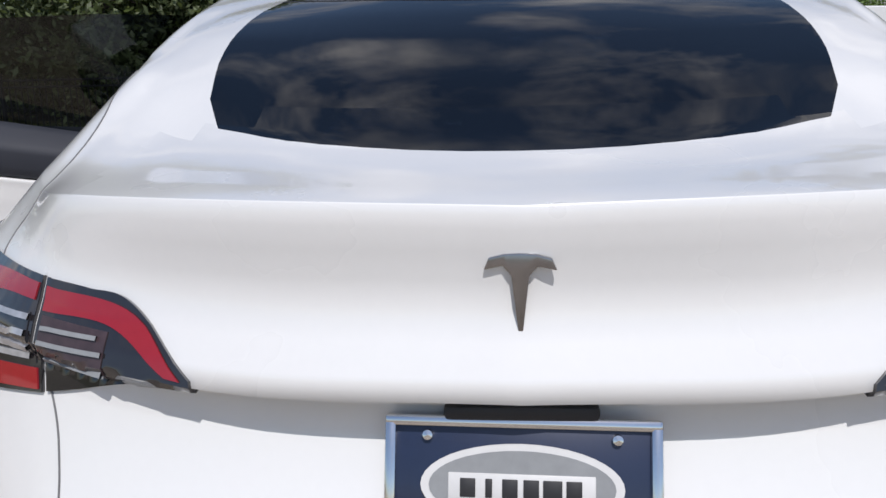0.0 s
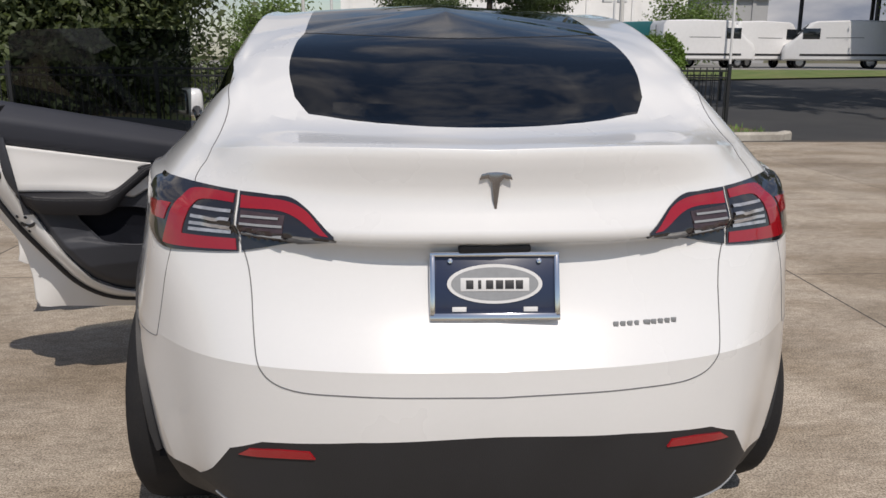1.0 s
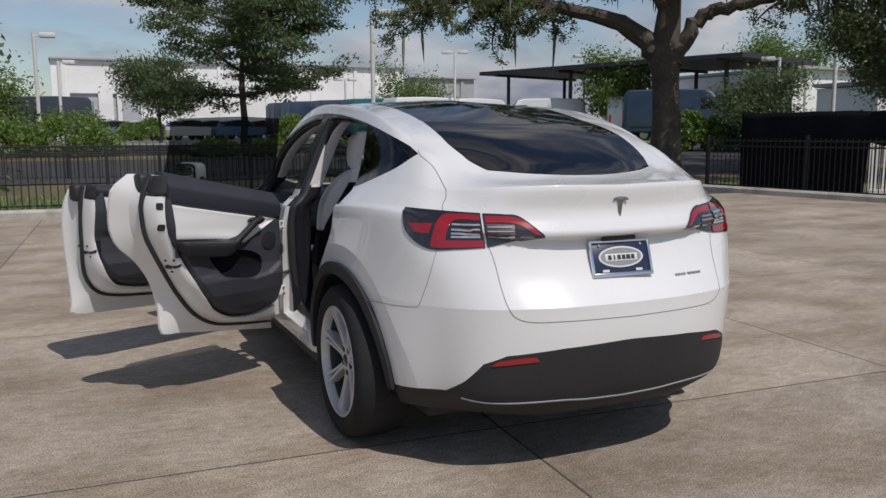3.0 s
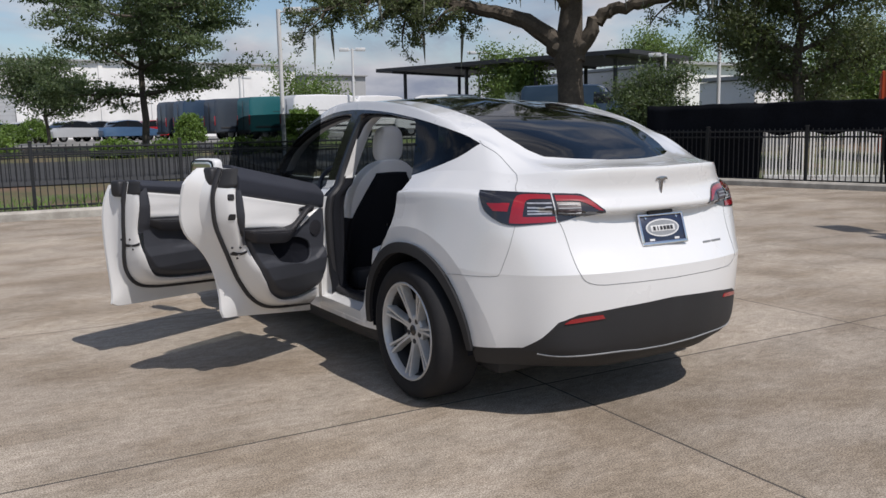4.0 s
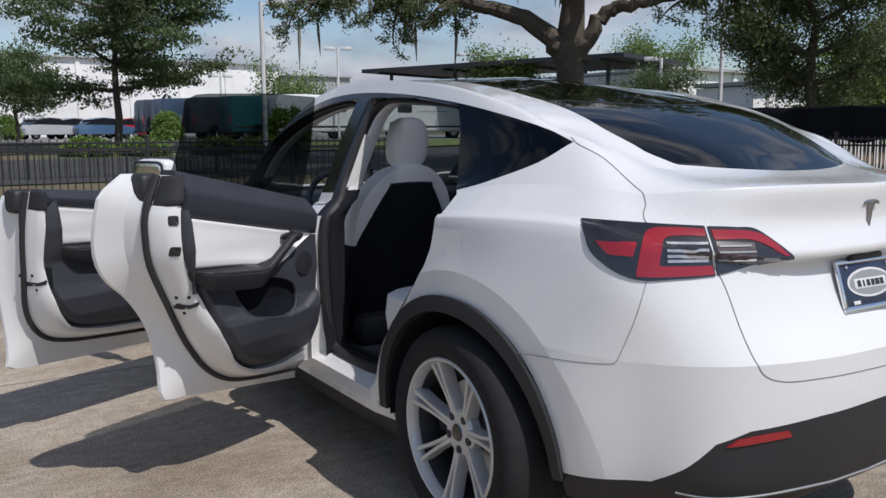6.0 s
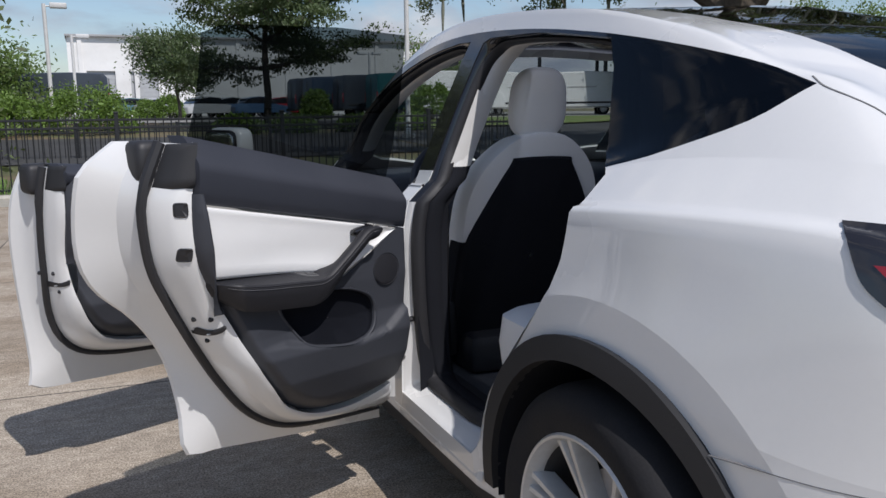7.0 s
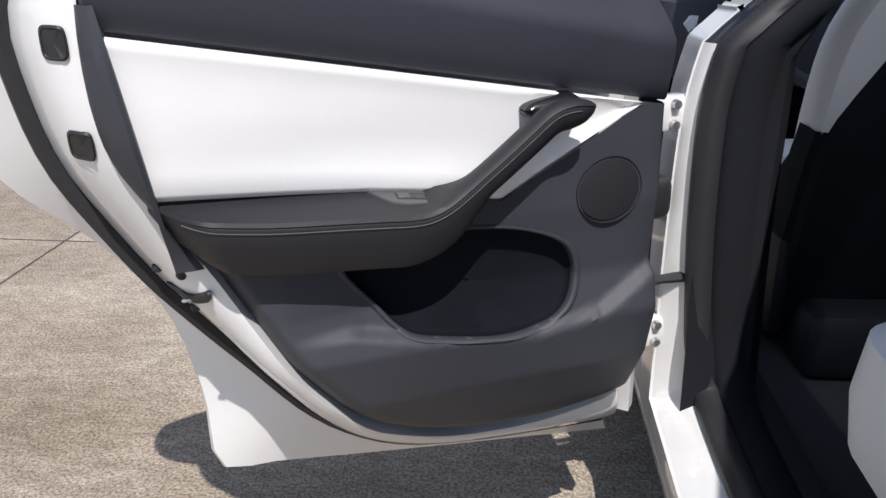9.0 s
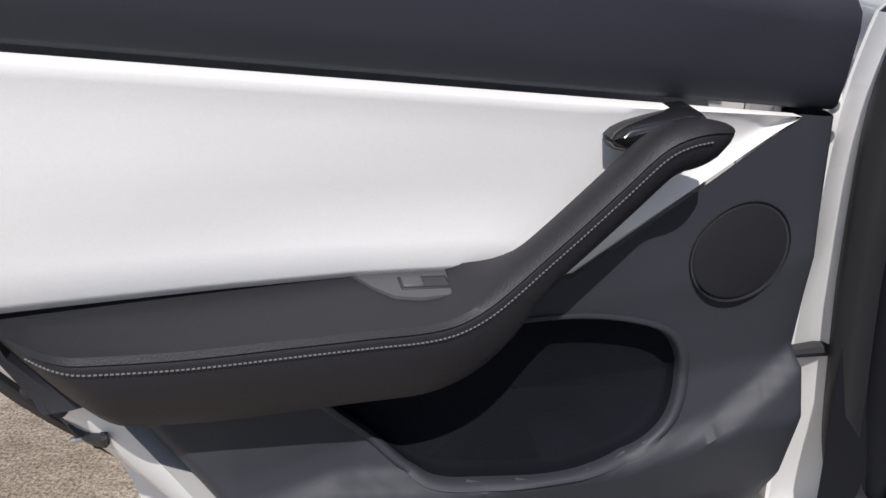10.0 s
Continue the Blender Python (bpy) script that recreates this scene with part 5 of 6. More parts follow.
    arm = part("armrest", mk(sheet(P, closed_v=True)), M_ARM, skin, "dark padded armrest rising into a pull handle", sharp=50)
    st = resample([tuple(np.array(P[i][7]) * .10 + np.array(P[i][6]) * .90 + np.array((0, .0008, 0))) for i in range(5, 74)], 320)
    dash = Geo()
    for i in range(0, 318, 2):
        g = tube([st[i], st[i + 1] + (st[i + 1] - st[i]) * .3], .0006, 4)
        dash.add(g.v, g.f)
    part("stitching", mk(dash), M_STITCH, arm, "pale stitched seam")
    # gloss bracket with the opener button behind the handle's upper end
    P = []
    for q, hw in ((0, .15), (.06, .62), (.2, .92), (.45, 1.0), (.75, 1.0), (.94, .8), (1, .3)):
        s = (.299 - .074 * q) * k
        cz = .942 + .009 * q
        P.append([(s, .232, cz - .016 * hw), (s, .250 + .012 * q * hw, cz - .015 * hw), (s, .255 + .012 * q * hw, cz - .009 * hw), (s, .257 + .012 * q * hw, cz + .0 * hw), (s, .252 + .010 * q * hw, cz + .006 * hw), (s, .244, cz + .008 * hw), (s, .232, cz + .009 * hw)])
    bracket = part("handle_bracket", mk(sheet(P)), M_GLOSSBLACK, arm, "gloss black door opener bracket", sharp=60)
    for bs in (.2775, .2685):
        part("print_mark", mk(box((bs * k, .2585, .9425), (.004, .0016, .0045), .0005)), M_GREYPL, bracket)
    # switch panel let into the shelf, with its rocker
    P = []
    for s in np.linspace(.4935, .3965, 16):
        far = lerp(s, (.3965, .405, .425, .45, .468, .482, .4935), (.244, .256, .2665, .2690, .2655, .2540, .2385))
        P.append([(s * k, n, shelf_z(s * k, n) + h) for n, h in ((.2345, -.004), (.2352, .0022), (.2352 * .6 + far * .4, .0024), (far - .0012, .0022), (far, -.004))])
    part("switch_panel", mk(sheet(P)), M_SWITCH, arm, "satin grey switch panel", sharp=50)
    sw = lambda s0, s1, n0, n1, h, bev: box((0, 0, 0), (s1 - s0, n1 - n0, h), bev, 3).map(lambda p: ((s0 + s1) / 2 * 1.0 + p.x, (n0 + n1) / 2 + p.y, shelf_z((s0 + s1) / 2 + p.x, (n0 + n1) / 2 + p.y) + .0022 + p.z))
    c_ = .4425 * k
    part("switch_frame", mk(sw(c_ - .0185, c_ + .0185, .2445, .2585, .0016, .0007)), M_SEAL, arm, "thin dark switch frame")
    part("switch_well", mk(sw(c_ - .0176, c_ + .0176, .2454, .2576, .0022, .0008)), M_GLOSSBLACK, arm, "black switch recess")
    part("window_switch", mk(sw(c_ + .001, c_ + .0168, .2460, .2570, .0050, .0016)), M_SWITCH, arm, "grey window switch")
    # openings in the shell, the latch
    def shell_n(s, z):
        i = int(np.argmin(np.abs(C[:26, 1] - z)))
        cs, ds = float(np.interp(z, C[:30, 1][::-1], C[:30, 0][::-1])), float(np.interp(z, D[:30, 1][::-1], D[:30, 0][::-1]))
        nc, nd = nC(i), trim_depth(ds, z, L) - .012
        return lerp((cs - s) / (cs - ds), (0, .1, .4, .75, 1), (nc - .016, nc + .004, nc + (nd - nc) * .60, nc + (nd - nc) * .92, nd - .004))

    for hs, hz in holes:
        square = [(math.copysign(abs(math.cos(a)) ** .45, math.cos(a)), math.copysign(abs(math.sin(a)) ** .45, math.sin(a))) for a in np.linspace(0, 2 * math.pi, 28, endpoint=False)]
        rings_ = [[(hs + .013 * r * u, shell_n(hs + .013 * r * u, hz + .017 * r * v) + h, hz + .017 * r * v) for u, v in square] for r, h in ((1.0, -.003), (1.0, .003), (.86, .005), (.80, .0035), (.02, .0035))]
        part("rubber_plug", mk(sheet(rings_, closed_v=True)), M_SEAL, skin, "square black rubber plug")
    ls = .716 if stretch == 1 else 1.085
    i = int(np.argmin(np.abs(C[:30, 1] - latch_z)))
    ln = nC(i) + .014
    P = []
    for u in np.linspace(0, 1, 12):
        s = ls + .014 - .048 * u
        h = lerp(u, (0, .08, .35, .6, .92, 1), (.003, .009, .0085, .0065, .0085, .004))
        zc = latch_z - .012 * math.sin(math.pi * u) + .006 * u
        P.append([(s, shell_n(s, zc + e * h) + dn, zc + e * h) for e, dn in ((-1.15, -.004), (-1, .004), (-.6, .0055), (.6, .0055), (1, .004), (1.15, -.004))])
    latch = part("latch", mk(sheet(P)), M_SEAL, skin, "black curved mouth of the door latch")
    part("latch_claw", mk(box((ls - .010, shell_n(ls - .010, latch_z - .012) + .006, latch_z - .011), (.020, .005, .005), .002)), M_STEEL, latch, "steel latch claw")
    for u, v in ((.022, .030), (-.004, .030), (-.016, -.032)):
        part("screw", mk(lathe([(0, .005), (.005, .004), (.007, -.002)], 12).map(lambda p, u=u, v=v: (ls + u + p.y, shell_n(ls + u, latch_z + v) + .001 + p.x, latch_z + v + p.z))), M_SEAL, skin)
    # window glass standing in the door
    if not mirror:
        P = []
        for s in np.linspace(.055, .705, 14):
            zt0 = zt(s) - .03
            zt1 = lerp(s, (.05, .30, .62, .68, .705), (1.475, 1.482, 1.470, 1.462, 1.445))
            P.append([(s, .115 + .105 * q + .015 * math.sin(math.pi * q), zt0 + (zt1 - zt0) * q) for q in np.linspace(0, 1, 8)])
        part("door_window", mk(sheet(P)), G_REARDOOR, skin, "raised dark tinted door window")
    # hinge side
    edge = [[(0.004, skin_n(0, z) + .004, z), (-.004, .05, z), (.0, .09, z), (.02, .11, z), (.074, trim_depth(.08, z, L) - .07, z)] for z in np.linspace(.37, .96, 14)]
    part("hinge_edge", mk(sheet(edge)), M_PAINT, skin, "white painted hinge edge")
    for hz in (.50, .875):
        part("hinge", mk(box((-.03, .07, hz), (.07, .035, .055), .008)), M_PAINT, skin, "white painted door hinge")
        for dz in (-.016, .016):
            part("hinge_bolt", mk(lathe([(0, .010), (.007, .009), (.008, 0)], 10).map(lambda p, dz=dz, hz=hz: (-.035 + p.y, .088 + p.x, hz + dz + p.z))), M_STEEL, skin)
    part("check_strap", mk(tube([(.03, .09, .60), (-.03, .10, .605), (-.085, .115, .61)], [.008, .008, .011], 8)), M_SEAL, skin, "black door check strap")
    part("cable_boot", mk(soft((-.012, .085, .745), (.05, .04, .07), .5)), M_SEAL, skin, "black rubber cable boot")
    if mirror:
        ms = .17
        head = part("door_mirror", mk(soft((ms, -.17, 1.125), (.10, .25, .155), .45, taper=.12)), M_PAINT, skin, "white door mirror")
        part("mirror_rim", mk(soft((ms + .046, -.175, 1.122), (.014, .235, .140), .4)), M_GLOSSBLACK, head, "black mirror surround")
        part("mirror_glass", mk(soft((ms + .052, -.175, 1.122), (.008, .212, .118), .4)), M_MIRROR, head, "mirror glass")
        part("mirror_foot", mk(tube([(ms, .03, 1.04), (ms, -.02, 1.06), (ms, -.07, 1.09)], [.03, .026, .03], 10)), M_GLOSSBLACK, head, "black mirror foot")
    return skin


REAR_A = [(.868, 1.203), (.888, 1.188), (.915, 1.166), (.939, 1.145), (.951, 1.118), (.954, 1.03), (.942, .92), (.90, .84), (.82, .765), (.758, .68), (.722, .59), (.702, .48), (.693, .362), (.60, .349), (.40, .322), (.20, .296), (.0, .270)]
REAR_C = [(.803, 1.20), (.848, 1.08), (.845, .99), (.825, .90), (.783, .815), (.738, .736), (.688, .66), (.630, .578), (.55, .475), (.47, .41), (.382, .372), (.25, .350), (.12, .333), (.03, .322)]
REAR_D = [(.759, 1.195), (.776, 1.052), (.767, .937), (.724, .85), (.676, .768), (.635, .69), (.591, .615), (.53, .535), (.47, .473), (.364, .418), (.27, .400), (.178, .400), (.06, .433)]
door("rear_door", "wide open white rear door with dark and white trim", ((-1.017, 1.148), radians(66.1)), 1.11, .95, REAR_A, REAR_C, REAR_D, 1.0, .742, ((.800, 1.05), (.792, .945)), False, lambda s: .9135 + s * .192, lambda s: 1.054 + s * .21, 1.092)
FRONT_A = [(1.115, 1.08), (1.140, 1.00), (1.150, .88), (1.145, .75), (1.135, .62), (1.125, .50), (1.12, .40), (1.12, .330), (.95, .315), (.70, .305), (.40, .295), (.20, .285), (.0, .275)]
FRONT_C = [(1.085, 1.10), (1.098, 1.02), (1.100, .92), (1.097, .82), (1.087, .70), (1.070, .60), (1.035, .51), (.965, .445), (.85, .415), (.70, .40), (.50, .385), (.30, .372), (.12, .355), (.03, .346)]
FRONT_D = [(1.058, 1.10), (1.062, 1.02), (1.062, .92), (1.058, .82), (1.046, .72), (1.025, .64), (.985, .56), (.92, .50), (.80, .47), (.66, .455), (.45, .445), (.25, .44), (.06, .45)]
door("front_door", "wide open white front door with dark and white trim", ((-1.046, 2.204), radians(66)), 2.25, 1.15, FRONT_A, FRONT_C, FRONT_D, .72, .72, (), True, lambda s: .893 + s * .141, lambda s: 1.020 + s * .085, 1.02)


# ---- fences, trees, buildings and vehicles round the yard ----
def joined(*geos):
    g = Geo()
    for o in geos:
        g.add(o.v, o.f)
    return g


def rise(x, y):
    """The land climbs a little behind the fences."""
    return .85 * min(1, max(0, (math.hypot(x, y) - 16) / 20)) * min(1, max(0, (y - 12.5) / 4))


def draped(x0, x1, y0, y1, lift, step=2.0):
    nx, ny = max(2, int((x1 - x0) / step)), max(2, int((y1 - y0) / step))
    return sheet([[(x, y, rise(x, y) + lift) for y in np.linspace(y0, y1, ny + 1)] for x in np.linspace(x0, x1, nx + 1)])


def fence(label, p0, p1, height, post_every=2.4, spacing=.115):
    """Iron fence with posts, rails and pickets between two points of the ground."""
    p0, p1 = Vector((*p0, 0)), Vector((*p1, 0))
    d = p1 - p0
    ln, d = d.length, d.normalized()
    ang = math.atan2(d.y, d.x)
    fen = thing("iron_fence", label, "fence")
    post = joined(box((0, 0, height * .5 + .03), (.06, .06, height + .06), .006), box((0, 0, height + .07), (.075, .075, .025), .008)).mesh("post", M_IRON, False)
    picket = joined(box((0, 0, (height - .03) / 2 + .05), (.018, .018, height - .05), .003, 1), box((0, 0, height + .005), (.012, .012, .03), .003, 1)).mesh("picket", M_IRON, False)
    n = round(ln / post_every)
    for k in range(n + 1):
        o = part("post", post, M_IRON, fen)
        o.location, o.rotation_euler = p0 + d * (ln * k / n), (0, 0, ang)
    for z in (.14, height - .16, height - .04):
        o = part("rail", box((ln / 2, 0, 0), (ln, .03, .035), .004, 1), M_IRON, fen, smooth=False)
        o.location, o.rotation_euler = p0 + Vector((0, 0, z)), (0, 0, ang)
    m = min(298, int(ln / spacing))
    for k in range(m):
        o = part("picket", picket, M_IRON, fen)
        o.location, o.rotation_euler = p0 + d * (ln * (k + .5) / m), (0, 0, ang)
    return fen


fence("black iron picket fence on a raised kerb strip", (-19.0, 13.3), (6.1, 11.95), 1.2)
fence("low black iron picket fence across the drive", (-16.0, 21.6), (9.5, 20.2), .95)
fence("short black iron picket fence beside the oak", (11.8, 11.9), (12.15, 9.3), 1.2)
side_fence = fence("black iron picket fence in front of a dark mesh screen", (12.15, 9.3), (13.75, .4), 1.2)

# dark mesh screen behind the side fence, torn open over pale slats
scr_a, scr_b = Vector((12.35, 9.6, 0)), Vector((13.95, .4, 0))
scr_d = (scr_b - scr_a).normalized()
scr_n = Vector((-scr_d.y, scr_d.x, 0))
P = []
for t in np.linspace(-1.55, (scr_b - scr_a).length, 150):
    row = []
    for z in np.linspace(0, 1, 14):
        hgt = 1.78 + .006 * math.sin(t * 3.1) + .006 * math.sin(t * 7.7)
        base = .06 if t < 1.42 or t > 3.98 else 1.12 + .05 * math.sin(t * 6)
        zz = base + (hgt - base) * z
        q = scr_a + scr_d * t + scr_n * (.015 * math.sin(t * 2.3 + zz * 2) + .012 * math.sin(t * 6.1))
        row.append((q.x, q.y, zz))
    P.append(row)
screen = part("screen_fence", sheet(P), M_MESH, None, thick=.004)
tagged(screen, "tall black fabric privacy screen on posts with a torn lower corner", "screen")
for t in np.arange(-1.5, 9.3, 2.7):
    q = scr_a + scr_d * t + scr_n * .07
    part("post", tube([(q.x, q.y, 0), (q.x, q.y, 1.80)], .03, 8), M_IRON, screen)
slats = thing("slatted_panel", "weathered white vertical slats behind the torn screen", "panel")
slat_d = Matrix.Rotation(radians(28), 3, "Z") @ scr_d
slat_turn = math.atan2(slat_d.y, slat_d.x)
for k in range(42):
    q = scr_a + scr_d * 1.38 + scr_n * .16 + slat_d * (.068 * k)
    h = 1.12 + .015 * random.uniform(-1, 1) + .04 * math.sin(k * .13)
    o = part("slat", box((0, 0, .16 + h / 2), (.031, .010, h), .003, 1), M_SLAT, slats, smooth=False)
    o.matrix_basis = Matrix.Translation(q) @ Matrix.Rotation(slat_turn, 4, "Z") @ Matrix.Rotation(radians(-9), 4, "X") @ Matrix.Rotation(random.uniform(-.012, .012), 4, "Y")
o = part("foot_rail", box((0, 0, .1), (2.8, .05, .2), .004, 1), M_SLAT, slats, smooth=False)
o.location, o.rotation_euler = scr_a + scr_d * 1.38 + scr_n * .22 + slat_d * 1.4, (0, 0, slat_turn)


def kerb(pts, w=.16, h=.14):
    """A rounded concrete kerb along points."""
    P = []
    pts = [Vector((*p, 0)) for p in pts]
    for i, p in enumerate(pts):
        d = (pts[min(i + 1, len(pts) - 1)] - pts[max(i - 1, 0)]).normalized()
        n = Vector((-d.y, d.x, 0))
        P.append([p + n * a + Vector((0, 0, z)) for a, z in ((-w / 2, -.05), (-w / 2, h * .7), (-w * .3, h * .97), (w * .3, h), (w / 2, h * .9), (w / 2, -.05))])
    g = sheet(P)
    k = len(P) - 1
    g.f += [tuple(range(6)), tuple(k * 6 + i for i in range(6))[::-1]]
    return g


k1 = part("kerb", kerb([(-20, 12.75), (-10, 12.2), (0, 11.55), (5.9, 11.25), (6.8, 11.3), (7.1, 11.6)]), M_KERB)
tagged(k1, "worn pale concrete kerb along the planting strip", "kerb", kind="structure")
k2 = part("kerb", kerb([(11.4, 12.3), (11.65, 11.0), (11.95, 9.2), (12.9, 3.9), (13.5, .3)]), M_KERB)
tagged(k2, "pale concrete kerb below the side fence", "kerb", kind="structure")
strip = part("planting_bed", sheet([[(-20, 12.8, .09), (-20, 16.5, .10)], [(-10, 12.25, .09), (-10, 16.2, .10)], [(0, 11.6, .09), (0, 15.8, .10)], [(5.9, 11.3, .09), (6.0, 15.5, .10)], [(6.9, 11.45, .08), (6.9, 15.3, .08)]]), M_EARTH)
tagged(strip, "grass and mulch planting strip behind the kerb", "planting strip", kind="structure")
road = part("road", joined(draped(7.2, 11.3, 11.3, 15.5, -.035, 1.0), draped(7.2, 60, 15.5, 36, -.035)), M_ASPHALT)
tagged(road, "dark asphalt exit lane in tree shade", "road", kind="structure")
street = part("road", draped(-60, 7.0, 19.5, 27.5, -.03), M_ASPHALT)
tagged(street, "dark shaded asphalt drive behind the planting strip", "road", kind="structure")
lawn = part("lawn", draped(8.5, 60, 27.5, 35.4, .02), M_LAWN)
tagged(lawn, "sunlit mown grass strip before the parked vans", "lawn", kind="structure")
lot = part("parking_lot", draped(-50, 60, 36.0, 100, -.03, 4.0), M_LOT)
tagged(lot, "pale worn parking lot in front of the warehouse", "parking lot", kind="structure")


# foliage
def leaves(centres, sigma, count, size, seed, flat=1.0):
    """Many small leaf blades scattered about centres."""
    rng = np.random.default_rng(seed)
    C = np.array(centres)
    idx = rng.integers(0, len(C), count)
    p = C[idx] + rng.normal(0, 1, (count, 3)) * np.array([sigma, sigma, sigma * flat])
    a = rng.normal(0, 1, (count, 3))
    a /= np.linalg.norm(a, axis=1)[:, None]
    b = np.cross(a, rng.normal(0, 1, (count, 3)))
    b /= np.linalg.norm(b, axis=1)[:, None] + 1e-9
    sz = size * rng.uniform(.6, 1.4, (count, 1))
    v = np.stack([p - a * sz, p + b * sz * .45, p + a * sz, p - b * sz * .45], 1).reshape(-1, 3)
    me = bpy.data.meshes.new("crown")
    me.vertices.add(count * 4)
    me.vertices.foreach_set("co", v.astype(np.float32).ravel())
    me.loops.add(count * 4)
    me.loops.foreach_set("vertex_index", np.arange(count * 4, dtype=np.int32))
    me.polygons.add(count)
    me.polygons.foreach_set("loop_start", np.arange(0, count * 4, 4, dtype=np.int32))
    me.update(calc_edges=True)
    return me


def limb(p, way, length, r0, rng, bend=.35, steps=7, rise=.05):
    pts, d = [Vector(p)], Vector(way).normalized()
    for _ in range(steps):
        d = (d + Vector(rng.normal(0, bend, 3)) * .5 + Vector((0, 0, rise))).normalized()
        pts.append(pts[-1] + d * (length / steps))
    return pts, [r0 * (1 - .85 * k / steps) + .006 for k in range(steps + 1)]


def tree(label, base, height, r, crown_r, crown_z, leaf_mat, count, size, seed, limbs=9, flat=.6, lift=.25, name="tree", sigma=.45, twigs=4):
    """Tapered trunk, limbs that fork into twigs, and a crown of leaves round the twigs' ends."""
    rng = np.random.default_rng(seed)
    tr = thing(name, label, "tree", at=(base[0], base[1], 0))
    wood, ends = Geo(), []
    trunk = [(base[0] + rng.normal(0, .03) * k, base[1] + rng.normal(0, .03) * k, -.05 + (crown_z[1] * .8) * k / 8) for k in range(9)]
    tg = tube(trunk, [r * (1.25 if k == 0 else 1 - .09 * k) for k in range(9)], 12)
    for k in range(limbs):
        t = rng.uniform(.35, 1)
        z = crown_z[0] + (crown_z[1] - crown_z[0]) * (k + .5) / limbs * .85 - .4
        a = k * 2.4 + rng.uniform(-.4, .4)
        reach = crown_r * math.sqrt(max(.15, 1 - ((z - crown_z[0]) / (crown_z[1] - crown_z[0]) - .3) ** 2 * 1.4)) * rng.uniform(.75, 1.08)
        j = min(8, max(0, int(8 * z / (crown_z[1] * .8))))
        pts, rs = limb(trunk[j], (math.cos(a), math.sin(a), lift), reach, r * .45 * (1 - .5 * k / limbs), rng, .2)
        g = tube(pts, rs, 7)
        wood.add(g.v, g.f)
        for q in range(2, len(pts)):
            ends.append(tuple(pts[q]))
            for _ in range(twigs):
                p2, r2 = limb(pts[q], Vector((math.cos(a), math.sin(a), 0)) * .4 + Vector(rng.normal(0, 1, 3) * np.array([1, 1, flat])), crown_r * rng.uniform(.16, .34), max(.008, rs[q] * .5), rng, .5, 4, 0)
                g = tube(p2, r2, 5, False)
                wood.add(g.v, g.f)
                ends += [tuple(p2[2]), tuple(p2[3]), tuple(p2[4])]
    off = Matrix.Translation((-base[0], -base[1], 0))
    part("trunk", tg.map(lambda p: off @ p), M_BARK, tr)
    part("branchwork", wood.map(lambda p: off @ p), M_BARK, tr)
    me = leaves([(e[0] - base[0], e[1] - base[1], e[2]) for e in ends], sigma, count, size, seed, flat)
    me.materials.append(leaf_mat)
    part("crown", me, leaf_mat, tr)
    return tr


def bush(label, base, rad, h, leaf_mat, count, seed, size=.07):
    rng = np.random.default_rng(seed)
    bs = thing("bush", label, "bush", at=(base[0], base[1], rise(*base) - .03))
    cs, stems = [], Geo()
    for k in range(140):
        a, u = rng.uniform(0, 2 * math.pi), rng.uniform(0, 1)
        rr = rad * math.sqrt(1 - (u * .95) ** 2.2) * rng.uniform(.82, 1.0)
        cs.append((rr * math.cos(a), rr * math.sin(a), .12 + (h - .12) * u * rng.uniform(.93, 1.03)))
        if k % 10 == 0:
            g = tube([(0, 0, 0), (cs[-1][0] * .4, cs[-1][1] * .4, cs[-1][2] * .6), cs[-1]], [.025, .015, .005], 5, False)
            stems.add(g.v, g.f)
    part("stems", stems, M_BARK, bs)
    me = leaves(cs, rad * .11, count, size, seed)
    me.materials.append(leaf_mat)
    part("crown", me, leaf_mat, bs)
    return bs


# the live oak beside the exit
OAK = Vector((14.1, 16.3, 0))
VIEW_R = Vector((.755, -.656, 0))
VIEW_F = Vector((.656, .755, 0))
orng = np.random.default_rng(11)
oak = thing("live_oak", "large spreading live oak with hanging moss", "tree", at=tuple(OAK))
oak.scale = (1.17, 1.17, 1.17)
trunk_line = [(0, 0, -.1), (.02, 0, .5), (.03, .02, 1.4), (0, .05, 2.3), (-.06, .05, 3.1), (.0, 0, 4.2), (.1, 0, 5.6), (.1, .1, 7.0)]
part("trunk", tube(trunk_line, [.52, .41, .35, .33, .37, .28, .20, .10], 16), M_BARK, oak)
owood, oends = Geo(), []
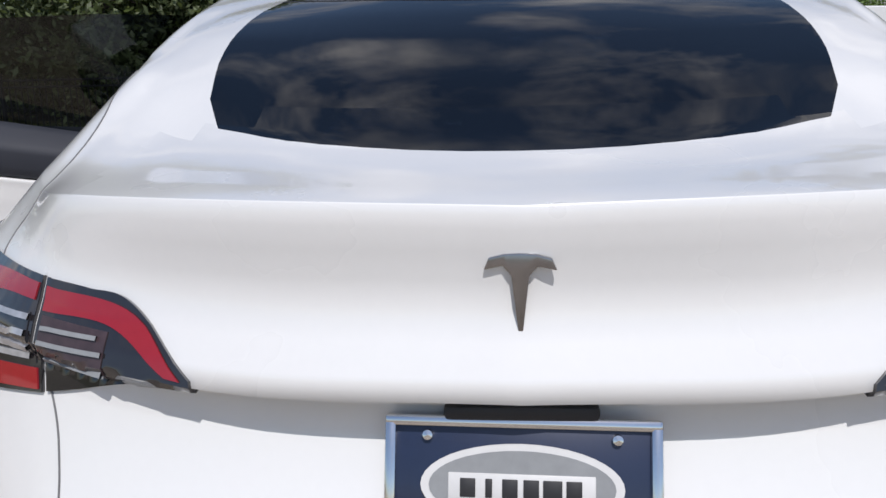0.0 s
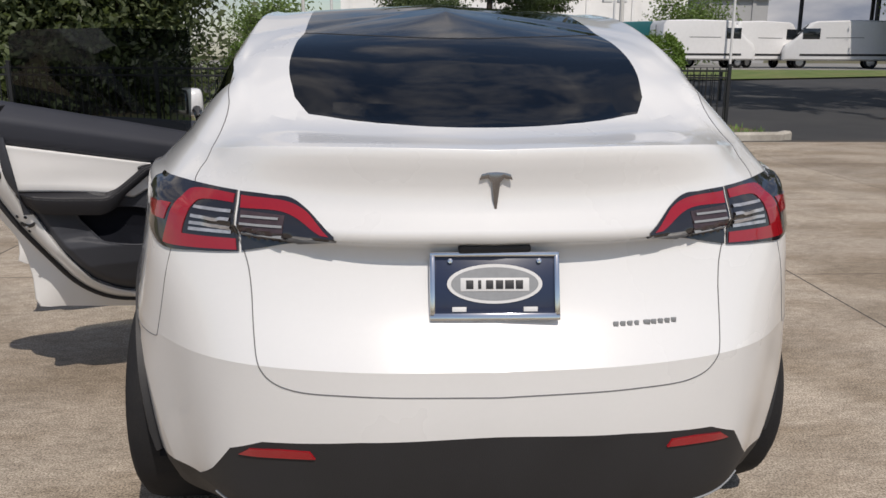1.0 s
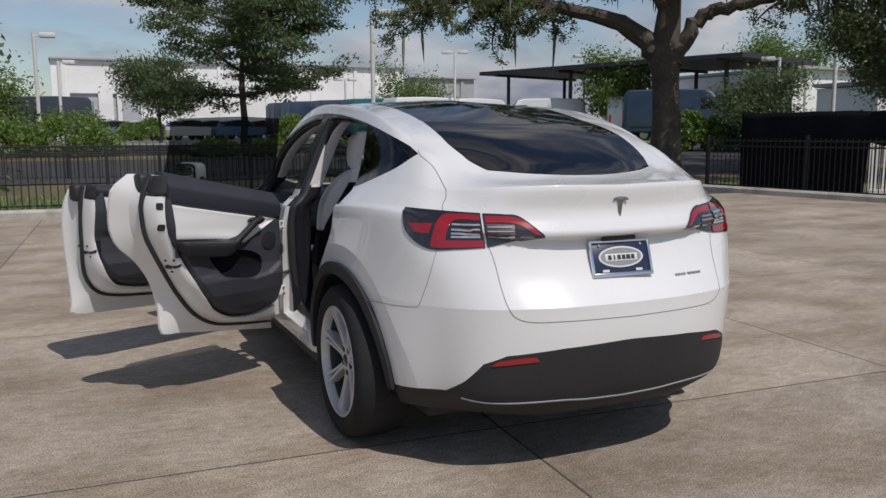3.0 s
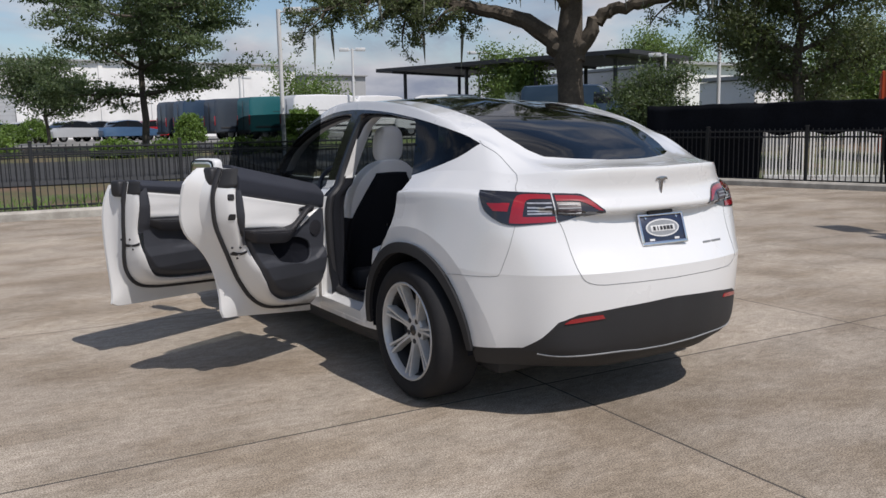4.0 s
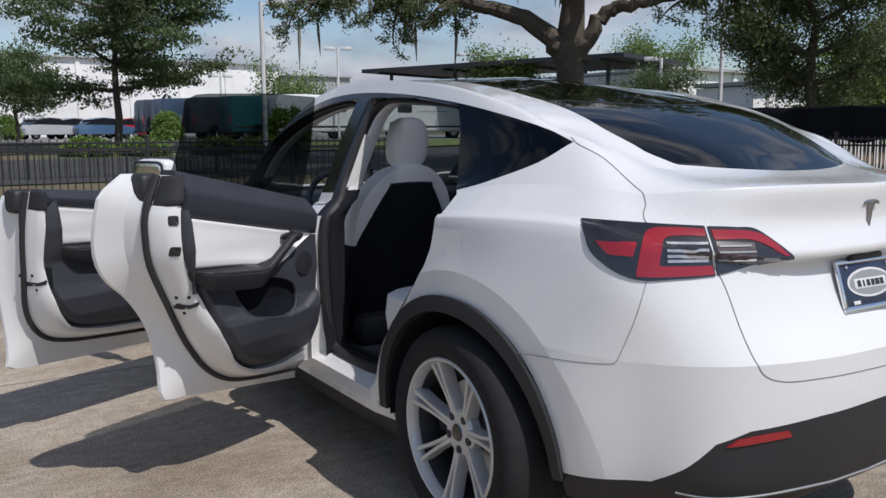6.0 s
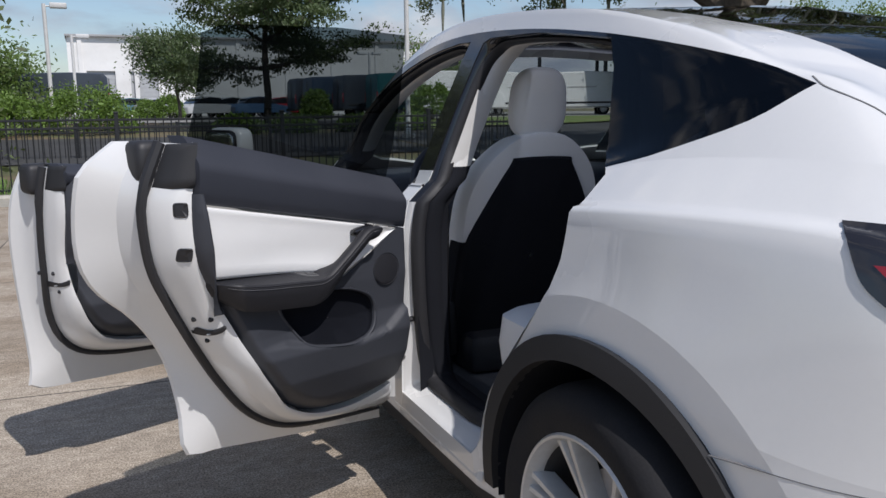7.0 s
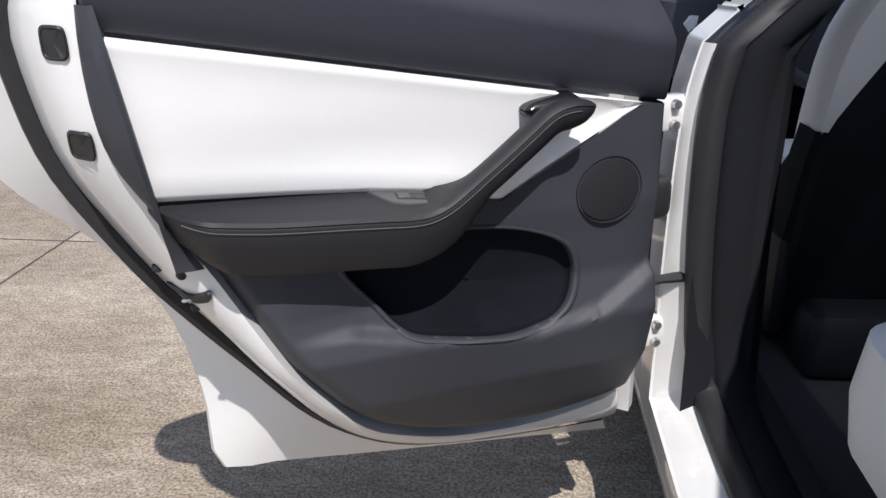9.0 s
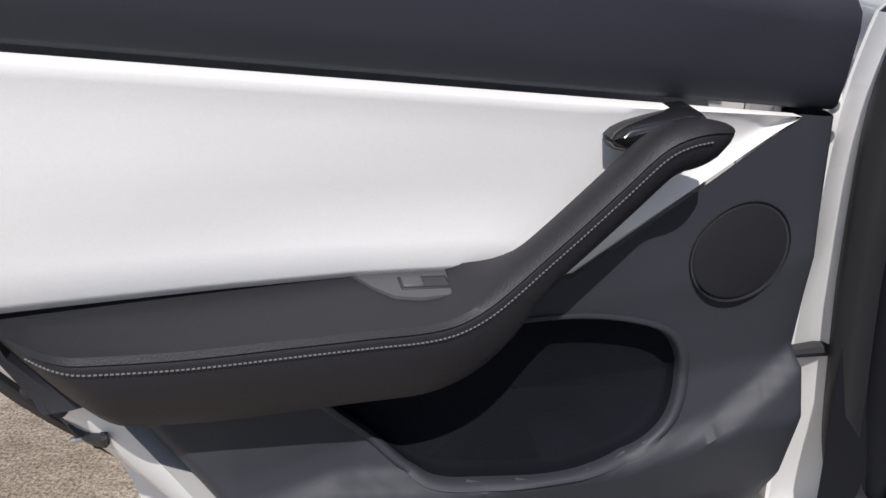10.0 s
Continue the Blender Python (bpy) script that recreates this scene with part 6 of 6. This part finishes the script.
# two great limbs leave the fork: (across, away, up); further ones spread above
GREAT = (
    ([(-.10, 0, 2.75), (-.45, 0, 3.35), (-1.0, .05, 3.80), (-1.8, .15, 4.12), (-2.7, .2, 4.30), (-3.8, .1, 4.50), (-5.0, 0, 4.62), (-6.4, -.2, 4.55)], .30),
    ([(.12, 0, 2.85), (.42, 0, 3.50), (.80, .0, 3.95), (1.35, -.05, 4.15), (2.1, -.2, 4.28), (3.1, -.5, 4.50), (4.3, -.8, 4.62), (5.8, -1.0, 4.6)], .23),
    ([(0, .05, 4.0), (-.5, -.6, 4.7), (-1.4, -1.6, 5.2), (-2.8, -2.8, 5.5), (-4.4, -3.8, 5.5), (-6.0, -4.4, 5.3)], .18),
    ([(.05, 0, 4.3), (.7, -.7, 5.0), (1.6, -1.7, 5.5), (3.0, -2.8, 5.7), (4.6, -3.4, 5.6)], .17),
    ([(.05, .05, 4.6), (.8, .8, 5.3), (2.0, 1.8, 5.8), (3.8, 2.8, 6.0)], .16),
    ([(0, .05, 4.8), (-.8, .8, 5.4), (-2.0, 1.8, 5.9), (-3.8, 2.6, 6.0)], .16),
    ([(.08, 0, 5.6), (.2, -1.0, 6.4), (.4, -2.4, 7.0), (.5, -4.0, 7.2)], .14),
    ([(.1, .05, 6.4), (-.8, .2, 7.2), (-2.2, .3, 7.8), (-4.0, .2, 8.0)], .13),
    ([(.1, .1, 6.6), (1.0, .1, 7.4), (2.4, .1, 7.9), (4.0, 0, 8.0)], .13),
)
across = lambda q: VIEW_R * q[0] + VIEW_F * q[1] + Vector((0, 0, q[2]))
for ctrl, r0 in GREAT:
    pts = [across(q) + Vector(orng.normal(0, .035, 3)) for q in spline(ctrl, 4)]
    n_p = len(pts)
    rs = [r0 * (1 - .80 * (i / (n_p - 1)) ** .8) + .012 for i in range(n_p)]
    g = tube(pts, rs, 10)
    owood.add(g.v, g.f)
    for q in range(int(n_p * (.45 if r0 > .2 else .30)), n_p):
        for _ in range(3):
            out = (pts[q] - pts[q - 1]).normalized() * .5 + Vector(orng.normal(0, 1, 3) * np.array([.8, .8, .45]))
            p2, r2 = limb(pts[q], out, orng.uniform(.7, 1.9), max(.014, rs[q] * .45), orng, .5, 6, -.02)
            if min(p.z for p in p2) < (4.5 if math.hypot(pts[q].x, pts[q].y) < 2.8 else 3.0):
                continue
            g = tube(p2, r2, 5, False)
            owood.add(g.v, g.f)
            for e in p2[2:]:
                p3, r3 = limb(e, Vector(orng.normal(0, 1, 3) * np.array([1, 1, .7])) + Vector((0, 0, -.35)), orng.uniform(.25, .65), .009, orng, .5, 3, -.05)
                g = tube(p3, r3, 4, False)
                owood.add(g.v, g.f)
                oends += [tuple(p3[k]) for k in (1, 2, 3)]
part("branchwork", owood, M_BARK, oak)
ome = leaves(oends, .085, 135000, .044, 5, .8)
ome.materials.append(M_LEAF_OAK)
part("crown", ome, M_LEAF_OAK, oak)
for k in range(90):
    e = oends[int(orng.integers(0, len(oends)))]
    ln = orng.uniform(.4, 1.3)
    side = Vector(orng.normal(0, .06, 3))
    g = tube([Vector(e) + side * t + Vector((0, 0, -ln * t)) for t in (0, .3, .6, 1)], [.03, .045, .03, .006], 5, False)
    part("moss_strand", g, M_MOSS, oak)

tree("feathery green elm with layered branches behind the fence", (4.4, 30.0), 9.0, .16, 4.0, (3.7, 9.6), M_LEAF_ELM, 60000, .070, 21, 17, .25, .14, sigma=.27, twigs=4)
tree("small round green tree before the warehouse", (2.7, 46.0), 6.0, .12, 2.0, (3.2, 6.0), M_LEAF_ELM, 14000, .09, 22, 10, .7)
tree("dense dark green tree behind the screen", (19.1, 12.0), 8.0, .2, 3.0, (2.5, 8.6), M_LEAF_OAK, 60000, .055, 23, 16, .8, sigma=.24, twigs=5)
tree("light green tree in the distance", (31.0, 15.5), 5.5, .18, 3.6, (1.5, 5.2), M_LEAF_LIGHT, 20000, .11, 25, 12, .8, sigma=.6)
tree("dense medium green tree beside a light pole", (22.1, 20.9), 4.0, .10, 1.3, (1.2, 4.0), M_LEAF_ELM, 18000, .065, 31, 12, .8, sigma=.34)
tree("bright green tree beside the canopy", (51.5, 48.0), 9.0, .25, 3.9, (2.5, 9.0), M_LEAF_LIGHT, 22000, .13, 26, 13, .9, sigma=.6)
tree("light green tree under the canopy's edge", (30.4, 41.0), 7.0, .16, 2.0, (2.9, 6.5), M_LEAF_LIGHT, 14000, .11, 27, 10, .9, sigma=.5)
tree("light green tree beside the warehouse", (24.5, 62.0), 6.0, .16, 3.0, (2.0, 5.8), M_LEAF_LIGHT, 9000, .13, 28, 10, .9, sigma=.6)
for i, (x, y, h, cr) in enumerate(((-2.2, 16.6, 9, 1.9), (-5.2, 15.4, 9, 2.4), (-5.2, 24.5, 10, 4.0), (-9.5, 20.5, 10, 4.2), (-14.5, 18.5, 11, 4.5), (-20.0, 16.5, 11, 5.0), (-12.0, 27.0, 12, 5.0))):
    tree("tall dense dark tree at the yard's edge", (x - 4, y + 2, 0), h, .22, cr, (.8, h), M_LEAF_OAK, 30000, .10, 40 + i, 16, .9, sigma=.6)
tree("leafy green tree in the distance", (-6.5, 52.0), 4.5, .2, 2.6, (1.2, 4.6), M_LEAF_LIGHT, 9000, .13, 51, 12, .9, sigma=.7)
for i, (x, y, rr, h) in enumerate(((9.0, 40.9, .75, 1.4), (3.1, 29.0, .8, .45), (-1.8, 30.4, 1.6, 1.45), (-4.4, 29.8, 1.3, 1.2), (1.8, 56.2, .75, 1.2), (3.1, 56.1, .9, 1.45), (20.6, 22.7, .65, 1.5), (21.5, 22.2, .55, 1.3), (12.2, 33.0, 1.0, 1.5), (5.0, 28.7, .8, .45), (7.4, 28.1, .8, .42), (9.0, 27.9, .8, .42))):
    bush("rounded clipped green bush", (x, y), rr, h, M_BUSH, 5200, 60 + i)
# rough grass along the kerbs and under the oak
grng = np.random.default_rng(4)
gp = []
for k in range(4000):
    x = grng.uniform(-12, 6.8)
    gp.append((x, grng.uniform(12.2 - (x + 10) * .055, 15.4 - (x + 10) * .05), .09))
for k in range(3000):
    gp.append((grng.uniform(11.6, 15.0), grng.uniform(12.3, 15.4), -.06))
gv, gf = [], []
for i, (x, y, z) in enumerate(gp):
    a, h = grng.uniform(0, 6.3), grng.uniform(.05, .13)
    dx, dy = math.cos(a) * .012, math.sin(a) * .012
    lx, ly = grng.normal(0, .03), grng.normal(0, .03)
    gv += [(x - dx, y - dy, z), (x + dx, y + dy, z), (x + lx, y + ly, z + h)]
    gf.append((3 * i, 3 * i + 1, 3 * i + 2))
grass = part("grass", Geo().add(gv, gf), M_GRASS, None, smooth=False)
tagged(grass, "rough green grass blades along the kerb and lane", "grass", kind="stuff")


# lamp posts
def lamp_post(x, y, h, two=False, turn=0.0):
    lp = thing("lamp_post", "white steel lamp post with box lamp heads" if two else "white steel lamp post with a box lamp head", "lamp post", "lamp posts of the lot", at=(x, y, 0))
    part("pole", tube([(0, 0, 0), (0, 0, h)], .075, 10), M_POLE, lp)
    part("footing", lathe([(0, .5), (.2, .5), (.22, .46), (.24, 0)], 16, "z"), M_KERB, lp)
    for sg in ((-1, 1) if two else (1,)):
        c, s = math.cos(turn) * sg, math.sin(turn) * sg
        arm = part("arm", tube([(0, 0, h - .1), (.25 * c, .25 * s, h - .08)], .03, 8), M_POLE, lp)
        part("lamp_head", box((0, 0, 0), (.62, .40, .20), .03).map(lambda p: (p.x * c - p.y * s + .52 * c, p.x * s + p.y * c + .52 * s, p.z + h - .06)), M_POLE, lp, "white box lamp head")


lamp_post(7.8, 24.3, 5.5, False, -.6)
lamp_post(20.6, 45.0, 6.4, True, -.5)
lamp_post(31.0, 46.0, 6.6, True, -.6)
lamp_post(23.9, 18.9, 8.4, False, -.8)
lamp_post(29.8, 27.3, 4.9, False, 2.3)
lamp_post(-3.1, 35.6, 5.5, False, 0)
lamp_post(-2.3, 46.0, 5.2, False, 0)
lamp_post(16.5, 55.0, 5.2, True, 0)
lamp_post(7.75, -2.1, 6.1, True, 1.2)


# buildings
def hall(label, x0, x1, y, depth, h, doors, mat_, name="warehouse"):
    b = thing(name, label, "building", at=((x0 + x1) / 2, y, 0))
    cx = (x0 + x1) / 2
    edges = sorted([x0] + [e for d0, d1, _ in doors for e in (d0, d1)] + [x1])
    for k in range(0, len(edges) - 1, 2):
        a, c = edges[k], edges[k + 1]
        if c - a > .01:
            part("wall", box(((a + c) / 2 - cx, .2, h / 2), (c - a, .4, h), 0), mat_, b, smooth=False)
    for d0, d1, dh in doors:
        part("wall", box(((d0 + d1) / 2 - cx, .2, (h + dh) / 2), (d1 - d0, .4, h - dh), 0), mat_, b, smooth=False)
        dr = part("roller_door", box(((d0 + d1) / 2 - cx, .32, dh / 2), (d1 - d0, .08, dh), 0), M_ROLLER, b, smooth=False)
        for z in np.arange(.3, dh, .45):
            part("rib", box(((d0 + d1) / 2 - cx, .27, z), (d1 - d0 - .05, .03, .05), 0), M_ROLLER, dr, smooth=False)
    part("wall", box((0, depth / 2 + .4, h / 2 - .02), (x1 - x0 - .02, depth, h - .04), 0), mat_, b, smooth=False)
    part("roof", box((0, depth / 2, h + .1), (x1 - x0 + .3, depth + .9, .2), .02), M_WALLGREY, b, smooth=False)
    for x in np.arange(x0 + 1.2, x1, 5.4):
        part("pilaster", box((x - cx, -.08, h / 2), (.45, .18, h), .01), mat_, b, smooth=False)
    return b


hall("long white rendered warehouse with grey roller doors", -3.3, 36.7, 94.6, 30, 9.1, ((-1.6, 1.2, 5.6), (2.7, 5.5, 5.6)), M_WALL)
hall("grey flat-roofed office block", 39.3, 47.7, 97.2, 12, 8.2, (), M_WALLGREY, "office_block")
hall("white low building behind the canopy", 40.0, 55.0, 36, 14, 5.2, ((42, 43.2, 2.4),), M_WALL, "white_building")
hall("small white cabin behind the screen", 31.4, 35.2, 23.0, 3, 3.4, (), M_WALL, "cabin")
canopy = thing("canopy", "long flat black steel carport canopy on posts", "canopy", at=(25.2, 50.7, 0))
cd = Vector((6.4, -19.0, 0))
cn = Vector((19.0, 6.4, 0)).normalized() * 9
top = [(Vector((0, 0, 0)) + cn * a + cd * b) for a, b in ((0, 0), (0, 1), (1, 1), (1, 0))]
slab = Geo().add([(p.x, p.y, z) for z in (5.35, 5.60) for p in top], [(0, 1, 2, 3), (7, 6, 5, 4), (0, 4, 5, 1), (1, 5, 6, 2), (2, 6, 7, 3), (3, 7, 4, 0)])
part("roof", slab, M_CANOPY, canopy, smooth=False)
for b in (.08, .36, .64, .92):
    for a in (.15, .85):
        p = cn * a + cd * b
        part("post", tube([(p.x, p.y, 0), (p.x, p.y, 5.4)], .13, 8), M_CANOPY, canopy)
    p0_, p1_ = cd * b, cd * b + cn
    part("beam", tube([(p0_.x, p0_.y, 5.28), (p1_.x, p1_.y, 5.28)], .09, 6), M_CANOPY, canopy)
cont = thing("container", "orange-red steel shipping container", "container", at=(25.9, 10.0, 0))
cturn = Matrix.Rotation(radians(-58), 4, "Z")
part("shell", box((0, 0, 1.6), (6.0, 2.4, 2.6), .03).map(lambda p: cturn @ p), M_ORANGE, cont, smooth=False)
for k in range(22):
    part("corrugation", box((-2.8 + .265 * k, -1.205, 1.6), (.12, .022, 2.6), .008).map(lambda p: cturn @ p), M_ORANGE, cont, smooth=False)
tarp = part("tarp", soft((15.6, 4.3, .62), (1.6, .8, 1.3), .8), M_BLUETARP)
tagged(tarp, "dark blue tarpaulin bundle behind the fence", "tarpaulin")


# vehicles standing in the lot
def prof_loft(profile, half, rounding=.12):
    """A vehicle's side outline (along, up) given width, with tucked-in edges."""
    P = []
    for w, sc in ((-half, .93), (-half + rounding * .5, .985), (-half + rounding, 1.0), (half - rounding, 1.0), (half - rounding * .5, .985), (half, .93)):
        cy, cz = np.mean([p[0] for p in profile]), np.mean([p[1] for p in profile])
        P.append([(w, cy + (a - cy) * sc, cz + (b - cz) * sc) for a, b in profile])
    g = sheet(P, closed_v=True)
    n = len(profile)
    g.f += [tuple(range(n)), tuple(5 * n + i for i in range(n))[::-1]]
    return g


def road_wheels(parent, half, ys, r):
    for y in ys:
        for sg in (-1, 1):
            w = part("wheel", lathe([(r * .6, -.2), (r * .95, -.2), (r, -.16), (r, -.05), (r * .93, 0), (r * .62, .01)], 20).map(lambda p: (sg * half + sg * p.x, y + p.y, r + p.z)), M_RUBBER, parent)
            part("rim", lathe([(0, -.02), (r * .3, -.01), (r * .6, -.03), (r * .62, -.1)], 16).map(lambda p: (sg * half + sg * p.x, y + p.y, r + p.z)), M_STEEL, w)


def van(x, y, turn, material, label):
    v = thing("van", label, "van", "vans in the lot", at=(x, y, rise(x, y) - .03))
    v.rotation_euler = (0, 0, turn)
    prof = [(-2.95, .45), (-2.98, 1.2), (-2.92, 2.45), (-2.75, 2.68), (-1.0, 2.74), (1.2, 2.70), (1.55, 2.60), (2.25, 1.75), (2.85, 1.35), (2.98, .95), (2.95, .45)]
    part("body", prof_loft(prof, 1.0), material, v)
    part("windscreen", prof_loft([(1.62, 2.50), (2.22, 1.80), (2.26, 1.82), (1.68, 2.54)], .84, .05), M_DARKGLASS, v)
    for sg in (-1, 1):
        part("side_window", box((sg * .985, 1.45, 1.98), (.05, .95, .62), .02), M_DARKGLASS, v)
        part("tail_light", box((sg * .88, -2.97, 1.25), (.14, .06, .62), .02), M_RED, v)
        part("side_mould", box((sg * 1.0, -.3, .78), (.04, 4.6, .12), .01), M_BLACK, v)
        part("door_groove", box((sg * 1.0, -.35, 1.75), (.022, 2.0, .03), .004), M_BLACK, v)
        part("rear_door_line", box((sg * .008, -2.985, 1.5), (.012, .03, 1.9), .003), M_BLACK, v)
    part("bumper", box((0, -2.98, .50), (1.9, .14, .2), .03), M_BLACK, v)
    road_wheels(v, .82, (-1.85, 1.95), .36)
    return v


def far_car(x, y, turn, material, label):
    v = thing("parked_car", label, "car", "cars parked in the lot", at=(x, y, rise(x, y) - .03))
    v.rotation_euler = (0, 0, turn)
    part("body", prof_loft([(-2.2, .32), (-2.25, .75), (-2.1, .98), (-1.2, 1.02), (1.0, .98), (2.0, .80), (2.2, .6), (2.15, .32)], .9), material, v)
    part("cabin", prof_loft([(-1.7, .98), (-1.1, 1.38), (-.3, 1.48), (.5, 1.42), (1.25, .98)], .78), M_DARKGLASS, v)
    part("roof", prof_loft([(-1.30, 1.34), (-1.0, 1.43), (-.3, 1.52), (.5, 1.46), (.75, 1.36), (.5, 1.40), (-.3, 1.45), (-1.1, 1.35)], .76), material, v)
    road_wheels(v, .72, (-1.35, 1.35), .33)
    return v


SLATE, TEAL, WHITE, NAVY = M_VANS
for x, y, tn, m, lb in ((14.5, 58.1, -1.46, SLATE, "slate grey delivery van parked in the lot"), (15.0, 55.4, -1.46, NAVY, "dark navy delivery van parked in the lot"), (16.3, 52.5, -1.46, SLATE, "slate grey delivery van parked beside a teal one"), (17.6, 49.4, -1.46, TEAL, "teal delivery van parked in the lot"), (19.4, 46.4, -1.46, WHITE, "white high-roof van parked in the lot"), (23.6, 47.6, -1.2, WHITE, "white high-roof van parked in the lot"), (27.3, 45.7, 1.15, WHITE, "white high-roof van parked in the lot"), (31.3, 42.1, -.55, WHITE, "white high-roof van seen from behind"), (27.9, 32.2, -2.2, NAVY, "navy blue delivery van beside the oak"), (-3.5, 52.3, 1.5, SLATE, "slate grey delivery van parked in the lot"), (39.0, 47.5, .8, WHITE, "white high-roof van parked in the lot")):
    van(x, y, tn, m, lb)
for i, (x, y, tn, k) in enumerate(((6.2, 60.9, -1.1, 0), (8.2, 63.2, -1.2, 0), (9.9, 61.3, -1.3, 3), (12.3, 63.8, -1.3, 2), (3.6, 64.2, -1.2, 0), (1.2, 66.0, -1.2, 1), (4.8, 77.1, 1.2, 0), (14.3, 76.5, 1.2, 2), (17.5, 77.1, 1.2, 4), (-0.5, 80.9, 1.2, 4))):
    far_car(x, y, tn, M_CARS[k], ("silver", "teal", "red", "blue", "dark grey")[k] + " parked car in the lot")


# ---- ground ----
span = [-900, -300, -120] + list(range(-80, 81, 2)) + [120, 300, 900]
ground = part("ground", sheet([[(x, y, rise(x, y) - 0.06) for y in span] for x in span]), M_EARTH, None, "", smooth=True, sharp=0)
tagged(ground, "grass and mulch ground reaching to the distance", "ground", kind="structure")
yard = part("pavement", box((-6.5, -6.0, -0.0108), (39.0, 34.6, 0.02)), M_JOINT, None, "", smooth=False)
tagged(yard, "sunlit stained concrete slabs with open joints", "pavement", kind="structure")
slab_mesh = box((0, 0, -0.02), (1.0, 1.0, 0.04), 0.0015, 1).mesh("slab", M_CONCRETE, False)
SLAB_TURN = radians(-2.9)
cross_x = [-22.9 + 2.84 * k for k in range(7)] + [-3.067, -0.215, 2.36, 4.98, 7.6, 10.2, 12.8]
cross_y = [-22.4 + 3.18 * k for k in range(6)] + [-3.318, -0.231, 2.598, 5.52, 8.42, 11.3]
JOINT = 0.008
for x0, x1 in zip(cross_x, cross_x[1:]):
    for y0, y1 in zip(cross_y, cross_y[1:]):
        x, y = (x0 + x1) / 2, (y0 + y1) / 2
        c, s = math.cos(SLAB_TURN), math.sin(SLAB_TURN)
        ob = new("slab", slab_mesh)
        ob.parent = yard
        ob.scale = (x1 - x0 - JOINT, y1 - y0 - JOINT, 1)
        ob.location, ob.rotation_euler = (x * c - y * s, x * s + y * c, 0), (0, 0, SLAB_TURN)
